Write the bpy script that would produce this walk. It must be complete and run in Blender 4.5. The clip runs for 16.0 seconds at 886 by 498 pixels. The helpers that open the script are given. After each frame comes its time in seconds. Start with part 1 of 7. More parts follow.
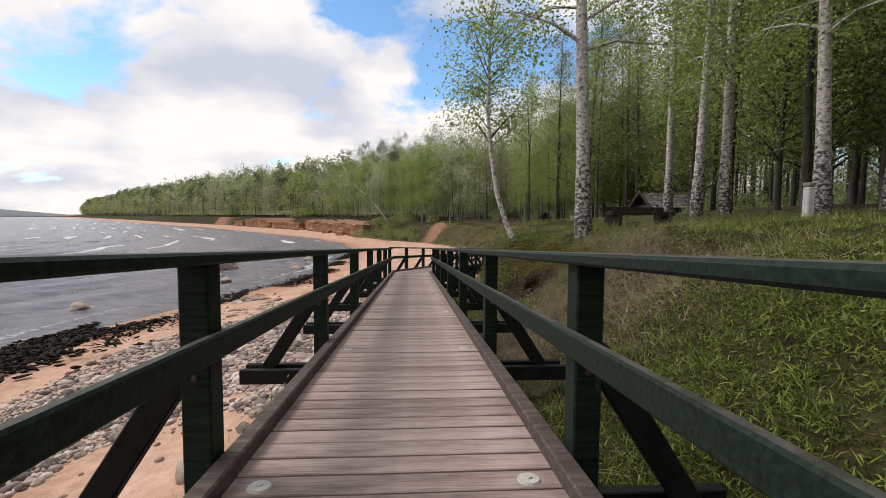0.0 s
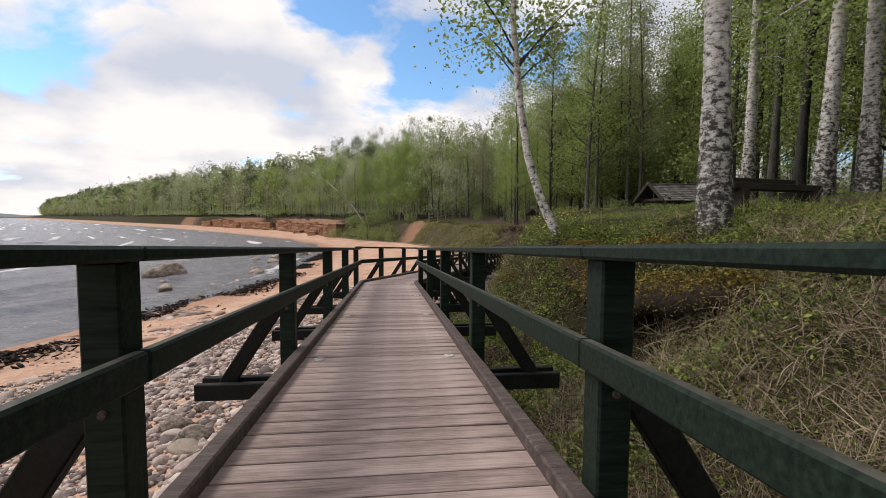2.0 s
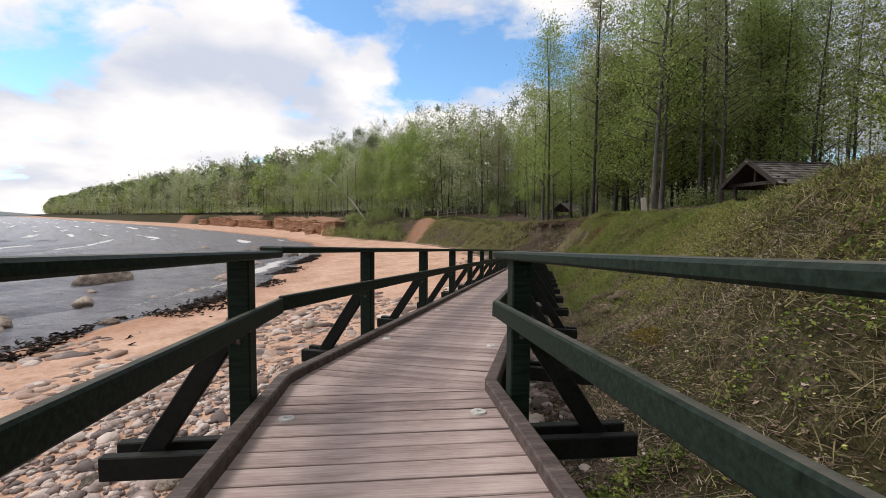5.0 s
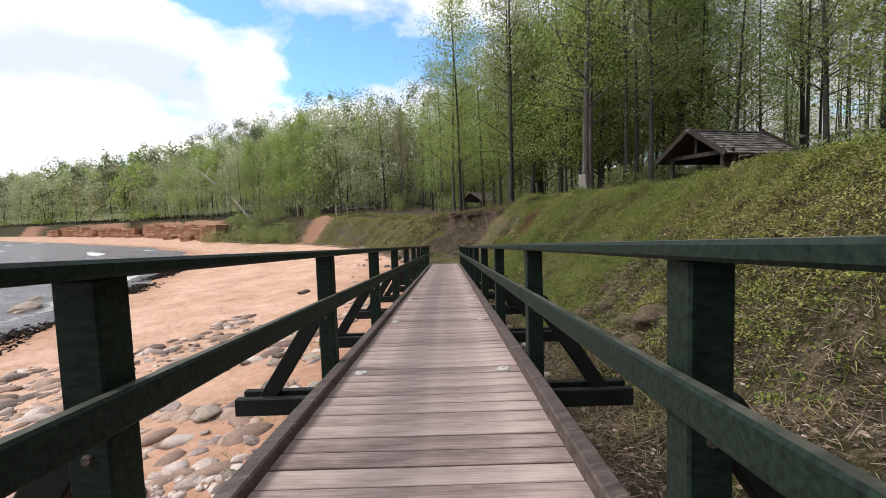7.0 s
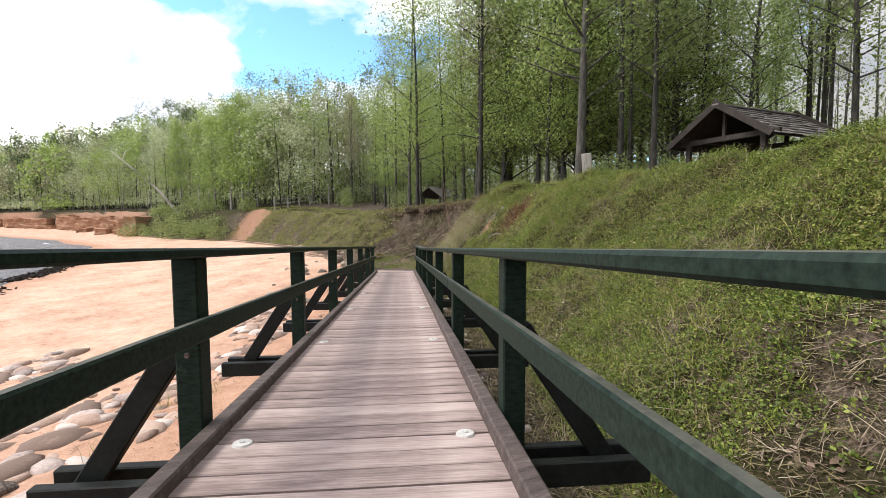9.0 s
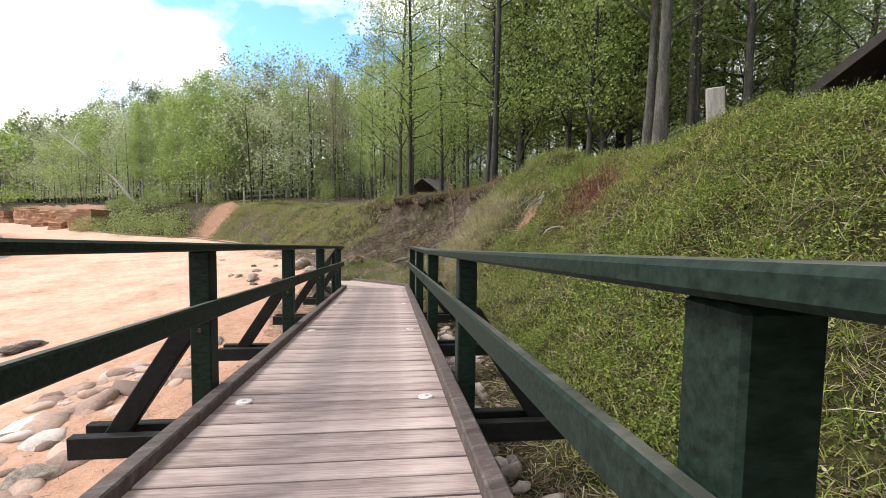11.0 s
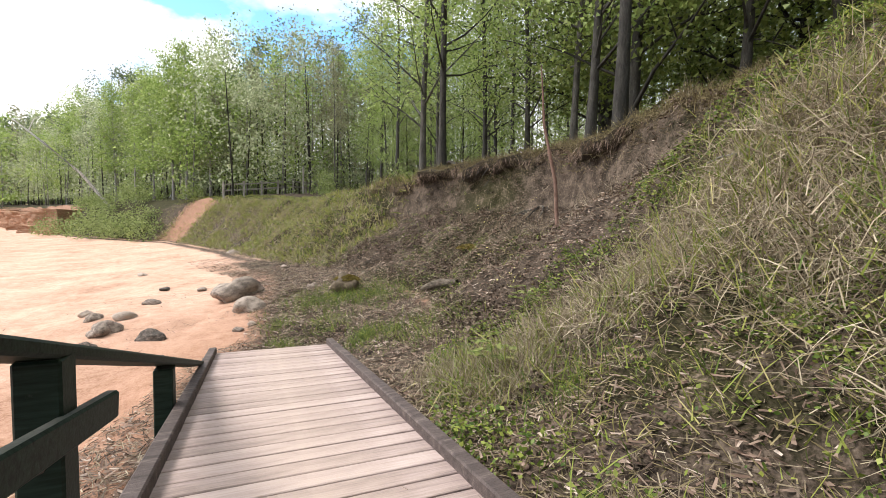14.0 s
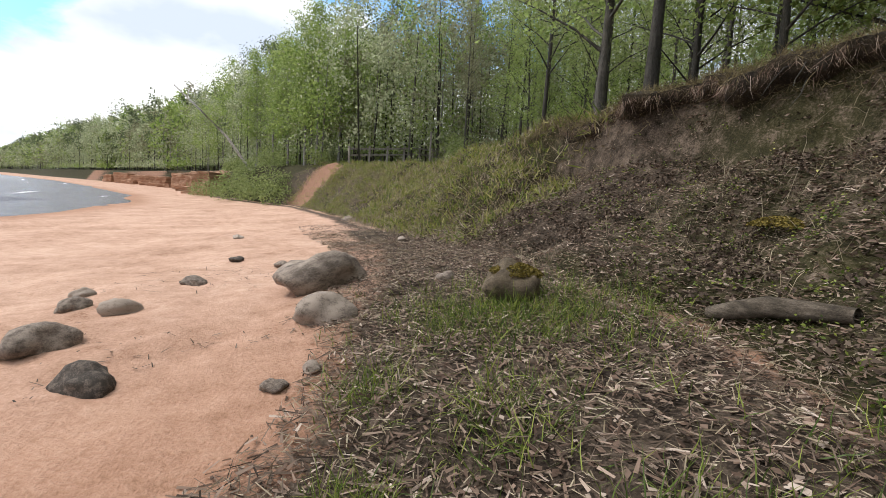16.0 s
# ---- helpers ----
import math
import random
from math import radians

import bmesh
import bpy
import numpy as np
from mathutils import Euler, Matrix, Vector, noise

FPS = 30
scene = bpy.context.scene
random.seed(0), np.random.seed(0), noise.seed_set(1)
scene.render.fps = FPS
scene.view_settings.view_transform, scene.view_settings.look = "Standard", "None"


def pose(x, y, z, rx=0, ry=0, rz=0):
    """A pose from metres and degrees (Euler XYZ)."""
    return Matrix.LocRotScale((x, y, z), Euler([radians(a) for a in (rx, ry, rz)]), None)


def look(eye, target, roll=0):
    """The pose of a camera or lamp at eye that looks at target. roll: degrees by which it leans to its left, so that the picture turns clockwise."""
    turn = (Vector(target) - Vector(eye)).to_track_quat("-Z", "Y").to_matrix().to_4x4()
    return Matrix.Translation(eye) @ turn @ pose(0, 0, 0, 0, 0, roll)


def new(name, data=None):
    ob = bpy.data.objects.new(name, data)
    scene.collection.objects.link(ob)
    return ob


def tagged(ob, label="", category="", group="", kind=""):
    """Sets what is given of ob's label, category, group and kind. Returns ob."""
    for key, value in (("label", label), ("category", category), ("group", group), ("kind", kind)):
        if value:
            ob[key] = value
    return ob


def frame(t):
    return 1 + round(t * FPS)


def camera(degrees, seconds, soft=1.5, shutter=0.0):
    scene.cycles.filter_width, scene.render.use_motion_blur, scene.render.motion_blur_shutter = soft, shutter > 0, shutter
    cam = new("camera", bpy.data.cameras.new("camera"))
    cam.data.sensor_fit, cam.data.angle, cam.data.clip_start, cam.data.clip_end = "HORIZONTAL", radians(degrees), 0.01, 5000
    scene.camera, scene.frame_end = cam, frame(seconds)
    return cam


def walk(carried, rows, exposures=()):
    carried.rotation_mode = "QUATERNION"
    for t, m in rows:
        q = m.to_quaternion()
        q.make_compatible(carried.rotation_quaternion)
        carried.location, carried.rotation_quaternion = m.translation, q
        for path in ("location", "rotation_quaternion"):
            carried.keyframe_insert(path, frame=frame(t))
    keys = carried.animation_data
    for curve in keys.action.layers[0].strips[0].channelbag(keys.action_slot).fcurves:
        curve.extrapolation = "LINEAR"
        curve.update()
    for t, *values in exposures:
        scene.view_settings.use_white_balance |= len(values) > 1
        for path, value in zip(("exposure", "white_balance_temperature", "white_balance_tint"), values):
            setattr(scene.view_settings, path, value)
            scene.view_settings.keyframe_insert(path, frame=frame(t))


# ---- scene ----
cam = camera(88.0, 16.0, soft=0.8)
PATH = [
    (0, (-0.593, -0.383, 0.772), (-0.374, 1.601, 0.635), 0.4),
    (0.5, (-0.581, 0.76, 0.707), (-0.363, 2.742, 0.561), -0.1),
    (1, (-0.531, 1.944, 0.613), (-0.286, 3.924, 0.47), -0.2),
    (1.5, (-0.463, 3.124, 0.514), (-0.188, 5.1, 0.377), -0.3),
    (2, (-0.393, 4.301, 0.44), (-0.075, 6.271, 0.305), 0.3),
    (3, (-0.25, 6.826, 0.31), (0.094, 8.791, 0.177), 1.2),
    (3.5, (-0.174, 8.047, 0.238), (0.123, 10.021, 0.111), 1.2),
    (3.7, (-0.129, 8.57, 0.21), (0.153, 10.545, 0.081), 1.3),
    (5.8, (0.135, 14.247, -0.181), (0.512, 16.206, -0.329), -1.7),
    (6, (0.268, 14.737, -0.204), (0.721, 16.679, -0.358), -2.3),
    (6.5, (0.621, 15.967, -0.303), (1.214, 17.871, -0.453), -2.2),
    (7, (1.067, 17.165, -0.392), (1.767, 19.032, -0.541), -1.9),
    (7.5, (1.552, 18.351, -0.477), (2.372, 20.17, -0.62), -1.6),
    (8, (2.008, 19.567, -0.556), (2.868, 21.367, -0.693), -0.4),
    (8.5, (2.468, 20.787, -0.649), (3.313, 22.594, -0.792), -0.0),
    (8.7, (2.683, 21.257, -0.689), (3.551, 23.053, -0.834), -0.4),
    (10.8, (4.921, 26.79, -1.092), (5.848, 28.556, -1.241), 0.9),
    (11, (5.134, 27.295, -1.142), (6.06, 29.062, -1.28), 0.8),
    (11.5, (5.642, 28.62, -1.23), (6.562, 30.391, -1.365), 1.2),
    (12, (6.103, 29.984, -1.318), (6.98, 31.777, -1.447), 1.8),
    (12.5, (6.559, 31.363, -1.408), (7.38, 33.183, -1.529), 1.8),
    (13, (7.039, 32.742, -1.5), (7.875, 34.555, -1.617), 0.8),
    (13.5, (7.537, 34.072, -1.558), (8.396, 35.874, -1.68), 0.3),
    (14, (7.999, 35.425, -1.645), (8.884, 37.215, -1.759), 0.8),
    (14.5, (8.319, 36.631, -1.73), (9.137, 38.453, -1.849), 2.2),
    (15, (8.521, 37.751, -1.857), (9.228, 39.615, -2.016), 3.3),
    (15.5, (8.608, 38.839, -1.97), (9.172, 40.748, -2.163), 3.8),
    (16, (8.63, 39.787, -2.076), (9.038, 41.733, -2.295), 3.6),
]
walk(cam, [(t, look(eye, target, roll)) for t, eye, target, roll in PATH],
     [(0, 0.08, 6850, 14), (3.5, 0.08, 6850, 14), (6, 0.3, 6650, 12), (8.5, 0.9, 6550, 11), (11, 1.05, 6500, 10), (12.5, 1.03, 6500, 10), (14, 1.1, 6500, 10), (15, 0.95, 6500, 10), (15.5, 0.8, 6500, 10), (16, 0.5, 6450, 10)])

# ---- world and sun ----
def build_world():
    w = bpy.data.worlds.new("world")
    w.use_nodes = True
    scene.world = w
    n, l = w.node_tree.nodes, w.node_tree.links
    n.clear()
    out = n.new("ShaderNodeOutputWorld")
    bg = n.new("ShaderNodeBackground")
    sky = n.new("ShaderNodeTexSky")
    sky.sky_type, sky.sun_disc = "NISHITA", False
    sky.sun_elevation, sky.sun_rotation = radians(48), radians(-SUN_SIDE)
    sky.air_density, sky.dust_density, sky.ozone_density = 1.0, 0.1, 3.0
    tc = n.new("ShaderNodeTexCoord")
    sep = n.new("ShaderNodeSeparateXYZ")
    l.new(tc.outputs["Generated"], sep.inputs[0])
    # project the direction onto a cloud layer
    up = n.new("ShaderNodeMath"); up.operation = "ADD"; up.inputs[1].default_value = 0.32
    l.new(sep.outputs["Z"], up.inputs[0])
    lim = n.new("ShaderNodeMath"); lim.operation = "MAXIMUM"; lim.inputs[1].default_value = 0.05
    l.new(up.outputs[0], lim.inputs[0])
    dx = n.new("ShaderNodeMath"); dx.operation = "DIVIDE"
    dy = n.new("ShaderNodeMath"); dy.operation = "DIVIDE"
    l.new(sep.outputs["X"], dx.inputs[0]); l.new(lim.outputs[0], dx.inputs[1])
    l.new(sep.outputs["Y"], dy.inputs[0]); l.new(lim.outputs[0], dy.inputs[1])
    com = n.new("ShaderNodeCombineXYZ")
    l.new(dx.outputs[0], com.inputs[0]); l.new(dy.outputs[0], com.inputs[1])
    com.inputs[2].default_value = CLOUD_SEED
    no = n.new("ShaderNodeTexNoise")
    no.inputs["Scale"].default_value, no.inputs["Detail"].default_value = 2.3, 9
    no.inputs["Roughness"].default_value, no.inputs["Distortion"].default_value = 0.56, 0.25
    l.new(com.outputs[0], no.inputs["Vector"])
    ramp = n.new("ShaderNodeValToRGB")
    ramp.color_ramp.elements[0].position, ramp.color_ramp.elements[1].position = 0.42, 0.53
    # a ragged opening in the cloud over the bay
    far = n.new("ShaderNodeVectorMath"); far.operation = "DISTANCE"
    l.new(com.outputs[0], far.inputs[0]); far.inputs[1].default_value = (GAP_AT[0], GAP_AT[1], CLOUD_SEED)
    gap = n.new("ShaderNodeMapRange")
    gap.inputs["From Min"].default_value, gap.inputs["From Max"].default_value = 0.12, 0.58
    gap.inputs["To Min"].default_value, gap.inputs["To Max"].default_value = 0.13, -0.11
    l.new(far.outputs["Value"], gap.inputs["Value"])
    far2 = n.new("ShaderNodeVectorMath"); far2.operation = "DISTANCE"
    l.new(com.outputs[0], far2.inputs[0]); far2.inputs[1].default_value = (SMALL_GAP_AT[0], SMALL_GAP_AT[1], CLOUD_SEED)
    gap2 = n.new("ShaderNodeMapRange")
    gap2.inputs["From Min"].default_value, gap2.inputs["From Max"].default_value = 0.0, 0.30
    gap2.inputs["To Min"].default_value, gap2.inputs["To Max"].default_value = 0.08, -0.11
    l.new(far2.outputs["Value"], gap2.inputs["Value"])
    open_ = n.new("ShaderNodeMath"); open_.operation = "MAXIMUM"
    l.new(gap.outputs[0], open_.inputs[0]); l.new(gap2.outputs[0], open_.inputs[1])
    less = n.new("ShaderNodeMath"); less.operation = "SUBTRACT"
    l.new(no.outputs["Fac"], less.inputs[0]); l.new(open_.outputs[0], less.inputs[1])
    l.new(less.outputs[0], ramp.inputs[0])
    no2 = n.new("ShaderNodeTexNoise")
    no2.inputs["Scale"].default_value, no2.inputs["Detail"].default_value = 1.7, 5
    l.new(com.outputs[0], no2.inputs["Vector"])
    ramp2 = n.new("ShaderNodeValToRGB")
    e = ramp2.color_ramp.elements
    e[0].position, e[0].color = 0.36, (0.60, 0.67, 0.80, 1)
    e[1].position, e[1].color = 0.55, (1.0, 1.0, 1.0, 1)
    l.new(no2.outputs["Fac"], ramp2.inputs[0])
    cl = n.new("ShaderNodeVectorMath"); cl.operation = "SCALE"; 
    # cloud glows round the veiled sun; unseen cloud opposite is dimmed to darken post fronts
    glow = n.new("ShaderNodeVectorMath"); glow.operation = "DOT_PRODUCT"
    glow.inputs[1].default_value = (-math.sin(radians(SUN_SIDE)) * math.cos(radians(48)), math.cos(radians(SUN_SIDE)) * math.cos(radians(48)), math.sin(radians(48)))
    l.new(tc.outputs["Generated"], glow.inputs[0])
    lev = n.new("ShaderNodeMapRange"); lev.interpolation_type = "SMOOTHSTEP"
    lev.inputs["From Min"].default_value, lev.inputs["From Max"].default_value = -0.6, 0.35
    lev.inputs["To Min"].default_value, lev.inputs["To Max"].default_value = 0.20 * CLOUD_LIGHT, CLOUD_LIGHT
    l.new(glow.outputs["Value"], lev.inputs["Value"])
    l.new(lev.outputs[0], cl.inputs["Scale"])
    l.new(ramp2.outputs[0], cl.inputs[0])
    sk = n.new("ShaderNodeVectorMath"); sk.operation = "MULTIPLY"; sk.inputs[1].default_value = SKY_TINT
    l.new(sky.outputs[0], sk.inputs[0])
    mix = n.new("ShaderNodeMix"); mix.data_type = "RGBA"
    l.new(ramp.outputs[0], mix.inputs["Factor"])
    l.new(sk.outputs[0], mix.inputs["A"]); l.new(cl.outputs[0], mix.inputs["B"])
    l.new(mix.outputs["Result"], bg.inputs["Color"])
    bg.inputs["Strength"].default_value = SKY_STRENGTH
    l.new(bg.outputs[0], out.inputs["Surface"])
    sun = bpy.data.lights.new("sun", "SUN")
    sun.energy, sun.angle, sun.color = SUN_STRENGTH, radians(20), (1.0, 0.96, 0.9)
    ob = new("sun", sun)
    ob.matrix_world = look((0, 0, 0), (math.sin(radians(SUN_SIDE)) * math.cos(radians(48)), -math.cos(radians(SUN_SIDE)) * math.cos(radians(48)), -math.sin(radians(48))))


CLOUD_SEED, CLOUD_LIGHT, SKY_STRENGTH, SUN_STRENGTH = 3.0, 9.0, 0.105, 2.2
SKY_TINT = (1.25, 1.6, 1.72)
SUN_SIDE = 66       # degrees left of the y axis
GAP_AT, SMALL_GAP_AT = (0.16, 1.38), (-0.94, 1.45)
build_world()


# ---- materials ----
def nodes_of(name):
    m = bpy.data.materials.new(name)
    m.use_nodes = True
    n, l = m.node_tree.nodes, m.node_tree.links
    return m, n, l, n["Principled BSDF"]


def ramp_of(n, stops):
    r = n.new("ShaderNodeValToRGB")
    e = r.color_ramp.elements
    while len(e) < len(stops):
        e.new(0.5)
    for el, (p, c) in zip(e, stops):
        el.position, el.color = p, (*c, 1)
    return r


def noise_of(n, l, vec, scale, detail=4, rough=0.55):
    t = n.new("ShaderNodeTexNoise")
    t.inputs["Scale"].default_value, t.inputs["Detail"].default_value, t.inputs["Roughness"].default_value = scale, detail, rough
    l.new(vec, t.inputs["Vector"])
    return t.outputs["Fac"]


def mapped(n, l, out, scale):
    m = n.new("ShaderNodeMapping")
    m.inputs["Scale"].default_value = scale
    l.new(out, m.inputs["Vector"])
    return m.outputs[0]


def mixed(n, l, fac, a, b, mode="MIX"):
    m = n.new("ShaderNodeMix")
    m.data_type, m.blend_type = "RGBA", mode
    for sock, v in ((m.inputs["Factor"], fac), (m.inputs["A"], a), (m.inputs["B"], b)):
        if isinstance(v, (int, float)):
            sock.default_value = v
        elif isinstance(v, tuple):
            sock.default_value = (*v, 1)
        else:
            l.new(v, sock)
    return m.outputs["Result"]


def math_of(n, l, op, a, b=None):
    m = n.new("ShaderNodeMath")
    m.operation = op
    for i, v in enumerate((a, b)):
        if v is None:
            continue
        if isinstance(v, (int, float)):
            m.inputs[i].default_value = v
        else:
            l.new(v, m.inputs[i])
    return m.outputs[0]


def bumped(n, l, bsdf, height, strength, distance):
    b = n.new("ShaderNodeBump")
    b.inputs["Strength"].default_value, b.inputs["Distance"].default_value = strength, distance
    l.new(height, b.inputs["Height"])
    l.new(b.outputs[0], bsdf.inputs["Normal"])


def speckled(name, stops, scale, rough=0.8, fine=8.0, stretch=(1, 1, 1), bump=0.4, dist=0.01, per="none", vary=0.3, spec=0.3):
    """A colour ramp over coarse noise, broken up by fine noise, with relief; per: variation per object or per island."""
    m, n, l, b = nodes_of(name)
    tc = n.new("ShaderNodeTexCoord").outputs["Object"]
    v = mapped(n, l, tc, stretch)
    big = noise_of(n, l, v, scale)
    small = noise_of(n, l, v, scale * fine, 5, 0.65)
    f = math_of(n, l, "ADD", math_of(n, l, "MULTIPLY", big, 0.55), math_of(n, l, "MULTIPLY", small, 0.45))
    if per == "object":
        f = math_of(n, l, "ADD", f, math_of(n, l, "MULTIPLY", math_of(n, l, "SUBTRACT", n.new("ShaderNodeObjectInfo").outputs["Random"], 0.5), vary))
    if per == "island":
        f = math_of(n, l, "ADD", f, math_of(n, l, "MULTIPLY", math_of(n, l, "SUBTRACT", n.new("ShaderNodeNewGeometry").outputs["Random Per Island"], 0.5), vary))
    r = ramp_of(n, stops)
    l.new(f, r.inputs[0])
    l.new(r.outputs[0], b.inputs["Base Color"])
    b.inputs["Roughness"].default_value = rough
    b.inputs["Specular IOR Level"].default_value = spec
    bumped(n, l, b, small, bump, dist)
    return m


def leafy(name, stops, rough=0.55, through_light=0.35):
    m, n, l, b = nodes_of(name)
    r = ramp_of(n, stops)
    l.new(n.new("ShaderNodeNewGeometry").outputs["Random Per Island"], r.inputs[0])
    l.new(r.outputs[0], b.inputs["Base Color"])
    b.inputs["Roughness"].default_value = rough
    b.inputs["Specular IOR Level"].default_value = 0.25
    tr = n.new("ShaderNodeBsdfTranslucent")
    l.new(r.outputs[0], tr.inputs["Color"])
    mx = n.new("ShaderNodeMixShader")
    mx.inputs[0].default_value = through_light
    l.new(b.outputs[0], mx.inputs[1])
    l.new(tr.outputs[0], mx.inputs[2])
    l.new(mx.outputs[0], n["Material Output"].inputs["Surface"])
    return m


def wood_deck(name="weathered_decking", sandy=0.0):
    m, n, l, b = nodes_of(name)
    tc = n.new("ShaderNodeTexCoord").outputs["Object"]
    grain = noise_of(n, l, mapped(n, l, tc, (2.2, 60, 60)), 1.6, 6, 0.6)
    blot = noise_of(n, l, mapped(n, l, tc, (2.5, 6, 1)), 1.4, 5, 0.6)
    rnd = n.new("ShaderNodeObjectInfo").outputs["Random"]
    f = math_of(n, l, "ADD", math_of(n, l, "MULTIPLY", grain, 0.5), math_of(n, l, "MULTIPLY", blot, 0.45))
    f = math_of(n, l, "ADD", f, math_of(n, l, "MULTIPLY", rnd, 0.16))
    r = ramp_of(n, [(0.32, (0.075, 0.056, 0.053)), (0.48, (0.225, 0.168, 0.156)), (0.62, (0.37, 0.288, 0.268)), (0.8, (0.51, 0.42, 0.39))])
    l.new(f, r.inputs[0])
    c = r.outputs[0]
    if sandy:
        # trodden sand, thickest along the middle
        wide = n.new("ShaderNodeSeparateXYZ")
        l.new(tc, wide.inputs[0])
        mid = math_of(n, l, "SUBTRACT", 0.62, math_of(n, l, "ABSOLUTE", wide.outputs["X"]))
        k = ramp_of(n, [(0.35, (0.12, 0.12, 0.12)), (0.8, (sandy, sandy, sandy))])
        l.new(math_of(n, l, "ADD", math_of(n, l, "MULTIPLY", mid, 0.6), math_of(n, l, "MULTIPLY", noise_of(n, l, mapped(n, l, tc, (3, 8, 3)), 2, 6, 0.7), 0.7)), k.inputs[0])
        c = mixed(n, l, k.outputs[0], c, (0.46, 0.36, 0.30))
    l.new(c, b.inputs["Base Color"])
    b.inputs["Roughness"].default_value = 0.7
    b.inputs["Specular IOR Level"].default_value = 0.25
    bumped(n, l, b, grain, 0.5, 0.004)
    return m


def painted_green():
    m, n, l, b = nodes_of("dark_green_paint")
    tc = n.new("ShaderNodeTexCoord").outputs["Object"]
    grain = noise_of(n, l, mapped(n, l, tc, (3, 40, 40)), 1.5, 5, 0.6)
    wear = noise_of(n, l, tc, 7, 6, 0.7)
    base = ramp_of(n, [(0.3, (0.0045, 0.009, 0.0066)), (0.7, (0.018, 0.033, 0.0245))])
    l.new(grain, base.inputs[0])
    k = ramp_of(n, [(0.66, (0, 0, 0)), (0.78, (0.35, 0.35, 0.35))])
    l.new(wear, k.inputs[0])
    c = mixed(n, l, k.outputs[0], base.outputs[0], (0.13, 0.135, 0.115))
    # upper faces are scuffed through to grey wood
    sp = n.new("ShaderNodeSeparateXYZ")
    l.new(n.new("ShaderNodeNewGeometry").outputs["Normal"], sp.inputs[0])
    upper = ramp_of(n, [(0.75, (0, 0, 0)), (0.95, (1, 1, 1))])
    l.new(sp.outputs["Z"], upper.inputs[0])
    rubbed = ramp_of(n, [(0.40, (0.35, 0.35, 0.35)), (0.58, (0.9, 0.9, 0.9))])
    l.new(noise_of(n, l, mapped(n, l, tc, (2, 2, 2)), 3, 7, 0.75), rubbed.inputs[0])
    c = mixed(n, l, math_of(n, l, "MULTIPLY", upper.outputs[0], rubbed.outputs[0]), c, (0.115, 0.112, 0.098))
    l.new(c, b.inputs["Base Color"])
    b.inputs["Roughness"].default_value = 0.55
    b.inputs["Specular IOR Level"].default_value = 0.12
    bumped(n, l, b, grain, 0.35, 0.004)
    return m


def birch_bark(name="birch_bark", rugged=0.012, pale=1.0):
    m, n, l, b = nodes_of(name)
    tc = n.new("ShaderNodeTexCoord").outputs["Object"]
    marks = noise_of(n, l, mapped(n, l, tc, (5.5, 5.5, 7.0)), 2.2, 6, 0.72)
    fine = noise_of(n, l, mapped(n, l, tc, (6, 6, 26)), 2, 4, 0.6)
    f = math_of(n, l, "ADD", math_of(n, l, "MULTIPLY", marks, 0.75), math_of(n, l, "MULTIPLY", fine, 0.25))
    sep = n.new("ShaderNodeSeparateXYZ")
    l.new(tc, sep.inputs[0])
    low = math_of(n, l, "MULTIPLY", math_of(n, l, "MAXIMUM", math_of(n, l, "SUBTRACT", 2.4, sep.outputs["Z"]), 0.0), rugged)
    f = math_of(n, l, "SUBTRACT", f, low)
    r = ramp_of(n, [(0.37, (0.02, 0.018, 0.016)), (0.42, (0.11, 0.10, 0.092)), (0.46, (0.42 * pale, 0.40 * pale, 0.375 * pale)), (0.60, (0.78 * pale, 0.735 * pale, 0.70 * pale))])
    l.new(f, r.inputs[0])
    l.new(r.outputs[0], b.inputs["Base Color"])
    b.inputs["Roughness"].default_value = 0.7
    bumped(n, l, b, f, 0.7, 0.02)
    return m


def sea_water():
    m, n, l, b = nodes_of("sea_water")
    tc = n.new("ShaderNodeTexCoord").outputs["Object"]
    geo = n.new("ShaderNodeAttribute"); geo.attribute_name = "foam"
    a = noise_of(n, l, mapped(n, l, tc, (0.5, 0.9, 1)), 1.3, 6, 0.6)
    small = noise_of(n, l, mapped(n, l, tc, (2.0, 3.2, 1)), 1.6, 5, 0.65)
    fo = math_of(n, l, "MULTIPLY", geo.outputs["Fac"], math_of(n, l, "ADD", 0.25, math_of(n, l, "MULTIPLY", small, 1.5)))
    k = ramp_of(n, [(0.52, (0, 0, 0)), (0.70, (1, 1, 1))])
    l.new(fo, k.inputs[0])
    base = ramp_of(n, [(0.3, (0.145, 0.15, 0.18)), (0.7, (0.30, 0.29, 0.315))])
    l.new(a, base.inputs[0])
    l.new(mixed(n, l, k.outputs[0], base.outputs[0], (0.8, 0.8, 0.8)), b.inputs["Base Color"])
    rr = math_of(n, l, "ADD", 0.22, math_of(n, l, "MULTIPLY", k.outputs[0], 0.5))
    l.new(rr, b.inputs["Roughness"])
    b.inputs["IOR"].default_value = 1.33
    bumped(n, l, b, math_of(n, l, "ADD", a, math_of(n, l, "MULTIPLY", small, 0.7)), 1.0, 0.6)
    return m


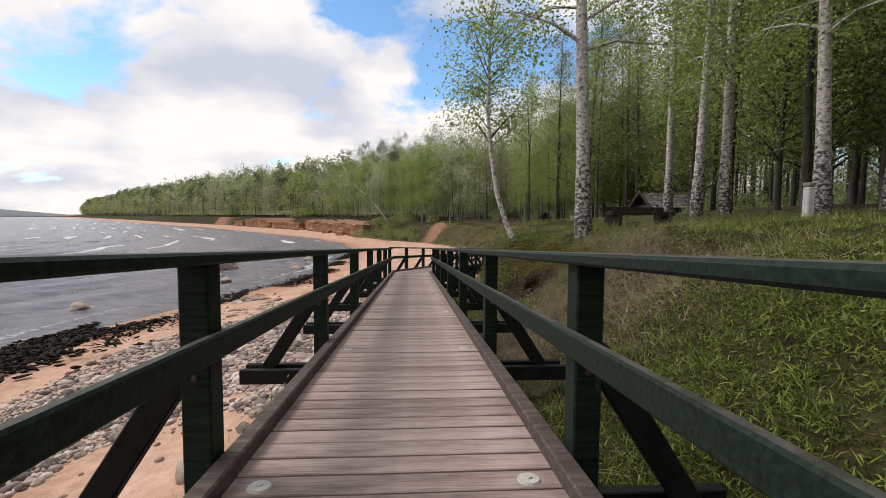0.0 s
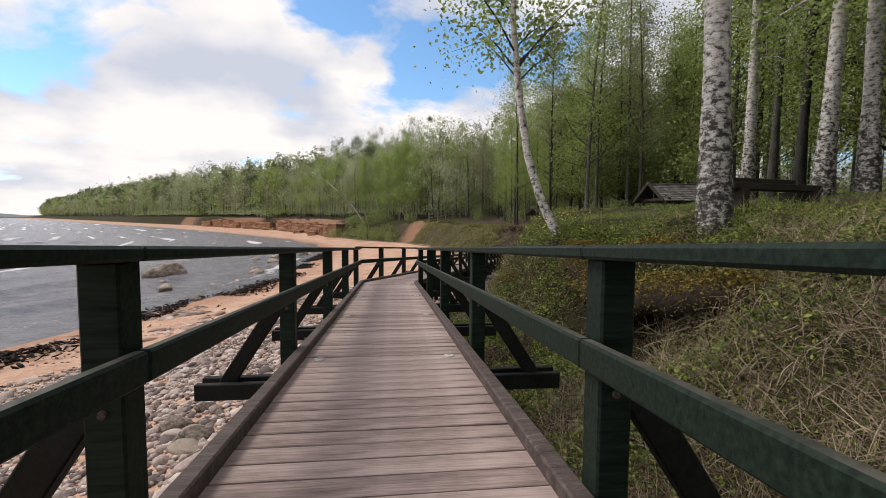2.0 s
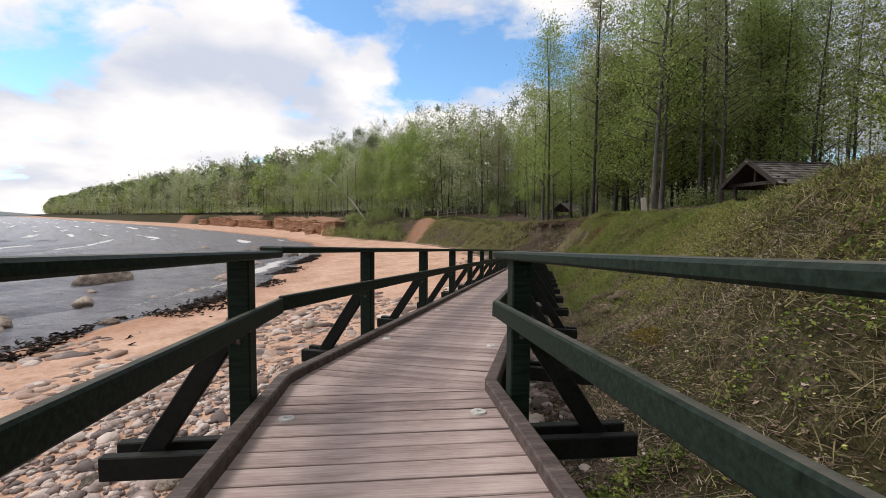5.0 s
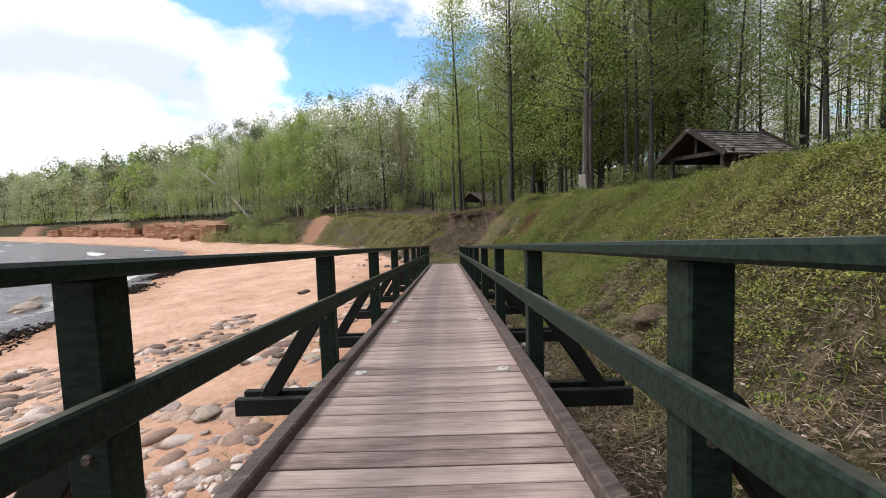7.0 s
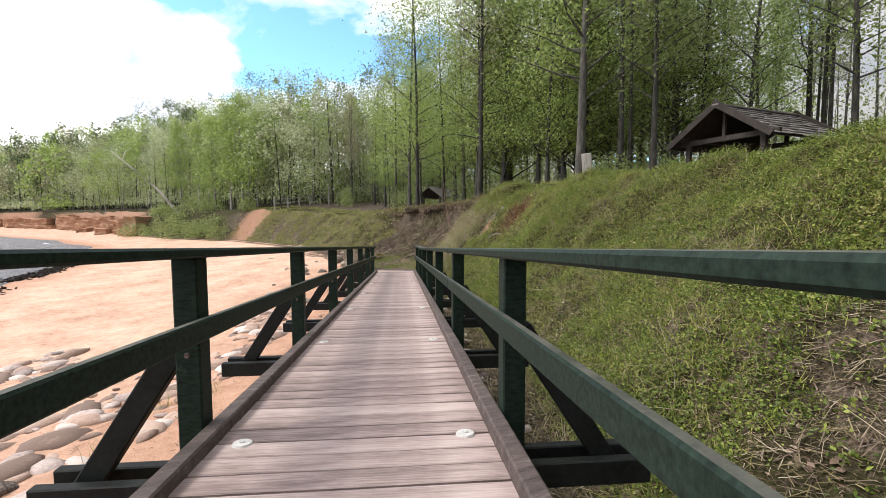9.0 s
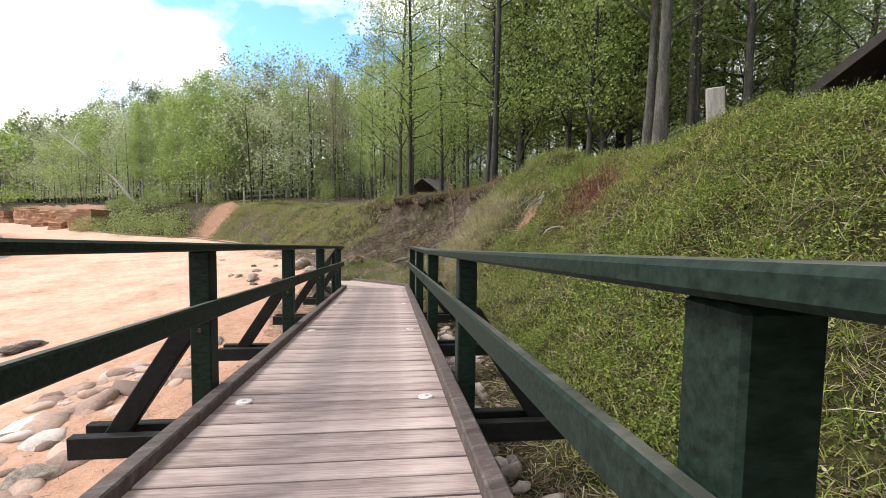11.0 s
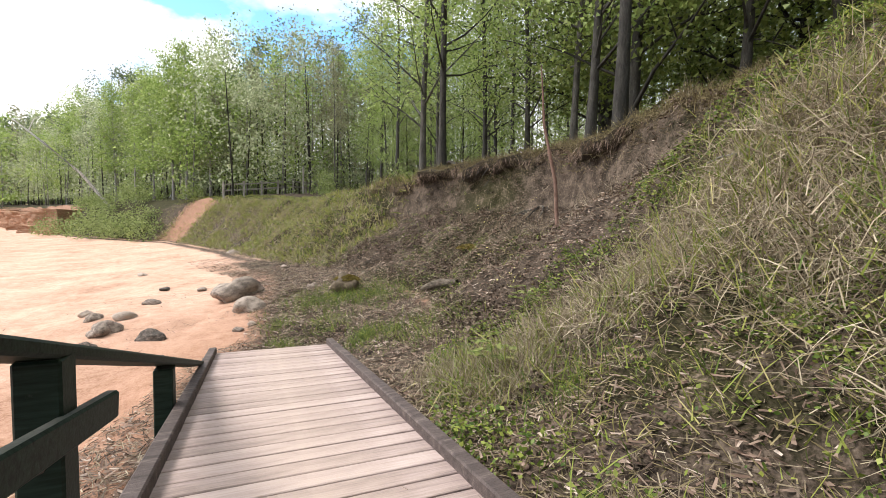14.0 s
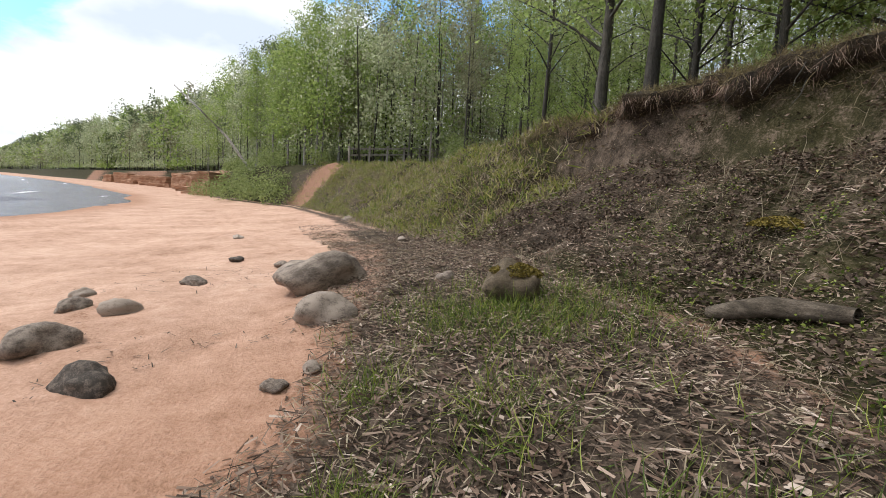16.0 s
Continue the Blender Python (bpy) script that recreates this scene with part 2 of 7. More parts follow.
def ground_surface():
    """Sand, grassy soil, leaf litter and bare red earth, laid out by the mesh's cover attributes."""
    m, n, l, b = nodes_of("ground_cover")
    tc = n.new("ShaderNodeTexCoord").outputs["Object"]
    at = n.new("ShaderNodeAttribute"); at.attribute_name = "cover"
    sp = n.new("ShaderNodeSeparateColor")
    l.new(at.outputs["Color"], sp.inputs[0])
    big = noise_of(n, l, tc, 0.7, 5)
    mid = noise_of(n, l, tc, 5, 6, 0.65)
    fine = noise_of(n, l, tc, 40, 5, 0.7)
    f1 = math_of(n, l, "ADD", math_of(n, l, "MULTIPLY", big, 0.35), math_of(n, l, "ADD", math_of(n, l, "MULTIPLY", fine, 0.3), math_of(n, l, "MULTIPLY", mid, 0.35)))
    sand = ramp_of(n, [(0.36, (0.27, 0.145, 0.092)), (0.45, (0.44, 0.275, 0.197)), (0.54, (0.55, 0.36, 0.27)), (0.64, (0.65, 0.46, 0.36))])
    l.new(f1, sand.inputs[0])
    f2 = math_of(n, l, "ADD", math_of(n, l, "MULTIPLY", mid, 0.6), math_of(n, l, "MULTIPLY", fine, 0.4))
    soil = ramp_of(n, [(0.36, (0.016, 0.013, 0.007)), (0.48, (0.031, 0.029, 0.011)), (0.58, (0.048, 0.044, 0.016)), (0.74, (0.10, 0.08, 0.04))])
    l.new(f2, soil.inputs[0])
    lit = ramp_of(n, [(0.36, (0.012, 0.008, 0.006)), (0.5, (0.062, 0.046, 0.034)), (0.62, (0.14, 0.107, 0.081)), (0.76, (0.26, 0.205, 0.16))])
    l.new(f2, lit.inputs[0])
    red = ramp_of(n, [(0.35, (0.17, 0.088, 0.057)), (0.65, (0.35, 0.205, 0.14))])
    l.new(f2, red.inputs[0])
    jag = math_of(n, l, "MULTIPLY", math_of(n, l, "SUBTRACT", f2, 0.5), 1.3)
    def sharp(s):
        k = ramp_of(n, [(0.40, (0, 0, 0)), (0.60, (1, 1, 1))])
        l.new(math_of(n, l, "ADD", s, jag), k.inputs[0])
        return k.outputs[0]
    damp = math_of(n, l, "MULTIPLY", at.outputs["Alpha"], math_of(n, l, "ADD", 0.3, big))
    wet_sand = mixed(n, l, 1.0, sand.outputs[0], (0.66, 0.55, 0.47), "MULTIPLY")
    c = mixed(n, l, damp, sand.outputs[0], wet_sand)
    c = mixed(n, l, sharp(sp.outputs["Red"]), c, soil.outputs[0])
    c = mixed(n, l, sharp(sp.outputs["Green"]), c, lit.outputs[0])
    c = mixed(n, l, sharp(sp.outputs["Blue"]), c, red.outputs[0])
    l.new(c, b.inputs["Base Color"])
    b.inputs["Roughness"].default_value = 0.9
    b.inputs["Specular IOR Level"].default_value = 0.15
    bumped(n, l, b, f2, 0.7, 0.05)
    return m


MAT = {
    "deck": wood_deck(),
    "sandy_deck": wood_deck("sand_strewn_decking", 0.68),
    "kerb": speckled("kerb_wood", [(0.35, (0.036, 0.027, 0.025)), (0.55, (0.095, 0.072, 0.066)), (0.72, (0.22, 0.178, 0.162))], 3, 0.7, 8, (1, 8, 8)),
    "green": painted_green(),
    "dark": speckled("tarred_beam", [(0.35, (0.006, 0.007, 0.0065)), (0.7, (0.018, 0.02, 0.019))], 4, 0.6, 8, spec=0.15),
    "steel": speckled("galvanised_steel", [(0.3, (0.35, 0.34, 0.33)), (0.7, (0.62, 0.6, 0.58))], 20, 0.5),
    "birch": birch_bark(),
    "old_birch": birch_bark("old_birch_bark", 0.045, 0.8),
    "bark": speckled("dark_bark", [(0.34, (0.02, 0.0185, 0.016)), (0.55, (0.06, 0.056, 0.048)), (0.72, (0.14, 0.13, 0.112))], 3, 0.85, 6, (3, 3, 0.7), 0.9, 0.03, "object", 0.2),
    "pale_bark": speckled("pale_bark", [(0.35, (0.09, 0.085, 0.08)), (0.6, (0.30, 0.29, 0.27)), (0.75, (0.45, 0.43, 0.4))], 3, 0.8, 6, (3, 3, 2), 0.6, 0.02),
    "leaf_fresh": leafy("fresh_leaves", [(0.000, (0.146, 0.215, 0.049)), (0.500, (0.266, 0.355, 0.097)), (1.000, (0.412, 0.496, 0.174))], 0.5, 0.55),
    "leaf_mid": leafy("wood_leaves", [(0.000, (0.136, 0.177, 0.055)), (0.500, (0.234, 0.288, 0.102)), (1.000, (0.369, 0.410, 0.185))], 0.5, 0.55),
    # greens darkened to carry the deep shade inside dense crowns
    "leaf_shade": leafy("shaded_maple_leaves", [(0.000, (0.081, 0.112, 0.025)), (0.500, (0.155, 0.198, 0.048)), (1.000, (0.270, 0.310, 0.084))], 0.5, 0.4),
    # haze is mixed into these leaf colours: paler and greyer than the leaves themselves
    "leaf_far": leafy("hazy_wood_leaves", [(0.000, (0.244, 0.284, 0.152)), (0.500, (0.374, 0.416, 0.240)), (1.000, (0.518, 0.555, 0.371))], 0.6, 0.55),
    "leaf_dark": leafy("pine_needles", [(0.000, (0.083, 0.113, 0.056)), (1.000, (0.179, 0.217, 0.105))], 0.6, 0.3),
    "leaf_olive": leafy("budding_leaves", [(0.000, (0.163, 0.170, 0.089)), (0.500, (0.259, 0.262, 0.151)), (1.000, (0.381, 0.366, 0.248))], 0.55, 0.45),
    "grass": leafy("grass_blades", [(0.000, (0.077, 0.121, 0.022)), (0.400, (0.211, 0.255, 0.047)), (0.750, (0.280, 0.288, 0.073)), (1.000, (0.448, 0.383, 0.172))], 0.6, 0.3),
    "bracken": leafy("dead_bracken", [(0.0, (0.05, 0.02, 0.012)), (0.5, (0.14, 0.058, 0.032)), (1.0, (0.27, 0.13, 0.075))], 0.75, 0.1),
    "twig": speckled("brown_twig_bark", [(0.35, (0.10, 0.055, 0.04)), (0.65, (0.24, 0.15, 0.115))], 6, 0.8, 6),
    "old_log": speckled("rotting_log", [(0.34, (0.03, 0.023, 0.016)), (0.50, (0.10, 0.08, 0.06)), (0.68, (0.25, 0.205, 0.16))], 4, 0.9, 9, (7, 1.6, 7), 0.9, 0.02),
    "straw": leafy("dry_straw", [(0.000, (0.132, 0.099, 0.066)), (0.500, (0.275, 0.220, 0.149)), (1.000, (0.495, 0.424, 0.308))], 0.7, 0.2),
    "herb": leafy("herb_leaves", [(0.000, (0.049, 0.086, 0.016)), (0.500, (0.119, 0.166, 0.029)), (1.000, (0.280, 0.313, 0.065))], 0.5, 0.25),
    "bright_herb": leafy("young_herb_leaves", [(0.000, (0.089, 0.121, 0.029)), (0.500, (0.160, 0.194, 0.051)), (1.000, (0.274, 0.286, 0.100))], 0.5, 0.3),
    "lawn": leafy("lawn_blades", [(0.0, (0.055, 0.10, 0.018)), (0.5, (0.11, 0.18, 0.03)), (1.0, (0.19, 0.27, 0.055))], 0.6, 0.3),
    "moss": leafy("golden_moss", [(0.0, (0.085, 0.068, 0.014)), (0.6, (0.165, 0.125, 0.025)), (1.0, (0.25, 0.19, 0.05))], 0.8, 0.1),
    "turf_moss": leafy("mossy_turf", [(0.000, (0.113, 0.129, 0.030)), (0.500, (0.214, 0.215, 0.057)), (1.000, (0.349, 0.317, 0.126))], 0.8, 0.15),
    "dark_litter": leafy("dark_rotted_stalks", [(0.0, (0.028, 0.019, 0.013)), (0.6, (0.11, 0.078, 0.058)), (1.0, (0.23, 0.175, 0.135))], 0.85, 0.05),
    "litter": leafy("dead_leaves", [(0.0, (0.07, 0.042, 0.03)), (0.5, (0.20, 0.135, 0.10)), (0.8, (0.34, 0.25, 0.195)), (1.0, (0.52, 0.43, 0.36))], 0.8, 0.1),
    "turf": speckled("peaty_turf", [(0.36, (0.012, 0.009, 0.006)), (0.55, (0.045, 0.033, 0.02)), (0.72, (0.11, 0.085, 0.05))], 5, 0.95, 7, (1, 1, 1), 0.9, 0.05),
    "weed": speckled("wet_seaweed", [(0.35, (0.008, 0.006, 0.005)), (0.7, (0.035, 0.025, 0.02))], 6, 0.85, 6, spec=0.1),
    "pebble": speckled("sandy_pebbles", [(0.3, (0.15, 0.10, 0.08)), (0.5, (0.28, 0.19, 0.15)), (0.7, (0.42, 0.30, 0.24))], 3, 0.8, 10, (1, 1, 1), 0.4, 0.01, "island", 0.5),
    "stone": speckled("beach_stone", [(0.3, (0.12, 0.092, 0.085)), (0.5, (0.32, 0.25, 0.225)), (0.7, (0.54, 0.455, 0.41))], 3, 0.75, 10, (1, 1, 1), 0.5, 0.02, "island", 0.55),
    "boulder": speckled("boulder_granite", [(0.33, (0.06, 0.049, 0.041)), (0.46, (0.20, 0.16, 0.132)), (0.60, (0.40, 0.33, 0.275))], 7, 0.85, 7, (1, 1, 1), 0.7, 0.03, "object", 0.3),
    "dark_rock": speckled("dark_mossy_rock", [(0.35, (0.05, 0.038, 0.026)), (0.55, (0.14, 0.108, 0.072)), (0.72, (0.26, 0.205, 0.145))], 5, 0.9, 7, (1, 1, 1), 0.8, 0.03),
    "red_rock": speckled("red_sandstone", [(0.3, (0.20, 0.095, 0.055)), (0.48, (0.40, 0.225, 0.14)), (0.66, (0.60, 0.41, 0.29))], 1.4, 0.9, 7, (1, 1, 5), 1.0, 0.2),
    "shingle": speckled("grey_shingles", [(0.3, (0.05, 0.045, 0.042)), (0.55, (0.14, 0.125, 0.12)), (0.75, (0.25, 0.23, 0.22))], 4, 0.8, 6, (1, 1, 1), 0.5, 0.01, "object", 0.3),
    "hut": speckled("dark_stained_timber", [(0.3, (0.015, 0.012, 0.010)), (0.7, (0.05, 0.04, 0.034))], 4, 0.8, 8),
    "grey_wood": speckled("grey_weathered_wood", [(0.3, (0.14, 0.125, 0.11)), (0.55, (0.3, 0.28, 0.25)), (0.75, (0.46, 0.43, 0.39))], 3, 0.8, 9, (6, 6, 1), 0.5, 0.01),
    "white": speckled("white_painted_post", [(0.3, (0.45, 0.44, 0.42)), (0.7, (0.75, 0.74, 0.72))], 5, 0.7),
    # pale blue-grey stands in for the air's haze over the headland
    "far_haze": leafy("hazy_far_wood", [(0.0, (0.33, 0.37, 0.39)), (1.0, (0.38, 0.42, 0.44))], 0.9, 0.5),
    "old_grass": leafy("dead_brown_grass", [(0.000, (0.065, 0.049, 0.025)), (0.500, (0.163, 0.130, 0.065)), (1.000, (0.286, 0.234, 0.125))], 0.8, 0.15),
    "ground": ground_surface(),
    "sea": sea_water(),
    "yellow": leafy("yellow_petals", [(0.0, (0.5, 0.48, 0.12)), (1.0, (0.7, 0.66, 0.25))], 0.6, 0.2),
}


# ---- mesh helpers ----
def part(name, bm, material, parent=None, label="", smooth=False):
    me = bpy.data.meshes.new(name)
    bm.to_mesh(me)
    bm.free()
    return part_of_mesh(name, me, material, parent, label, smooth)


def part_of_mesh(name, me, material, parent=None, label="", smooth=False):
    if material is not None and not me.materials:
        me.materials.append(material)
    if smooth:
        me.shade_smooth()
    ob = new(name, me)
    if parent is not None:
        ob.parent = parent
    if label:
        tagged(ob, label)
    return ob


def mesh_of(name, verts, faces):
    me = bpy.data.meshes.new(name)
    verts, faces = np.asarray(verts, dtype=np.float32), np.asarray(faces, dtype=np.int32)
    k = faces.shape[1]
    me.vertices.add(len(verts))
    me.vertices.foreach_set("co", verts.ravel())
    me.loops.add(faces.size)
    me.loops.foreach_set("vertex_index", faces.ravel())
    me.polygons.add(len(faces))
    me.polygons.foreach_set("loop_start", np.arange(0, faces.size, k, dtype=np.int32))
    me.update(calc_edges=True)
    return me


def box_bm(size, centre=(0, 0, 0), bevel=0.006, bm=None, turn=None):
    out = bm or bmesh.new()
    made = bmesh.ops.create_cube(out, size=1.0)["verts"]
    m = Matrix.Translation(centre) @ (turn or Matrix.Identity(4)) @ Matrix.Diagonal((*size, 1))
    bmesh.ops.transform(out, matrix=m, verts=made)
    if bevel:
        edges = list({e for v in made for e in v.link_edges})
        bmesh.ops.bevel(out, geom=edges, offset=bevel, segments=1, affect="EDGES")
    return out


def beam_bm(a, b, wide, high, up=(0, 0, 1), bevel=0.006):
    """A squared timber from a to b."""
    a, b = Vector(a), Vector(b)
    y = (b - a).normalized()
    x = y.cross(Vector(up)).normalized()
    z = x.cross(y)
    m = Matrix((x, y, z)).transposed().to_4x4()
    return box_bm((wide, (b - a).length, high), (a + b) / 2, bevel, None, m)


def empty(name, at=(0, 0, 0), label="", category="", group="", kind=""):
    ob = new(name)
    ob.location = at
    return tagged(ob, label, category, group, kind)


def thing(name, at, label, category, group="", kind=""):
    return empty(name, at, label, category, group, kind)


def vnoise(x, y, seed=0):
    """Smooth value noise over arrays."""
    x, y = np.asarray(x, float), np.asarray(y, float)
    xi, yi = np.floor(x), np.floor(y)
    fx, fy = x - xi, y - yi
    fx, fy = fx * fx * (3 - 2 * fx), fy * fy * (3 - 2 * fy)
    def g(a, b):
        s = np.sin(a * 127.1 + b * 311.7 + seed * 74.7) * 43758.5453
        return s - np.floor(s)
    return (g(xi, yi) * (1 - fx) + g(xi + 1, yi) * fx) * (1 - fy) + (g(xi, yi + 1) * (1 - fx) + g(xi + 1, yi + 1) * fx) * fy - 0.5


# ---- the walkway's line ----
LINE = [(-1.094, -10.0, 0.557), (0.05, 14.88, -1.07), (8.25, 36.16, -2.59), (8.57, 40.9, -3.1)]


# ---- the lie of the land: lines given by their y ----
SEA_Z = -4.0
FOOT = [(-40, -1.5, 0.2), (-6, -0.1, -0.35), (3, 0.7, -0.75), (8, 1.2, -1.15), (12, 1.5, -1.45), (15, 1.9, -1.75), (19, 3.3, -2.25), (24, 5.2, -2.6),
        (28, 6.7, -2.75), (32, 8.2, -2.8), (36, 9.15, -2.8), (37.8, 9.4, -2.82), (39.2, 10.1, -2.88), (42, 11.0, -2.85), (45, 10.9, -2.75), (49, 10.2, -2.9), (57, 9.0, -3.1),
        (66, 7.0, -3.2), (74, 5.0, -3.3), (82, 0.0, -3.3), (95, -6, -3.3), (120, -15, -3.3), (140, -23, -3.3), (200, -62, -3.3), (300, -135, -3.4), (470, -250, -3.5), (900, -560, -3.5), (3000, -2000, -3.5)]
CREST = [(-40, 2.5, 0.9), (-6, 3.0, 0.65), (3, 3.2, 0.5), (8, 3.5, 0.38), (10, 3.1, 0.32), (11.2, 2.5, 0.28), (13, 2.9, 0.32), (15, 4.3, 0.42), (19, 6.6, 0.33), (22, 8.4, 0.1), (24, 9.5, 0.02), (28, 10.6, 0.0),
         (32, 11.6, 0.02), (36, 12.6, 0.12), (39, 13.6, 0.0), (42, 14.2, -0.12), (45, 13.7, -0.28), (49, 12.6, -0.55), (57, 12.0, -0.9), (66, 10.0, -0.6), (74, 7.7, -0.1),
         (82, 4.0, 0.0), (95, -3, 0.0), (120, -12, 0.1), (140, -21.6, 0.2), (200, -59, 0.3), (300, -131, 0.3), (470, -245, 0.0), (900, -550, 0.0), (3000, -1990, 0.0)]
SHORE = [(-40, -20), (0, -16.8), (16, -14.0), (24, -12.3), (33, -8.3), (40, -7.3), (56, -7.0), (63, -6.3), (80, -9), (100, -17), (137, -39), (200, -80), (300, -155), (470, -275), (900, -600), (3000, -2100)]


def line_at(line, y, k):
    return np.interp(y, [p[0] for p in line], [p[k] for p in line])


def smooth_step(t):
    t = np.clip(t, 0, 1)
    return t * t * (3 - 2 * t)


def land(x, y):
    """Height of the ground, and how far up the bank a place lies (below 0 beach, above 1 the level top)."""
    x, y = np.asarray(x, float), np.asarray(y, float)
    wob = 0.5 * vnoise(y * 0.45, x * 0.0, 3) + 0.25 * vnoise(y * 1.1, x * 0.2, 4)
    xf, zf = line_at(FOOT, y, 1) + 0.5 * wob, line_at(FOOT, y, 2)
    xc, zc = line_at(CREST, y, 1) + 0.7 * wob, line_at(CREST, y, 2)
    xs = line_at(SHORE, y, 1)
    d = (x - xf) / np.maximum(xc - xf, 0.5)
    tb = (xf - x) / (xf - xs)
    beach = zf + (SEA_Z - zf) * (0.55 * (1 - (1 - np.clip(tb, 0, 1)) ** 3.2) + 0.45 * np.clip(tb, 0, 1)) - np.maximum(tb - 1, 0) * 1.2
    beach = np.maximum(beach, -7)
    cut = smooth_step((y - 37) / 4) * (1 - smooth_step((y - 47) / 5))          # the slumped face with an overhanging turf edge
    t = np.clip(d, 0, 1)
    slope = zf + (zc - zf) * ((1 - cut) * (0.35 * t + 0.65 * smooth_step(t)) + cut * (0.64 * t + 0.36 * smooth_step((t - 0.86) / 0.07)))
    top = zc + 1.25 * (1 - np.exp(-np.maximum(x - xc, 0) / 9.0)) + np.clip(x - xc - 20, 0, 60) * 0.035
    z = np.where(d < 0, beach, np.where(d <= 1, slope, top))
    rough = np.clip(d * 4, 0, 1) * (1 - smooth_step((d - 1.0) / 1.0) * 0.6)
    near = 1 - smooth_step((y - 110) / 40)
    # a washed-out hollow under the turf beside the first run
    z = z - 0.75 * np.exp(-(((x - 2.1) / 0.36) ** 2 + ((y - 8.9) / 0.8) ** 2)) - 0.35 * np.exp(-(((x - 2.1) / 0.4) ** 2 + ((y - 7.6) / 0.7) ** 2))
    z = z + near * rough * (0.34 * vnoise(x * 0.9, y * 0.9, 1) + 0.24 * vnoise(x * 2.1, y * 2.1, 2) + 0.13 * vnoise(x * 4.3, y * 4.3, 5))
    z = z + near * (1 - rough) * (0.10 * vnoise(x * 0.6, y * 0.6, 6) + 0.045 * vnoise(x * 2.6, y * 2.6, 7) + 0.045 * vnoise(x * 4.6, y * 4.6, 8)) * (z > SEA_Z + 0.1)
    # the ground stays clear of the deck
    for (ax, ay, az), (bx, by, bz) in zip(LINE, LINE[1:]):
        ux, uy = bx - ax, by - ay
        t = np.clip(((x - ax) * ux + (y - ay) * uy) / (ux * ux + uy * uy), 0, 1)
        near_it = 1 - smooth_step((np.hypot(x - ax - t * ux, y - ay - t * uy) - 0.75) / 0.4)
        z = z - near_it * np.maximum(z - (az + (bz - az) * t - 0.10), 0)
    return z, d


def height(x, y):
    return float(land(x, y)[0])


SCAR_AT = (10.7, 34.4)      # bare red patch on the bank




def along(i, s):
    """Place on the deck's middle, s metres on from joint i, with the way it goes and its right side."""
    a, b = Vector(LINE[i]), Vector(LINE[i + 1])
    flat = (b - a).xy.length
    way = (b - a) / flat
    right = Vector((way.y, -way.x, 0)).normalized()
    return a + way * s, way, right, flat


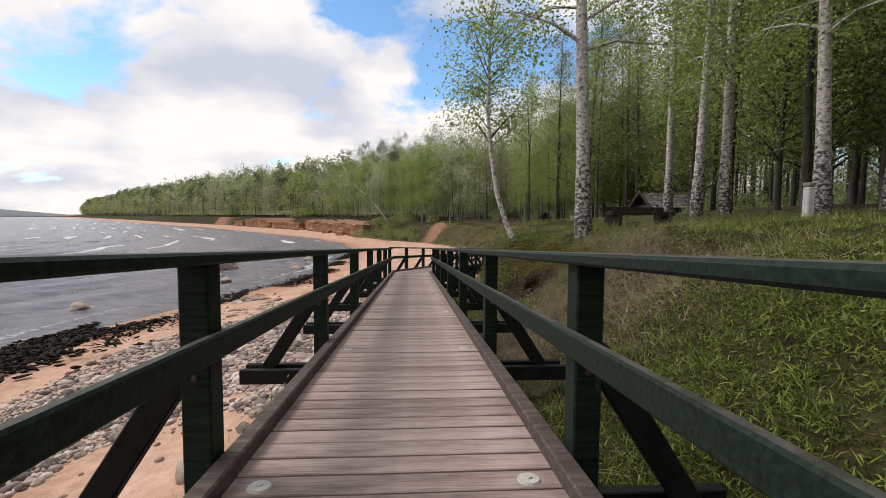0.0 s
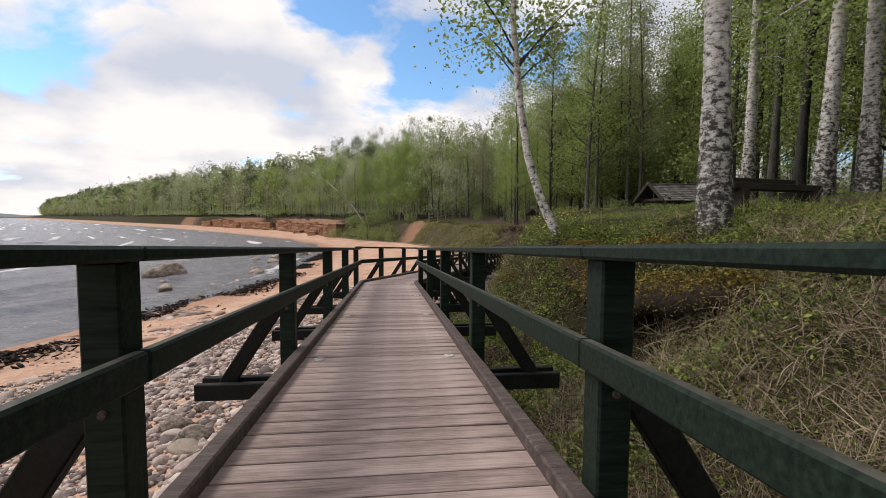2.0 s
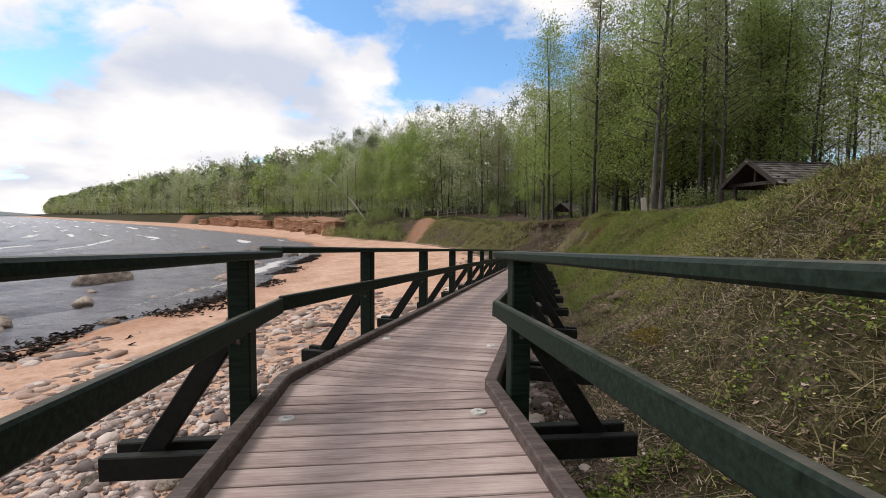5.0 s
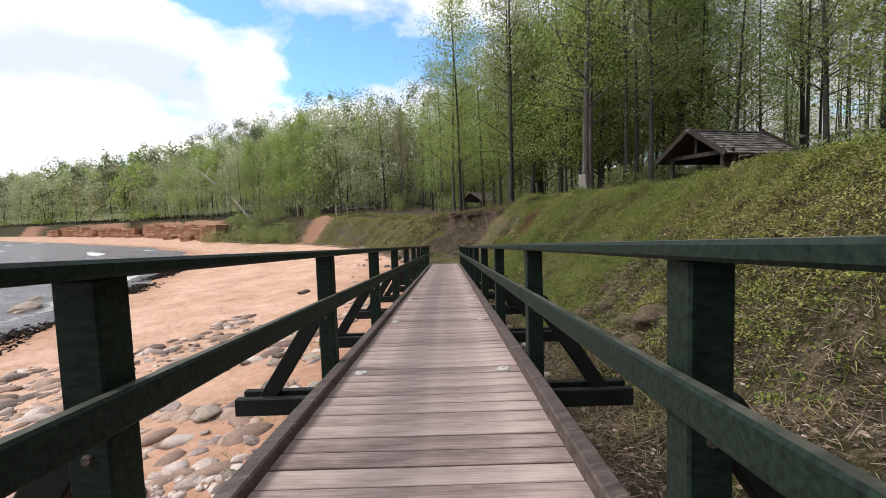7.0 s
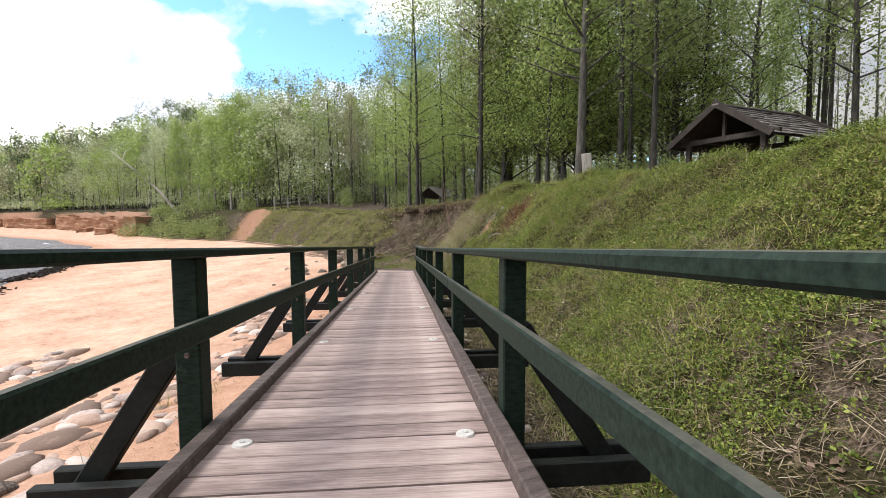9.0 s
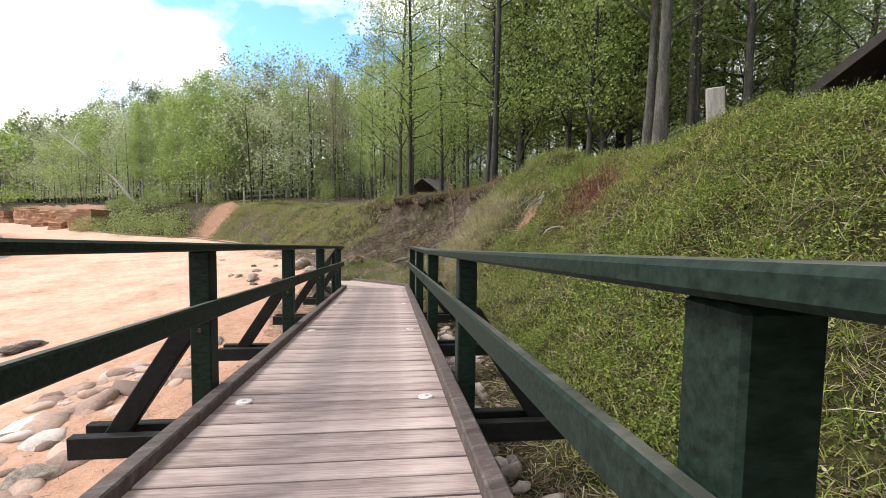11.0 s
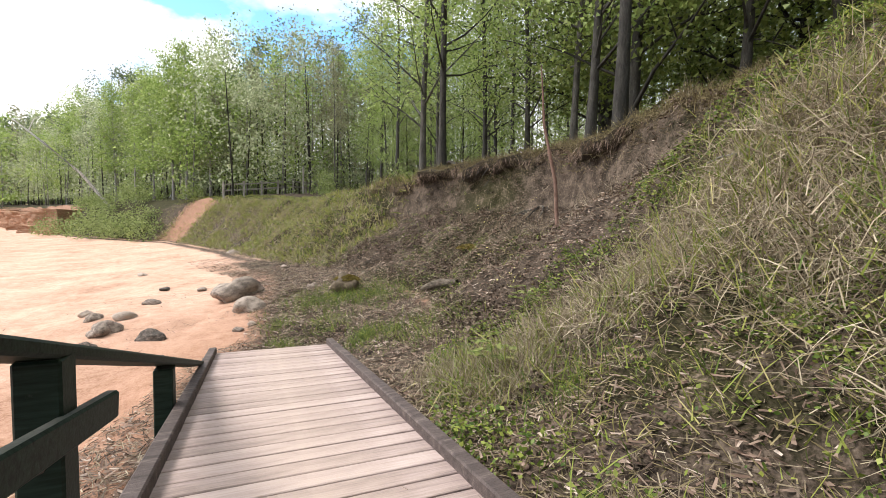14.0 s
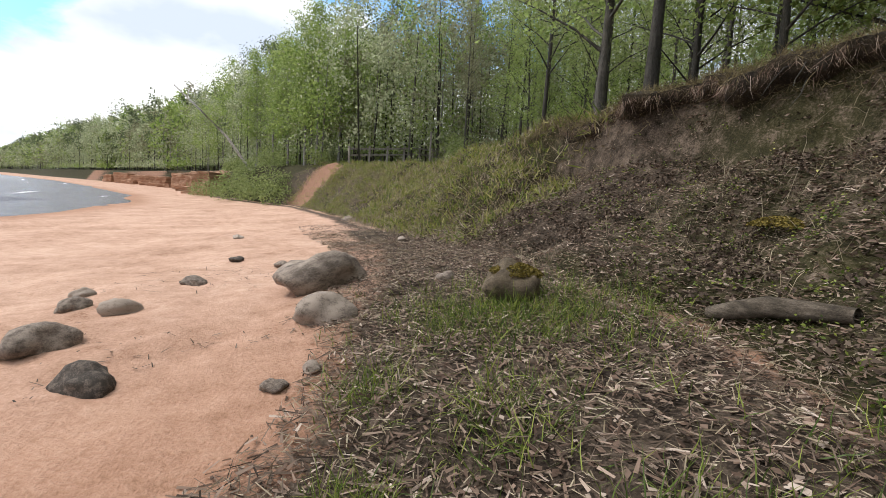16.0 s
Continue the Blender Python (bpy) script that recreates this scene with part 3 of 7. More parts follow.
def build_ground():
    w = np.concatenate([-np.geomspace(2200, 16, 26), np.arange(-15.6, -6, 0.3), np.arange(-6, 8, 0.14), np.arange(8, 16, 0.35), np.geomspace(16.5, 2500, 30)])
    ys = np.concatenate([np.linspace(-300, -12, 14), np.arange(-10, 62, 0.15), np.geomspace(62.4, 3000, 90)])
    Y, W = np.meshgrid(ys, w, indexing="ij")
    X = line_at(FOOT, Y, 1) + W
    Z, D = land(X, Y)
    ny, nx = Y.shape
    idx = np.arange(ny * nx).reshape(ny, nx)
    faces = np.stack([idx[:-1, :-1], idx[:-1, 1:], idx[1:, 1:], idx[1:, :-1]], -1).reshape(-1, 4)
    me = mesh_of("ground", np.stack([X, Y, Z], -1).reshape(-1, 3), faces)
    grass = smooth_step((D + np.interp(Y, [0, 16, 28, 34], [1.1, 0.85, 0.4, 0.18])) / 0.30)
    cobble = smooth_step((D + 0.75) / 0.35) * (1 - smooth_step((Y - 30) / 8))
    cut = smooth_step((Y - 37) / 3) * (1 - smooth_step((Y - 46) / 5))
    litter = cut * smooth_step((D - 0.02) / 0.1) * (1 - smooth_step((D - 0.98) / 0.06)) * 0.58
    foot_litter = np.clip(1.5 * np.exp(-((D + np.interp(Y, [36, 40, 43, 47], [0.15, 0.4, 0.42, 0.2])) / np.interp(Y, [36, 40, 43, 47], [0.28, 0.34, 0.34, 0.28])) ** 2), 0, 1) * smooth_step((Y - 33) / 4) * (1 - smooth_step((Y - 50) / 6))
    mid_bank = smooth_step((Y - 8) / 3) * (1 - smooth_step((Y - 25) / 4)) * np.clip(1 - abs(D - 0.35) * 1.8, 0, 1) * 0.62
    lower = np.clip(1 - abs(D + 0.15) * np.interp(Y, [0, 20, 32], [1.6, 2.2, 4]), 0, 1) * 0.7
    # litter thins before y 13, so darker soil stands in for tree shade
    litter = np.clip(np.maximum.reduce([litter, foot_litter, mid_bank, lower]) + 0.5 * vnoise(X * 0.5, Y * 0.5, 9) * (D > -0.1), 0, 1) * (0.25 + 0.75 * smooth_step((Y - 13) / 3))
    litter = np.maximum(litter, smooth_step((Y - 48) / 4) * (1 - smooth_step((Y - 78) / 4)) * (D > 0) * (D < 1.05) * (0.55 + 0.6 * vnoise(X * 0.8, Y * 0.8, 92)))
    litter = np.maximum(litter, smooth_step((Y - 33.5) / 2) * (1 - smooth_step((Y - 38.5) / 2)) * (D > -0.2) * (D < 0.8) * (0.6 + 0.6 * vnoise(X * 1.6, Y * 1.6, 95)))
    shade = smooth_step((D - 1.6) / 0.8)
    litter = np.maximum(litter, shade * 0.72)
    scar = np.exp(-((Y - 73.5) / 2.5) ** 2) * (D > 0.02) * (D < 1.0)
    scar = np.maximum(scar, 0.75 * np.exp(-((Y - 67) / 0.8) ** 2) * (D > 0.1) * (D < 0.8))
    scar = np.maximum(scar, np.exp(-(((X - SCAR_AT[0]) / 0.42) ** 2 + ((Y - SCAR_AT[1]) / 0.3) ** 2)) * (0.75 + 0.9 * vnoise(X * 3, Y * 3, 41)))
    far = (Y > 96) * (D > -0.1) * (D < 0.98)
    scar = np.maximum(scar, far * (Y < 240) * (0.62 + 1.1 * vnoise(Y * 0.11, X * 0, 5)))
    damp = 0.95 * np.exp(-((D + 0.75) / 0.85) ** 2) * (1 - smooth_step((Y - 41) / 6)) + np.exp(-((X - line_at(SHORE, Y, 1) - 0.8) / 1.6) ** 2)
    col = np.stack([grass, litter * (1 - far), scar, np.clip(damp, 0, 1)], -1).reshape(-1, 4).astype(np.float32)
    at = me.color_attributes.new("cover", "FLOAT_COLOR", "POINT")
    at.data.foreach_set("color", col.ravel())
    ob = part_of_mesh("ground", me, MAT["ground"], smooth=True)
    tagged(ob, "sandy beach rising to a grassy, litter-strewn bank", "ground", kind="structure")


build_ground()


def build_sea():
    w = np.concatenate([-np.geomspace(4500, 64, 40), np.arange(-62, 3.0, 0.45)])
    ys = np.concatenate([np.linspace(-400, -20, 10), np.arange(-18, 90, 0.6), np.geomspace(91, 4500, 90)])
    Y, W = np.meshgrid(ys, w, indexing="ij")
    xs = line_at(SHORE, Y, 1)
    X = xs + W
    near = np.exp(-np.maximum(-W, 0) / 60.0)
    u = -W + 2.2 * vnoise(Y * 0.12, W * 0.05, 11) + 0.8 * vnoise(Y * 0.5, W * 0.2, 12)
    wave = 0.10 * np.sin(u * 1.05) + 0.06 * np.sin(u * 2.3 + Y * 0.4)
    wave = wave * (0.4 + 1.2 * (vnoise(X * 0.12, Y * 0.12, 13) + 0.5)) * (0.25 + 0.75 * smooth_step(-W / 6))
    Z = SEA_Z + 0.02 + wave * np.exp(-np.maximum(-W - 60, 0) / 200)
    streak = np.sin(u * 0.47 + 0.8) ** 14 * (0.0 + 2.0 * np.clip(vnoise(X * 0.10, Y * 0.08, 14) + 0.15, 0, 1)) * (W > -75)
    edge = np.exp(-((W + 0.5) / 0.7) ** 2)
    foam = np.clip(np.maximum(streak, edge * (0.0 + 0.4 * vnoise(Y * 0.7, W * 0.6, 15))), 0, 1)
    ny, nx = Y.shape
    idx = np.arange(ny * nx).reshape(ny, nx)
    faces = np.stack([idx[:-1, :-1], idx[:-1, 1:], idx[1:, 1:], idx[1:, :-1]], -1).reshape(-1, 4)
    me = mesh_of("water", np.stack([X, Y, Z], -1).reshape(-1, 3), faces)
    at = me.attributes.new("foam", "FLOAT", "POINT")
    at.data.foreach_set("value", foam.ravel().astype(np.float32))
    tagged(part_of_mesh("water", me, MAT["sea"], smooth=True), "grey-blue sea with small breaking waves", "sea", kind="structure")


build_sea()


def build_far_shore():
    """A low wooded headland on the horizon across the bay, with haze put into its colour."""
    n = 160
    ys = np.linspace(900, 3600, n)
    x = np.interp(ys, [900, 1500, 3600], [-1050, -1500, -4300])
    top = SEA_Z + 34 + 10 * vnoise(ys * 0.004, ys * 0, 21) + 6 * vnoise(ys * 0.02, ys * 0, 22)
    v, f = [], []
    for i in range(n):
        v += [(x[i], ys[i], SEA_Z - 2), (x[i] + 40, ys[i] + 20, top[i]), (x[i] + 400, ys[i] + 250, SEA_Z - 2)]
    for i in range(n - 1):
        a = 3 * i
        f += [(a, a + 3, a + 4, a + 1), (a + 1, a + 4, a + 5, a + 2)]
    tagged(part_of_mesh("backdrop", mesh_of("backdrop", v, f), MAT["far_haze"]), "distant wooded headland across the bay, paled by haze in its colour", "headland", kind="structure")


# ---- boardwalk ----
HALF, KERB_W, POST, RAIL_H = 0.585, 0.075, 0.105, 0.805
POST_OUT = HALF + KERB_W + 0.012 + POST / 2 - 0.01
GREEN = MAT["green"]


WEDGES = []


def turn_room(j):
    """How far boards keep back from joint j, so that those of both runs clear one another."""
    a, b = along(j - 1, 0)[1], along(j, 0)[1]
    turn = math.acos(max(-1, min(1, a.xy.normalized().dot(b.xy.normalized()))))
    return (HALF + 0.05) * math.tan(turn / 2) + 0.01


def build_boardwalk():
    walk_thing = thing("boardwalk", (0, 0, 0), "weathered grey-brown plank boardwalk sloping down to the beach", "boardwalk", kind="structure")
    plank_mesh = {}

    def plank(length, seed, mat):
        key = (mat, seed)
        if key not in plank_mesh:
            rng = random.Random(seed * 7 + 1)
            bm = box_bm((length, 0.128, 0.034), (0, 0, -0.017), 0.004)
            for v in bm.verts:
                v.co.z += rng.uniform(-0.0015, 0.0015)
                v.co.x += rng.uniform(-0.006, 0.006)
            me = bpy.data.meshes.new("deck_board")
            bm.to_mesh(me)
            bm.free()
            me.materials.append(MAT[mat])
            plank_mesh[key] = me
        return plank_mesh[key]

    rng = random.Random(5)
    step = 0.1405
    spans = [(0, 3.0, None), (1, 0.0, None), (2, 0.0, None)]
    for i, s0, _ in spans:
        flat = along(i, 0)[3]
        # boards stop short of a turn, which a wedge board fills
        cut_in, cut_out = (0.0 if i == 0 else turn_room(i)), (turn_room(i + 1) if i < 2 else 0.0)
        s, end = s0 + cut_in + step / 2, flat - cut_out - step / 3
        while s < end:
            p, way, right, _ = along(i, s)
            x, y = right, way.normalized()
            m = Matrix((x, y, x.cross(y))).transposed().to_4x4()
            m.translation = p + Vector((0, 0, rng.uniform(-0.002, 0.002)))
            ob = part_of_mesh("deck_board", plank(2 * HALF + 0.1, rng.randrange(4), "sandy_deck" if i == 2 else "deck"), None, walk_thing)
            ob.matrix_basis = m @ pose(rng.uniform(-0.006, 0.006), 0, 0, 0, 0, rng.uniform(-0.25, 0.25))
            s += step
        last = s - step / 2
        if i < 2:
            WEDGES.append((i, last))
    for i, last in WEDGES:
        joint, w = Vector(LINE[i + 1]), HALF + 0.05
        r0, r1 = along(i, 0)[2], along(i + 1, 0)[2]
        mid = (r0 + r1) / (1 + r0.dot(r1)) * w
        for a, r in ((along(i, last)[0], r0 * w), (along(i + 1, turn_room(i + 1))[0], r1 * w)):
            bm = bmesh.new()
            gap = (a - joint).normalized() * 0.005
            top = [bm.verts.new(p) for p in (a - r - gap, a + r - gap, joint + mid + gap, joint - mid + gap)]
            low = [bm.verts.new(v.co - Vector((0, 0, 0.034))) for v in top]
            bm.faces.new(top)
            bm.faces.new(low)
            for q in range(4):
                bm.faces.new((top[q], top[(q + 1) % 4], low[(q + 1) % 4], low[q]))
            bmesh.ops.recalc_face_normals(bm, faces=bm.faces)
            part("deck_board", bm, MAT["deck"], walk_thing)
    # kerbs, mitred at the turns
    for side in (-1, 1):
        pts = []
        for i in range(4):
            if i == 0:
                p, way, right, _ = along(0, 3.0)
                off = right
            elif i == 3:
                p, way, right, flat = along(2, 0)
                p, off = along(2, flat)[0], right
            else:
                p, r0, r1 = Vector(LINE[i]), along(i - 1, 0)[2], along(i, 0)[2]
                off = (r0 + r1) / (1 + r0.dot(r1))
            pts.append(p + off * side * (HALF + KERB_W / 2))
        for a, b in zip(pts, pts[1:]):
            part("kerb", beam_bm(a + Vector((0, 0, 0.022)), b + Vector((0, 0, 0.022)), KERB_W, 0.085, bevel=0.008), MAT["kerb"], walk_thing, "dark weathered edge board")
            for k in (0.2, 0.55):
                lo = Vector((0, 0, -0.12))
                inward = (LINE_MID(a, b, side) * k)
                part("joist", beam_bm(a + lo - inward, b + lo - inward, 0.09, 0.15), MAT["dark"], walk_thing)
    # steel discs beside each pair of posts
    disc = bmesh.new()
    bmesh.ops.create_cone(disc, cap_ends=True, segments=20, radius1=0.043, radius2=0.038, depth=0.008)
    bmesh.ops.create_cone(disc, cap_ends=True, segments=10, radius1=0.012, radius2=0.010, depth=0.008, matrix=Matrix.Translation((0, 0, 0.006)))
    me = bpy.data.meshes.new("disc")
    disc.to_mesh(me)
    disc.free()
    me.materials.append(MAT["steel"])
    for i, s in POSTS:
        for side in (-1, 1):
            p, way, right, _ = along(i, s - 0.12)
            ob = part_of_mesh("fixing_disc", me, None, walk_thing, "worn round steel fixing disc")
            y = way.normalized()
            m = Matrix((right, y, right.cross(y))).transposed().to_4x4()
            m.translation = p + right * side * 0.478 + Vector((0, 0, 0.004))
            ob.matrix_basis = m
    return walk_thing


def LINE_MID(a, b, side):
    d = (b - a).normalized()
    return Vector((d.y, -d.x, 0)) * side


A0 = 10.0 + 5.65       # the measured pair of posts on the first run, from its start
POSTS = [(0, A0 + 2.16 * k) for k in range(-5, 4)] + [(0, 24.55)] + [(1, 3.565 + 2.07 * k) for k in range(-1, 9)] + [(1, 22.40)]


def rail_height(i, s, side):
    """Height of the handrail over the deck, which dips a little along the second run."""
    if i == 0:
        return 0.825
    if side < 0:
        return 0.838
    return float(np.interp(s, [0, 9, 14, 18.5, 22.5], [0.84, 0.835, 0.80, 0.80, 0.85]))


def railing_post(parent, i, s, side, tall=RAIL_H - 0.04, brace=True, depth=0.3):
    p, way, right, _ = along(i, s)
    out = right * side
    c = p + out * POST_OUT
    y = Vector((way.x, way.y, 0)).normalized()
    m = Matrix((right, y, Vector((0, 0, 1)))).transposed().to_4x4()
    part("post", box_bm((POST, POST * 1.05, tall + depth), c + Vector((0, 0, (tall - depth) / 2)), 0.007, None, m), GREEN, parent)
    bolt = bmesh.new()
    bmesh.ops.create_cone(bolt, cap_ends=True, segments=8, radius1=0.014, radius2=0.011, depth=0.012)
    face = c - y * (POST * 0.525 + 0.004) + Vector((0, 0, 0.38))
    bmesh.ops.transform(bolt, matrix=Matrix.Translation(face) @ m @ Matrix.Rotation(radians(90), 4, "X"), verts=bolt.verts)
    part("bolt", bolt, MAT["kerb"], parent, "rusty steel bolt head")
    if brace:
        lo = p + out * 1.22 + Vector((0, 0, -0.27)) + y * 0.0
        hi = c + out * (POST * 0.35) + Vector((0, 0, 0.45))
        part("brace", beam_bm(lo, hi, 0.07, 0.105, up=tuple(y.cross(Vector((0, 0, 1))))), MAT["dark"], parent, "black-stained diagonal brace")


def build_cross_beam(i, s):
    p, way, right, _ = along(i, s)
    y = Vector((way.x, way.y, 0)).normalized()
    beam = thing("cross_beam", tuple(p + Vector((0, 0, -0.22))), "black-tarred crossbeam carrying the boardwalk", "beam", "crossbeams under the boardwalk")
    base = Vector(beam.location)
    lo = Vector((0, 0, 0))
    for k in (-0.075, 0.075):
        part("timber", beam_bm(lo - right * 1.36 + y * k, lo + right * 1.36 + y * k, 0.055, 0.12), MAT["dark"], beam)
    for side in (-1, 1):
        q = base + right * side * 0.62
        g = height(q.x, q.y)
        if g < q.z - 0.08:
            part("pile", box_bm((0.14, 0.14, q.z - g + 0.3), (right * side * 0.62) + Vector((0, 0, (g - 0.3 - q.z) / 2 - 0.0)), 0.01), MAT["dark"], beam)


def build_railing(name, side, i, s0, s1, posts, end_turn=0.0):
    p0, way, right, _ = along(i, s0)
    p1 = along(i, s1)[0]
    rail = thing(name, (0, 0, 0), "dark green painted timber railing beside the boardwalk", "railing", "boardwalk railings")
    off = right * side
    for s in posts:
        railing_post(rail, i, s, side, rail_height(i, s, side) - 0.04)
    # the cap is laid in boards of three bays, butted on the posts
    cuts = [s0] + [s for s in posts[2::3] if s0 + 1 < s < s1 - 1] + [s1]
    for a, b in zip(cuts, cuts[1:]):
        qa, qb = along(i, a + 0.002)[0], along(i, b - 0.002)[0]
        ta, tb = (Vector((0, 0, rail_height(i, c, side) - 0.021)) for c in (a, b))
        part("top_rail", beam_bm(qa + off * (POST_OUT - 0.012) + ta, qb + off * (POST_OUT - 0.012) + tb, 0.165, 0.042, bevel=0.009), GREEN, rail, "flat green handrail board, scuffed")
        part("middle_rail", beam_bm(qa + off * (POST_OUT - POST / 2 - 0.021) + Vector((0, 0, 0.49)), qb + off * (POST_OUT - POST / 2 - 0.021) + Vector((0, 0, 0.49)), 0.042, 0.092, bevel=0.008), GREEN, rail)
    return rail


build_boardwalk()
for i, s in POSTS:
    build_cross_beam(i, s)
A_POSTS = [s for i, s in POSTS if i == 0]
B_POSTS = [s for i, s in POSTS if i == 1]
TURN_B = math.tan(radians(18.3) / 2) * POST_OUT
build_railing("railing", -1, 0, 3.0, 24.91 + TURN_B, A_POSTS)
build_railing("railing", 1, 0, 3.0, 24.90 - TURN_B, A_POSTS)
build_railing("railing", -1, 1, -TURN_B + 0.02, 22.55, B_POSTS)
build_railing("railing", 1, 1, TURN_B + 0.02, 22.52, B_POSTS)


def build_ramp_rail():
    rail = thing("railing", (0, 0, 0), "green railing end sloping down to the ramp's foot", "railing", "boardwalk railings")
    off = -along(2, 0)[2]
    for s, tall in ((0.75, 0.66), (2.45, 0.30)):
        railing_post(rail, 2, s, -1, tall, False, 0.25)
    a = along(1, 22.55)[0] - along(1, 0)[2] * (POST_OUT - 0.012) + Vector((0, 0, rail_height(1, 22.5, -1) - 0.025))
    b = along(2, 4.0)[0] + off * (POST_OUT - 0.012) + Vector((0, 0, 0.03))
    part("top_rail", beam_bm(a, b, 0.15, 0.042, bevel=0.009), GREEN, rail)
    c = along(1, 22.53)[0] - along(1, 0)[2] * (POST_OUT - POST / 2 - 0.02) + Vector((0, 0, 0.49))
    d = along(2, 1.05)[0] + off * (POST_OUT - POST / 2 - 0.02) + Vector((0, 0, 0.44))
    part("middle_rail", beam_bm(c, d, 0.042, 0.092, bevel=0.008), GREEN, rail)


build_ramp_rail()


# ---- plants, trees and loose things ----
def rot_of(yaw, pitch, roll):
    """Stacked rotation matrices from arrays of angles."""
    cy, sy, cp, sp, cr, sr = np.cos(yaw), np.sin(yaw), np.cos(pitch), np.sin(pitch), np.cos(roll), np.sin(roll)
    m = np.empty((len(yaw), 3, 3))
    m[:, 0, 0], m[:, 0, 1], m[:, 0, 2] = cy * cr - sy * sp * sr, -sy * cp, cy * sr + sy * sp * cr
    m[:, 1, 0], m[:, 1, 1], m[:, 1, 2] = sy * cr + cy * sp * sr, cy * cp, sy * sr - cy * sp * cr
    m[:, 2, 0], m[:, 2, 1], m[:, 2, 2] = -cp * sr, sp, cp * cr
    return m


def scattered(name, tv, tf, at, rot, scale):
    """One mesh of many copies of a small shape (tv, tf) at the places given."""
    tv, tf = np.asarray(tv, float), np.asarray(tf, int)
    scale = np.asarray(scale, float)
    if scale.ndim == 1:
        scale = np.repeat(scale[:, None], 3, 1)
    v = np.einsum("nij,nkj->nki", rot, tv[None] * scale[:, None, :]) + np.asarray(at)[:, None, :]
    f = tf[None] + (np.arange(len(v)) * len(tv))[:, None, None]
    return mesh_of(name, v.reshape(-1, 3), f.reshape(-1, tf.shape[1]))


LEAF_V = [(-0.5, 0, 0), (0, -0.32, 0.05), (0.5, 0, 0), (0, 0.32, 0.05)]
LEAF_F = [(0, 1, 2, 3)]


CHIP_V = [(-0.5, -0.22, 0), (0.55, -0.1, 0.04), (0.0, 0.5, 0.02)]
CHIP_F = [(0, 1, 2)]


def leaf_mesh(name, at, size, seed, flat=1.0, shape=(LEAF_V, LEAF_F)):
    rng = np.random.default_rng(seed)
    n = len(at)
    rot = rot_of(rng.uniform(0, 6.28, n), rng.normal(0, 0.9 * flat, n), rng.normal(0, 0.9 * flat, n))
    return scattered(name, *shape, at, rot, size * rng.uniform(0.6, 1.3, n))


class Wood:
    """Gathers tapered limbs into one mesh."""

    def __init__(self):
        self.v, self.f = [], []

    def limb(self, pts, radii, sides=7):
        base = len(self.v)
        for k, (p, r) in enumerate(zip(pts, radii)):
            d = (pts[min(k + 1, len(pts) - 1)] - pts[max(k - 1, 0)]).normalized()
            x = d.orthogonal().normalized()
            y = d.cross(x)
            self.v += [tuple(p + (x * math.cos(a) + y * math.sin(a)) * r) for a in (6.28319 * j / sides for j in range(sides))]
        for k in range(len(pts) - 1):
            for j in range(sides):
                a, b = base + k * sides + j, base + k * sides + (j + 1) % sides
                self.f.append((a, b, b + sides, a + sides))

    def mesh(self, name):
        return mesh_of(name, self.v, self.f)


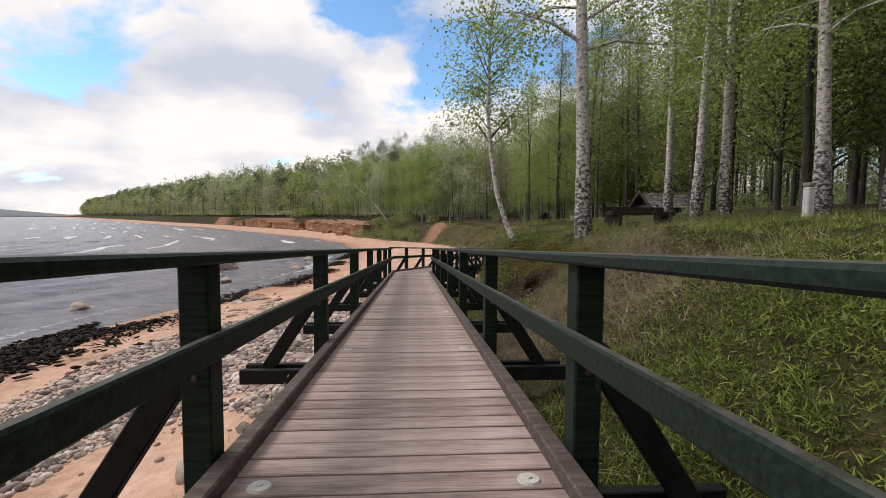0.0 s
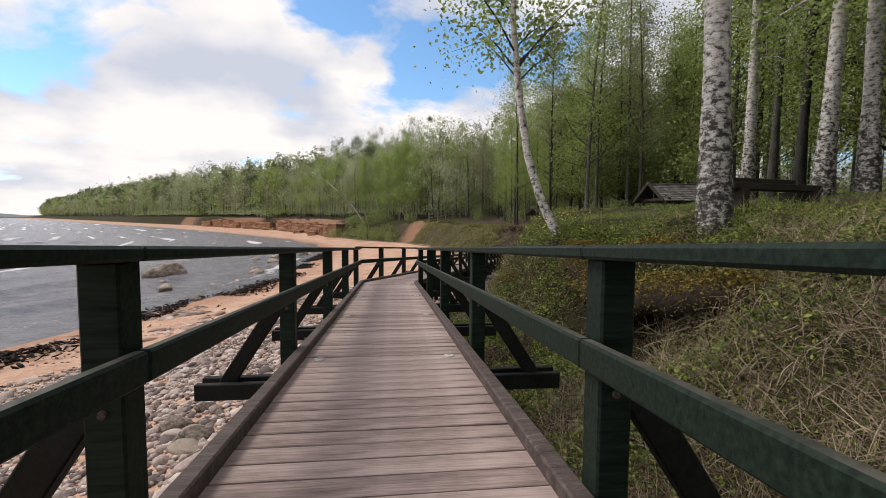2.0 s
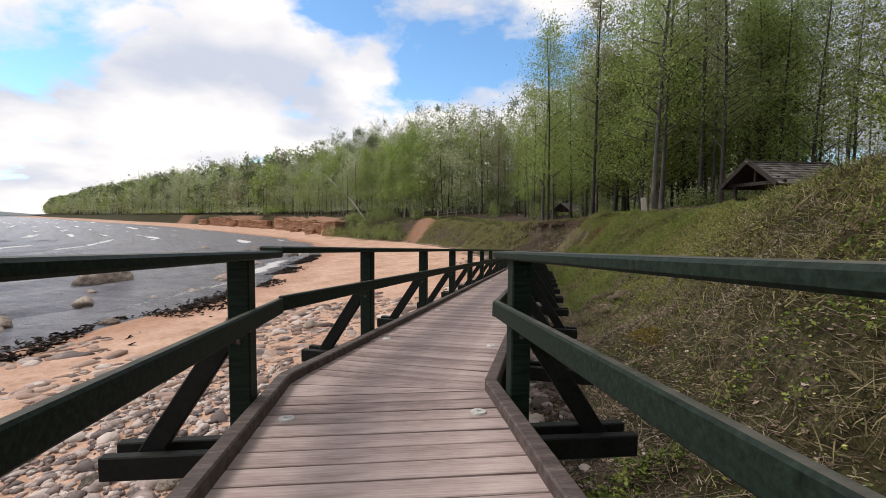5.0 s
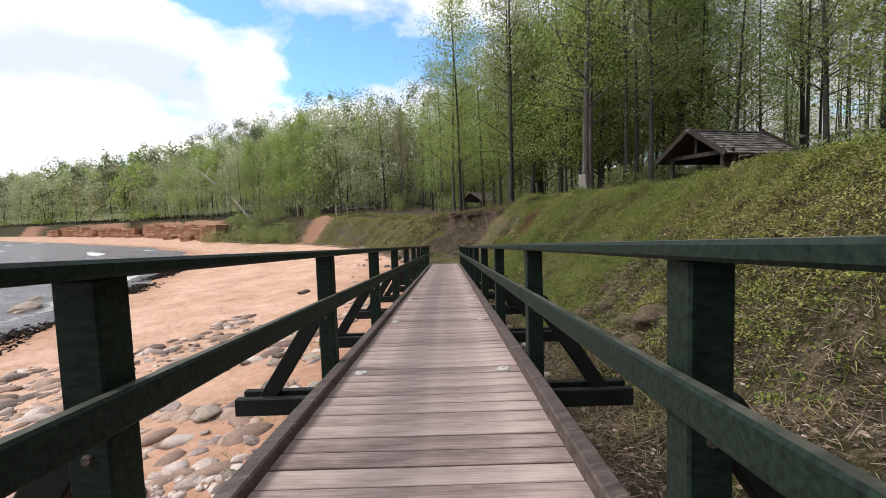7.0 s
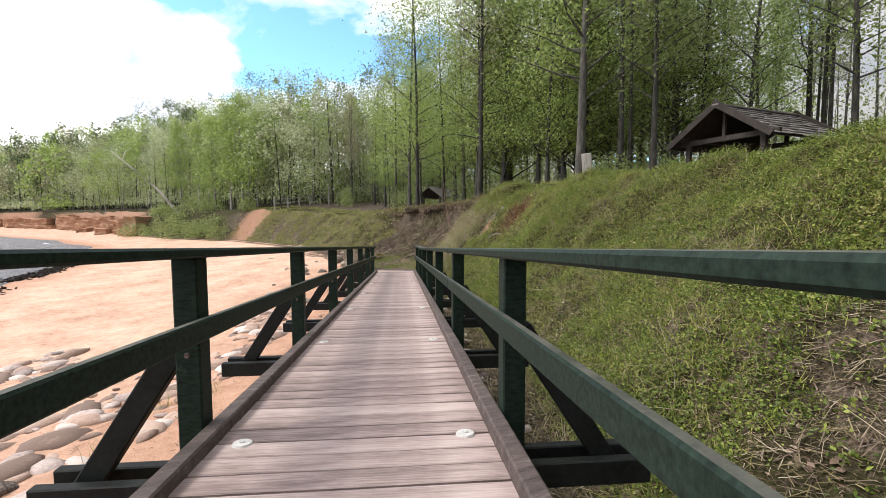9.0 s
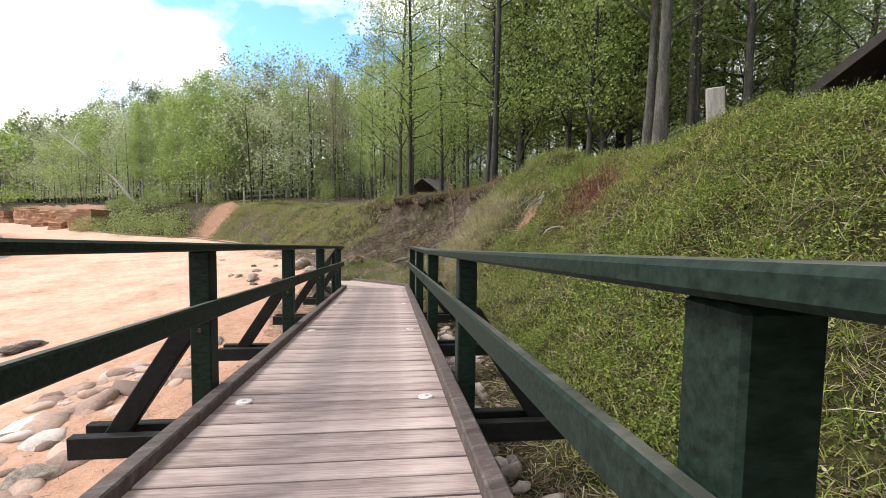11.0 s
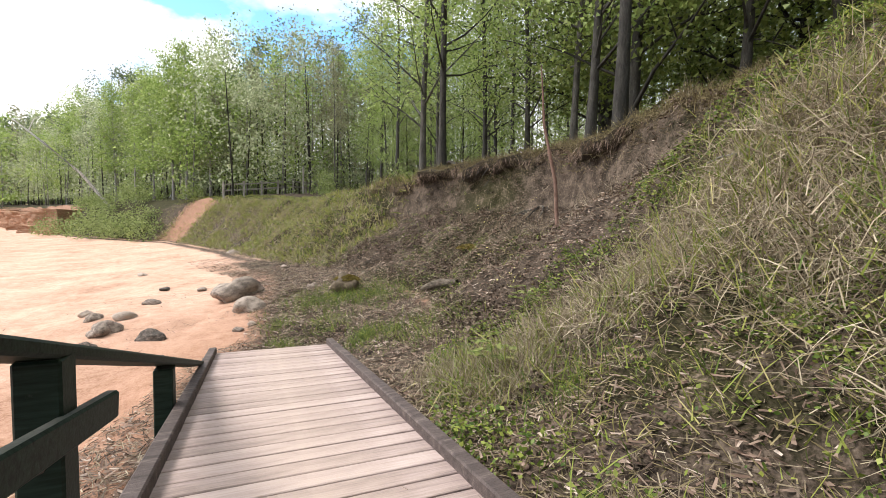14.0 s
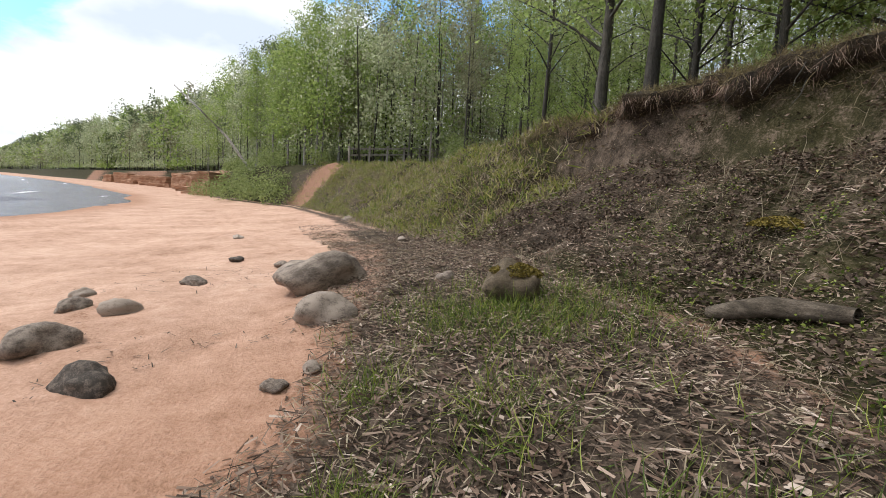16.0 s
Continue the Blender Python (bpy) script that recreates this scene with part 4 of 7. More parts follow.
def grow(seed, tall, radius, crown_from, crown_wide, limbs, leaves, leaf, lean=(0, 0), droop=0.0, bend=0.25, sides=8, up=0.5, taper=0.85):
    """A trunk with limbs and twigs, and a crown of single leaves round the twig ends. Returns two meshes."""
    rng = random.Random(seed)
    wood = Wood()
    n = 9
    trunk = []
    ph = rng.uniform(0, 6.28)
    for k in range(n + 1):
        t = k / n
        sway = bend * math.sin(2.6 * t + ph) * t
        trunk.append(Vector((lean[0] * t + sway, lean[1] * t + bend * 0.6 * math.cos(3.1 * t + ph) * t, tall * t)))
    rad = [radius * (1.35 if k == 0 else 1.0) * (1 - taper * k / n) for k in range(n + 1)]
    wood.limb([trunk[0] - Vector((0, 0, 0.5))] + trunk, [rad[0] * 1.15] + rad, sides)
    ends = []
    for j in range(limbs):
        t = crown_from + (1 - crown_from) * (j + rng.random()) / limbs
        k = min(int(t * n), n - 1)
        p = trunk[k].lerp(trunk[k + 1], t * n - k)
        a = rng.uniform(0, 6.28)
        reach = crown_wide * (1.05 - 0.75 * (t - crown_from) / (1 - crown_from)) * rng.uniform(0.55, 1.1)
        d = Vector((math.cos(a), math.sin(a), up * rng.uniform(0.4, 1.5)))
        pts = [p]
        for q in range(3):
            d = d + Vector((rng.uniform(-0.25, 0.25), rng.uniform(-0.25, 0.25), rng.uniform(-0.15, 0.2) - droop))
            pts.append(pts[-1] + d.normalized() * reach / 3)
        r0 = max(radius * (1 - taper * t) * 0.42, 0.012)
        wood.limb(pts, [r0, r0 * 0.7, r0 * 0.45, 0.006], 4)
        ends += [(pts[2], 0.24), (pts[3], 0.30), (pts[1].lerp(pts[2], 0.5), 0.16)]
        for q in range(3):
            s = pts[1 + q % 2].lerp(pts[2 + q % 2], rng.random())
            e = s + Vector((rng.uniform(-1, 1), rng.uniform(-1, 1), rng.uniform(-0.3, 0.7) - droop * 2)) * reach * 0.35
            wood.limb([s, s.lerp(e, 0.5) + Vector((0, 0, 0.05 * reach)), e], [r0 * 0.35, r0 * 0.22, 0.004], 3)
            ends += [(e, 0.22), (s.lerp(e, 0.6), 0.16)]
    gen = np.random.default_rng(seed)
    pick = gen.integers(0, len(ends), leaves)
    at = np.array([e[0] for e in ends])[pick]
    spread = (np.array([e[1] for e in ends]) * crown_wide * 0.75)[pick]
    off = gen.normal(0, 1, (leaves, 3)) * spread[:, None] * np.array([1, 1, 0.5])
    if droop > 0:
        off[:, 2] -= np.abs(gen.normal(0, 1, leaves)) * spread * 1.4 * droop * 3
    me = leaf_mesh("crown", at + off, leaf, seed, 1.9, shape=(LEAF_V, LEAF_F) if leaf < 0.1 else (CHIP_V, CHIP_F))
    return wood.mesh("trunk"), me


def plant_tree(name, meshes, mats, at, yaw, size, label, group=""):
    tree = thing(name, at, label, "tree", group)
    tree.rotation_euler.z, tree.scale = yaw, (size,) * 3
    for part_name, me, m in zip(("trunk", "crown"), meshes, mats):
        part_of_mesh(part_name, me, m, tree, smooth=part_name == "trunk")
    return tree


def on_ground(x, y, sink=0.0):
    return (x, y, height(x, y) - sink)


# birches on the bank
BIRCH_LABEL = "tall birch with white black-flecked bark and small fresh leaves"
big_birch = grow(11, 15.0, 0.145, 0.24, 2.6, 34, 11000, 0.085, (-0.5, 0.2), 0.25, 0.12, 12, 0.55)
plant_tree("birch_tree", big_birch, (MAT["old_birch"], MAT["leaf_fresh"]), on_ground(3.38, 8.85), 0.4, 1.0, BIRCH_LABEL, "birches on the bank")
for x, y, yaw, s in ((7.75, 11.5, 2.0, 0.95), (8.35, 11.2, 4.4, 1.0), (8.5, 14.0, 1.2, 0.9), (7.9, 7.9, 5.2, 0.95), (8.9, 7.4, 3.1, 1.05)):
    plant_tree("birch_tree", big_birch, (MAT["birch"], MAT["leaf_fresh"]), on_ground(x, y), yaw, s, BIRCH_LABEL, "birches on the bank")


def bent_birch():
    """The young birch that leans out over the walkway and straightens."""
    rng = random.Random(4)
    wood = Wood()
    pts = [Vector((0, 0, -0.3)), Vector((0, 0, 0)), Vector((-0.22, 0.1, 0.5)), Vector((-0.42, 0.2, 1.2)), Vector((-0.56, 0.28, 2.2)), Vector((-0.66, 0.3, 3.3)), Vector((-0.66, 0.2, 4.6)), Vector((-0.6, 0.1, 6.2)), Vector((-0.45, 0.1, 8.2))]
    wood.limb(pts, [0.095, 0.08, 0.068, 0.06, 0.054, 0.046, 0.036, 0.022, 0.006], 10)
    ends, twigs = [], []
    for j in range(34):
        t = rng.uniform(2.3, 8.0)
        k = next(i for i in range(1, len(pts)) if pts[i].z >= t)
        p = pts[k - 1].lerp(pts[k], (t - pts[k - 1].z) / (pts[k].z - pts[k - 1].z))
        a, reach = rng.uniform(0, 6.28), rng.uniform(0.5, 1.25) * (1.15 - t / 12)
        q = p + Vector((math.cos(a), math.sin(a), rng.uniform(0.3, 1.0))) * reach
        e = q + Vector((math.cos(a + 0.5), math.sin(a + 0.5), rng.uniform(-0.3, 0.3))) * reach * 0.6
        twig = Wood()
        twig.limb([p, p.lerp(q, 0.5) + Vector((0, 0, 0.05)), q, e], [0.016, 0.012, 0.008, 0.003], 5)
        twigs.append(twig.mesh("branch"))
        ends += [(q, 0.24), (e, 0.26), (p.lerp(q, 0.6), 0.16)]
    gen = np.random.default_rng(8)
    pick = gen.integers(0, len(ends), 8200)
    at = np.array([e[0] for e in ends])[pick] + gen.normal(0, 1, (8200, 3)) * np.array([e[1] for e in ends])[pick][:, None]
    return wood.mesh("trunk"), leaf_mesh("crown", at, 0.072, 8), twigs


*young, twigs = bent_birch()
young_birch = plant_tree("young_birch", young, (MAT["birch"], MAT["leaf_fresh"]), on_ground(2.5, 11.1), 0.0, 1.0, "slender young birch leaning out from the bank edge")
for me in twigs:
    part_of_mesh("branch", me, MAT["bark"], young_birch, smooth=True)

edge_birch = grow(81, 13.0, 0.12, 0.22, 2.5, 44, 6500, 0.15, (0.3, 0.2), 0.18, 0.3, 7, 0.7)
for x, y, yaw, s in ((5.8, 80.0, 0.3, 1.0), (4.7, 81.8, 2.1, 0.95), (7.6, 81.5, 4.0, 0.9), (3.0, 84.2, 1.1, 0.85), (9.4, 83.5, 5.0, 0.85), (1.2, 87.5, 3.3, 0.8), (-1.0, 91.5, 0.9, 0.9), (11.5, 86.0, 2.7, 0.85)):
    plant_tree("birch_tree", edge_birch, (MAT["pale_bark"], MAT["leaf_fresh"]), on_ground(x, y), yaw, s, "pale-stemmed birch in fresh leaf above the beach", "birches above the beach")

# the wood on the level ground
ALDER = [grow(40 + k, 16.0 + (k % 3), 0.115 + 0.02 * (k % 3), 0.10 + 0.09 * (k % 3), 3.7, 40, 7200, 0.122, (0.5 * math.sin(k), 0.4), 0.0, 0.45, 7, 0.6) for k in range(5)]
SPARSE = [grow(60 + k, 17.5, 0.12, 0.35, 2.2, 30, 3600, 0.12, (0.2, 0.2), 0.0, 0.2, 7, 0.9) for k in range(2)]
HUT_AT = (19.2, 31.4)


def build_wood():
    rng = random.Random(77)
    spots = []
    tries = 0
    fixed = [(14.9, 41.9), (15.6, 43.4), (17.0, 45.5), (16.6, 38.8), (13.9, 47.5), (14.6, 50.5), (16.2, 36.2)]
    spots += fixed
    while len(spots) < 165 and tries < 9000:
        tries += 1
        y = rng.uniform(2, 78)
        x = line_at(CREST, y, 1) + 2.4 + abs(rng.gauss(0, 1)) * 13
        if y < 20 and x < 10.5:
            continue
        if abs(x - HUT_AT[0]) < 4.2 and abs(y - HUT_AT[1]) < 3.5:
            continue
        if y < HUT_AT[1] and y > 18 and x < 17 + 0.4 * (y - 18) and rng.random() < 0.93:
            continue
        if y > 52 and x < line_at(CREST, y, 1) + 5 + 0.12 * (y - 52):
            continue
        if any((x - a) ** 2 + (y - b) ** 2 < 3.0 for a, b in spots):
            continue
        spots.append((x, y))
    for k, (x, y) in enumerate(spots):
        lean = rng.random()
        small = 0.72 if y > 52 and x < line_at(CREST, y, 1) + 16 else 1.0
        if lean < 0.42:
            plant_tree("alder_tree", ALDER[k % 5], (MAT["bark"], MAT["leaf_mid"]), on_ground(x, y), rng.uniform(0, 6.28), small * rng.uniform(0.8, 1.12), "tall straight alder with dark bark and sparse spring leaves", "trees of the wood")
        elif lean < 0.72:
            plant_tree("alder_tree", ALDER[(k + 2) % 5], (MAT["bark"], MAT["leaf_fresh"]), on_ground(x, y), rng.uniform(0, 6.28), small * rng.uniform(0.7, 1.0), "dark-barked alder with bright fresh green leaves", "trees of the wood")
        else:
            plant_tree("aspen_tree", SPARSE[k % 2], (MAT["bark"], MAT["leaf_olive"]), on_ground(x, y), rng.uniform(0, 6.28), small * rng.uniform(0.85, 1.1), "thin tall tree only just coming into leaf", "trees of the wood")


build_wood()
# extra alders out of view beside the start, added to shade the first bank
for k in range(16):
    x, y = 6.5 + (k * 2.37) % 9.0, -8 + (k * 3.61) % 14.5
    plant_tree("alder_tree", ALDER[k % 5], (MAT["bark"], MAT["leaf_mid"]), on_ground(x + 2.5, y), k * 1.3, 0.85 + 0.02 * (k % 7), "tall straight alder with dark bark and sparse spring leaves", "trees of the wood")


MAPLE = grow(90, 11.5, 0.17, 0.10, 4.2, 46, 11000, 0.15, (0.3, 0.2), 0.02, 0.4, 8, 0.5)
for x, y, yaw, s in ((17.8, 44.2, 0.2, 1.0), (20.5, 47.5, 1.9, 1.05), (18.8, 40.2, 3.3, 0.9), (22.0, 42.5, 4.4, 1.05), (24.5, 38.5, 5.4, 1.0), (25.0, 46.0, 2.6, 1.1), (13.8, 20.5, 1.0, 0.8), (17.5, 17.5, 2.2, 1.0), (14.5, 14.5, 3.9, 0.95), (18.5, 12.0, 5.1, 1.0)):
    plant_tree("maple_tree", MAPLE, (MAT["bark"], MAT["leaf_shade"]), on_ground(x, y), yaw, s, "spreading maple with dense green leaves, coloured dark for deep shade", "maples of the wood")


def k_low(x, y):
    return float(vnoise(x * 0.2, y * 0.2, 66)) > -0.1


def build_far_woods():
    """Woods along the coast and deep behind the first trees, too many to count, and unseen ones behind the start."""
    gen = np.random.default_rng(3)
    wood_v, wood_f, base = [], [], 0
    groups = {"leaf_fresh": [], "leaf_far": [], "leaf_dark": [], "leaf_olive": []}
    pale_v, pale_f, pale_base = [], [], 0
    spots = []
    for y in np.concatenate([np.arange(74, 150, 1.25), np.arange(150, 330, 2.0), np.arange(330, 620, 3.4), np.arange(620, 1050, 4.6)]):
        rows = 5 if y < 150 else 4
        for r in range(rows):
            yy = y + gen.uniform(-1.5, 1.5)
            spots.append((float(line_at(CREST, yy, 1)) + 2.0 + r * 4.5 + gen.uniform(-2.4, 4.0), yy, r))
    for k in range(230):
        yy = gen.uniform(-25, 112)
        spots.append((float(line_at(CREST, yy, 1)) + gen.uniform(22, 66), yy, 9))
    # unseen trees behind the start, added to block sky light from the posts
    for k in range(130):
        spots.append((gen.uniform(-14, 30), gen.uniform(-34, -12), 8))
    for x, y, r in spots:
        z = height(x, y)
        tall = gen.uniform(8.0, 14.5) + min(r, 4) * 0.6 + float(np.interp(y, [80, 105, 150, 300, 500, 1000], [1.0, 2.2, 4.5, 8, 12, 13])) + 3.5 * float(vnoise(y * 0.07, r * 1.7, 51))
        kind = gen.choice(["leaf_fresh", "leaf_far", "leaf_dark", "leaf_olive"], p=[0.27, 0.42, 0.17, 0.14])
        if kind == "leaf_dark":
            tall *= 1.12
        if r == 0:
            tall *= 0.85
        wide = tall * gen.uniform(0.17, 0.33) * (1.0 if kind != "leaf_dark" else 0.75)
        n = 1250 if y < 150 else (360 if y < 330 else 150)
        if r >= 8:
            n = 300
        start = (0.10 if r != 0 else 0.2) if kind != "leaf_dark" else 0.4
        # a crown of leafy clumps on separate boughs
        m = int(gen.integers(8, 15))
        ct, ca = gen.beta(1.3, 1.1, m), gen.uniform(0, 6.28, m)
        cr = wide * np.clip(1.1 * np.sin(np.clip(ct * 0.86 + 0.12, 0, 1) * math.pi) ** 0.8, 0.05, 2) * gen.uniform(0.3, 1.05, m)
        mid = np.stack([x + cr * np.cos(ca), y + cr * np.sin(ca), z + tall * (start + (1 - start) * ct)], -1)
        size = np.clip(wide * gen.uniform(0.18, 0.42, m) * (1.25 - 0.7 * ct), 0.25, 2.2)
        q = gen.integers(0, m, n)
        at = mid[q] + gen.normal(0, 1, (n, 3)) * size[q][:, None] * np.array([0.85, 0.85, 0.95])
        at[:, 2] = np.maximum(at[:, 2], z + 0.2)
        leaf = 0.215 if y < 150 else (0.58 if y < 330 else (1.1 if y < 620 else 1.8))
        groups[kind].append((at, leaf))
        if r < 3 and y < 330:
            low = gen.normal(0, 1, (70, 3)) * np.array([1.3, 1.3, 0.9])
            groups["leaf_far" if k_low(x, y) else "leaf_fresh"].append((np.array([x, y, z + 1.0]) + np.abs(low) * np.array([0, 0, 1]) + low * np.array([1, 1, 0]), leaf))
        w = 0.05 + 0.004 * tall
        lean = gen.normal(0, 0.35, 2)
        ring = [(math.cos(q), math.sin(q)) for q in (0, 2.09, 4.19)]
        vs = [(x + c * w, y + s * w, z - 0.4) for c, s in ring] + [(x + lean[0] + c * w * 0.35, y + lean[1] + s * w * 0.35, z + tall * 0.8) for c, s in ring]
        if kind == "leaf_fresh" and r < 3:
            pale_v += vs
            pale_f += [(pale_base + i, pale_base + (i + 1) % 3, pale_base + 3 + (i + 1) % 3, pale_base + 3 + i) for i in range(3)]
            pale_base += 6
        else:
            wood_v += vs
            wood_f += [(base + i, base + (i + 1) % 3, base + 3 + (i + 1) % 3, base + 3 + i) for i in range(3)]
            base += 6
    # low growth between and behind the trunks
    for k in range(560):
        y = gen.uniform(22, 96)
        x = float(line_at(CREST, y, 1)) + gen.uniform(11, 50)
        if y < 36 and x < 24:
            continue
        low = gen.normal(0, 1, (90, 3)) * np.array([1.2, 1.2, 0.8])
        low[:, 2] = np.abs(low[:, 2]) + 0.1
        groups["leaf_far" if k % 3 else "leaf_fresh"].append((low + np.array([x, y, height(x, y)]), 0.24))
    # thickets deep in the wood, which close it off at eye level
    for k in range(620):
        y = gen.uniform(-20, 118)
        x = float(line_at(CREST, y, 1)) + gen.uniform(34, 70)
        low = gen.normal(0, 1, (70, 3)) * np.array([1.8, 1.8, 2.2])
        low[:, 2] = np.abs(low[:, 2]) + 0.1
        groups["leaf_olive" if k % 3 else "leaf_dark"].append((low + np.array([x, y, height(x, y)]), 0.5))
    for k in range(420):
        y = 74 + 330 * gen.random() ** 1.5
        x = float(line_at(CREST, y, 1)) + gen.uniform(15, 30)
        low = gen.normal(0, 1, (70, 3)) * np.array([2.2, 2.2, 2.6])
        low[:, 2] = np.abs(low[:, 2]) + 0.1
        groups["leaf_olive" if k % 2 else "leaf_dark"].append((low + np.array([x, y, height(x, y)]), 0.55 if y < 150 else 0.8))
    woods = thing("far_woods", (0, 0, 0), "dense mixed birch and pine woods along the coast, plus unseen trees added behind", "woods", kind="stuff")
    part_of_mesh("trunks", mesh_of("trunks", wood_v, wood_f), MAT["bark"], woods)
    part_of_mesh("pale_trunks", mesh_of("pale_trunks", pale_v, pale_f), MAT["pale_bark"], woods)
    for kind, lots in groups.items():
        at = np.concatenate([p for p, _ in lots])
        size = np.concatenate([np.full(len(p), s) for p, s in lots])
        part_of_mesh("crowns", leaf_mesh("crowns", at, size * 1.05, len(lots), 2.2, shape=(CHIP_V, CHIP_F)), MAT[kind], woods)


build_far_woods()
build_far_shore()


# ---- grasses, herbs and litter on the bank ----
def blade_shape(bow=0.35):
    v = [(-0.5, 0, 0), (0.5, 0, 0), (-0.38, bow * 0.3, 0.55), (0.38, bow * 0.3, 0.55), (0, bow, 1)]
    return v, [(0, 1, 3), (0, 3, 2), (2, 3, 4)]


def spread_spots(n, x0, x1, y0, y1, seed, keep):
    """Random places (by distance from the bank's foot) that a rule keeps."""
    gen = np.random.default_rng(seed)
    y = gen.uniform(y0, y1, n)
    x = line_at(FOOT, y, 1) + gen.uniform(x0, x1, n)
    z, d = land(x, y)
    k = keep(x, y, z, d, gen) & ~near_deck(x, y)
    return np.stack([x[k], y[k], z[k]], -1), gen


def near_deck(x, y, room=0.72):
    out = np.zeros(len(x), bool)
    for i in range(3):
        a, b = np.array(LINE[i][:2]), np.array(LINE[i + 1][:2])
        d = b - a
        s = ((x - a[0]) * d[0] + (y - a[1]) * d[1]) / d.dot(d)
        t = np.clip(s, 0, 1)
        out |= (np.hypot(x - a[0] - t * d[0], y - a[1] - t * d[1]) < room) & ((i < 2) | (s < 1.01))
    return out


def tufts(name, mat, spots, gen, blades, tall, wide, splay, label, bow=0.35, radius=0.09):
    n = len(spots) * blades
    at = np.repeat(spots, blades, 0) + np.concatenate([gen.normal(0, radius, (n, 2)), np.zeros((n, 1))], 1)
    rot = rot_of(gen.uniform(0, 6.28, n), gen.normal(0, splay, n) - splay * 0.6, gen.normal(0, splay, n))
    h = np.repeat(gen.uniform(0.5, 1.3, len(spots)), blades) * tall * gen.uniform(0.6, 1.2, n)
    at[:, 2] -= 0.02
    tv, tf = blade_shape(bow)
    me = scattered(name, tv, tf, at, rot, np.stack([np.full(n, wide), h, h], -1))
    ob = part_of_mesh(name, me, mat)
    return tagged(ob, label, name.replace("_", " "), kind="stuff")


def greenness(x, y):
    return vnoise(x * 0.55, y * 0.55, 31) + 0.5 * vnoise(x * 1.7, y * 1.7, 32)


def cut_zone(y):
    return (y > 38.5) & (y < 49)


NEAR_SCREE = lambda y, d: (y > 13.5) & (y < 24) & (d < 0.75)
spots, gen = spread_spots(34000, 0.2, 7.0, -3, 78, 1, lambda x, y, z, d, g: ~((y < 14) & (d < 1.0) & (g.random(len(x)) < 0.93)) & (d > 0.03) & (d < 2.2) & (greenness(x, y) > -0.10 + 0.55 * cut_zone(y) * (d < 1)) & (g.random(len(x)) < np.where(NEAR_SCREE(y, d), 0.12, 0.75)))
tufts("grass", MAT["grass"], spots, gen, 9, 0.17, 0.007, 0.55, "green and yellowing grass tufts on the bank", 0.45)
spots, gen = spread_spots(40000, -0.6, 5.5, -3, 78, 2, lambda x, y, z, d, g: (d > -0.1) & (d < 1.2) & (greenness(x + 7, y) > -0.02 + 0.2 * cut_zone(y)) & (g.random(len(x)) < np.where((y > 7.5) & (y < 14) & (d < 0.75), 0.10, np.where(y < 5.5, 0.15, np.where((y < 12) | (y > 50), 0.8, np.where(NEAR_SCREE(y, d), 0.25, 0.5))))))
tufts("dry_grass", MAT["straw"], spots, gen, 9, 0.26, 0.0045, 0.95, "matted dry straw-coloured grass on the bank", 0.8)
spots, gen = spread_spots(42000, 0.0, 5.2, 6, 44, 3, lambda x, y, z, d, g: ~((y > 36) & (g.random(len(x)) < 0.88)) & (np.hypot(x - 2.15, y - 9.0) > 0.5) & (d > np.where(y < 15, -0.5, 0.05)) & (d < 1.2) & (np.hypot(x - 10.8, y - 32.75) > 0.55) & (np.hypot((x - SCAR_AT[0]) / 1.3, y - SCAR_AT[1]) > 0.5) & (np.hypot(x - 10.4, y - 33.0) > 0.3) & (greenness(x, y + 9) > np.where(y < 15, -0.22, -0.12)) & ~(cut_zone(y) & (d > 0.15) & (d < 1)) & ~(NEAR_SCREE(y, d) & (g.random(len(x)) < 0.8)))
old_at, old_gen = spread_spots(9000, -0.3, 2.6, 1.5, 8.0, 38, lambda x, y, z, d, g: (d > -0.1) & (d < 0.95) & (greenness(x * 1.4, y * 1.4) > -0.35))
old_at = old_at[np.argsort(-old_at[:, 1] + old_gen.normal(0, 0.7, len(old_at)))]
half = len(old_at) * 3 // 5
tufts("tangled_straw", MAT["straw"], old_at[:half], old_gen, 9, 0.22, 0.004, 1.05, "tangle of bleached stalks over the lower bank", 0.8, 0.11)
tufts("low_moss_grass", MAT["herb"], old_at[half:], old_gen, 8, 0.08, 0.008, 0.7, "short mossy grass between bleached stalks", 0.5, 0.08)
far_at, far_gen = spread_spots(12000, 0.0, 4.5, 47, 76, 39, lambda x, y, z, d, g: (d > 0.02) & (d < 1.2) & (greenness(x, y) > -0.3) & (np.abs(y - 73.5) > 1.9))
tufts("rough_grass", MAT["grass"], far_at[:3800], far_gen, 7, 0.24, 0.022, 0.6, "rough olive grass on the bank beyond the slump", 0.5, 0.15)
tufts("rough_straw", MAT["straw"], far_at[3800:10500], far_gen, 7, 0.26, 0.016, 0.9, "dry grass on the bank beyond the slump", 0.7, 0.15)
near_at, near_gen = spread_spots(30000, 0.0, 3.8, 23.5, 36.2, 36, lambda x, y, z, d, g: (d > 0.03) & (d < 1.1) & (greenness(x * 1.5, y * 1.5 + 3) > -0.32) & (np.hypot(x - SCAR_AT[0], y - SCAR_AT[1]) > 0.45) & (np.hypot(x - 10.8, y - 32.75) > 0.45))
tufts("bank_grass", MAT["grass"], near_at[:8000], near_gen, 8, 0.12, 0.0065, 0.6, "dense short grass with yellowed blades on the bank", 0.5, 0.08)
tufts("dark_grass", MAT["herb"], near_at[8000:12000], near_gen, 7, 0.11, 0.008, 0.6, "dark green grass on the bank", 0.5, 0.07)
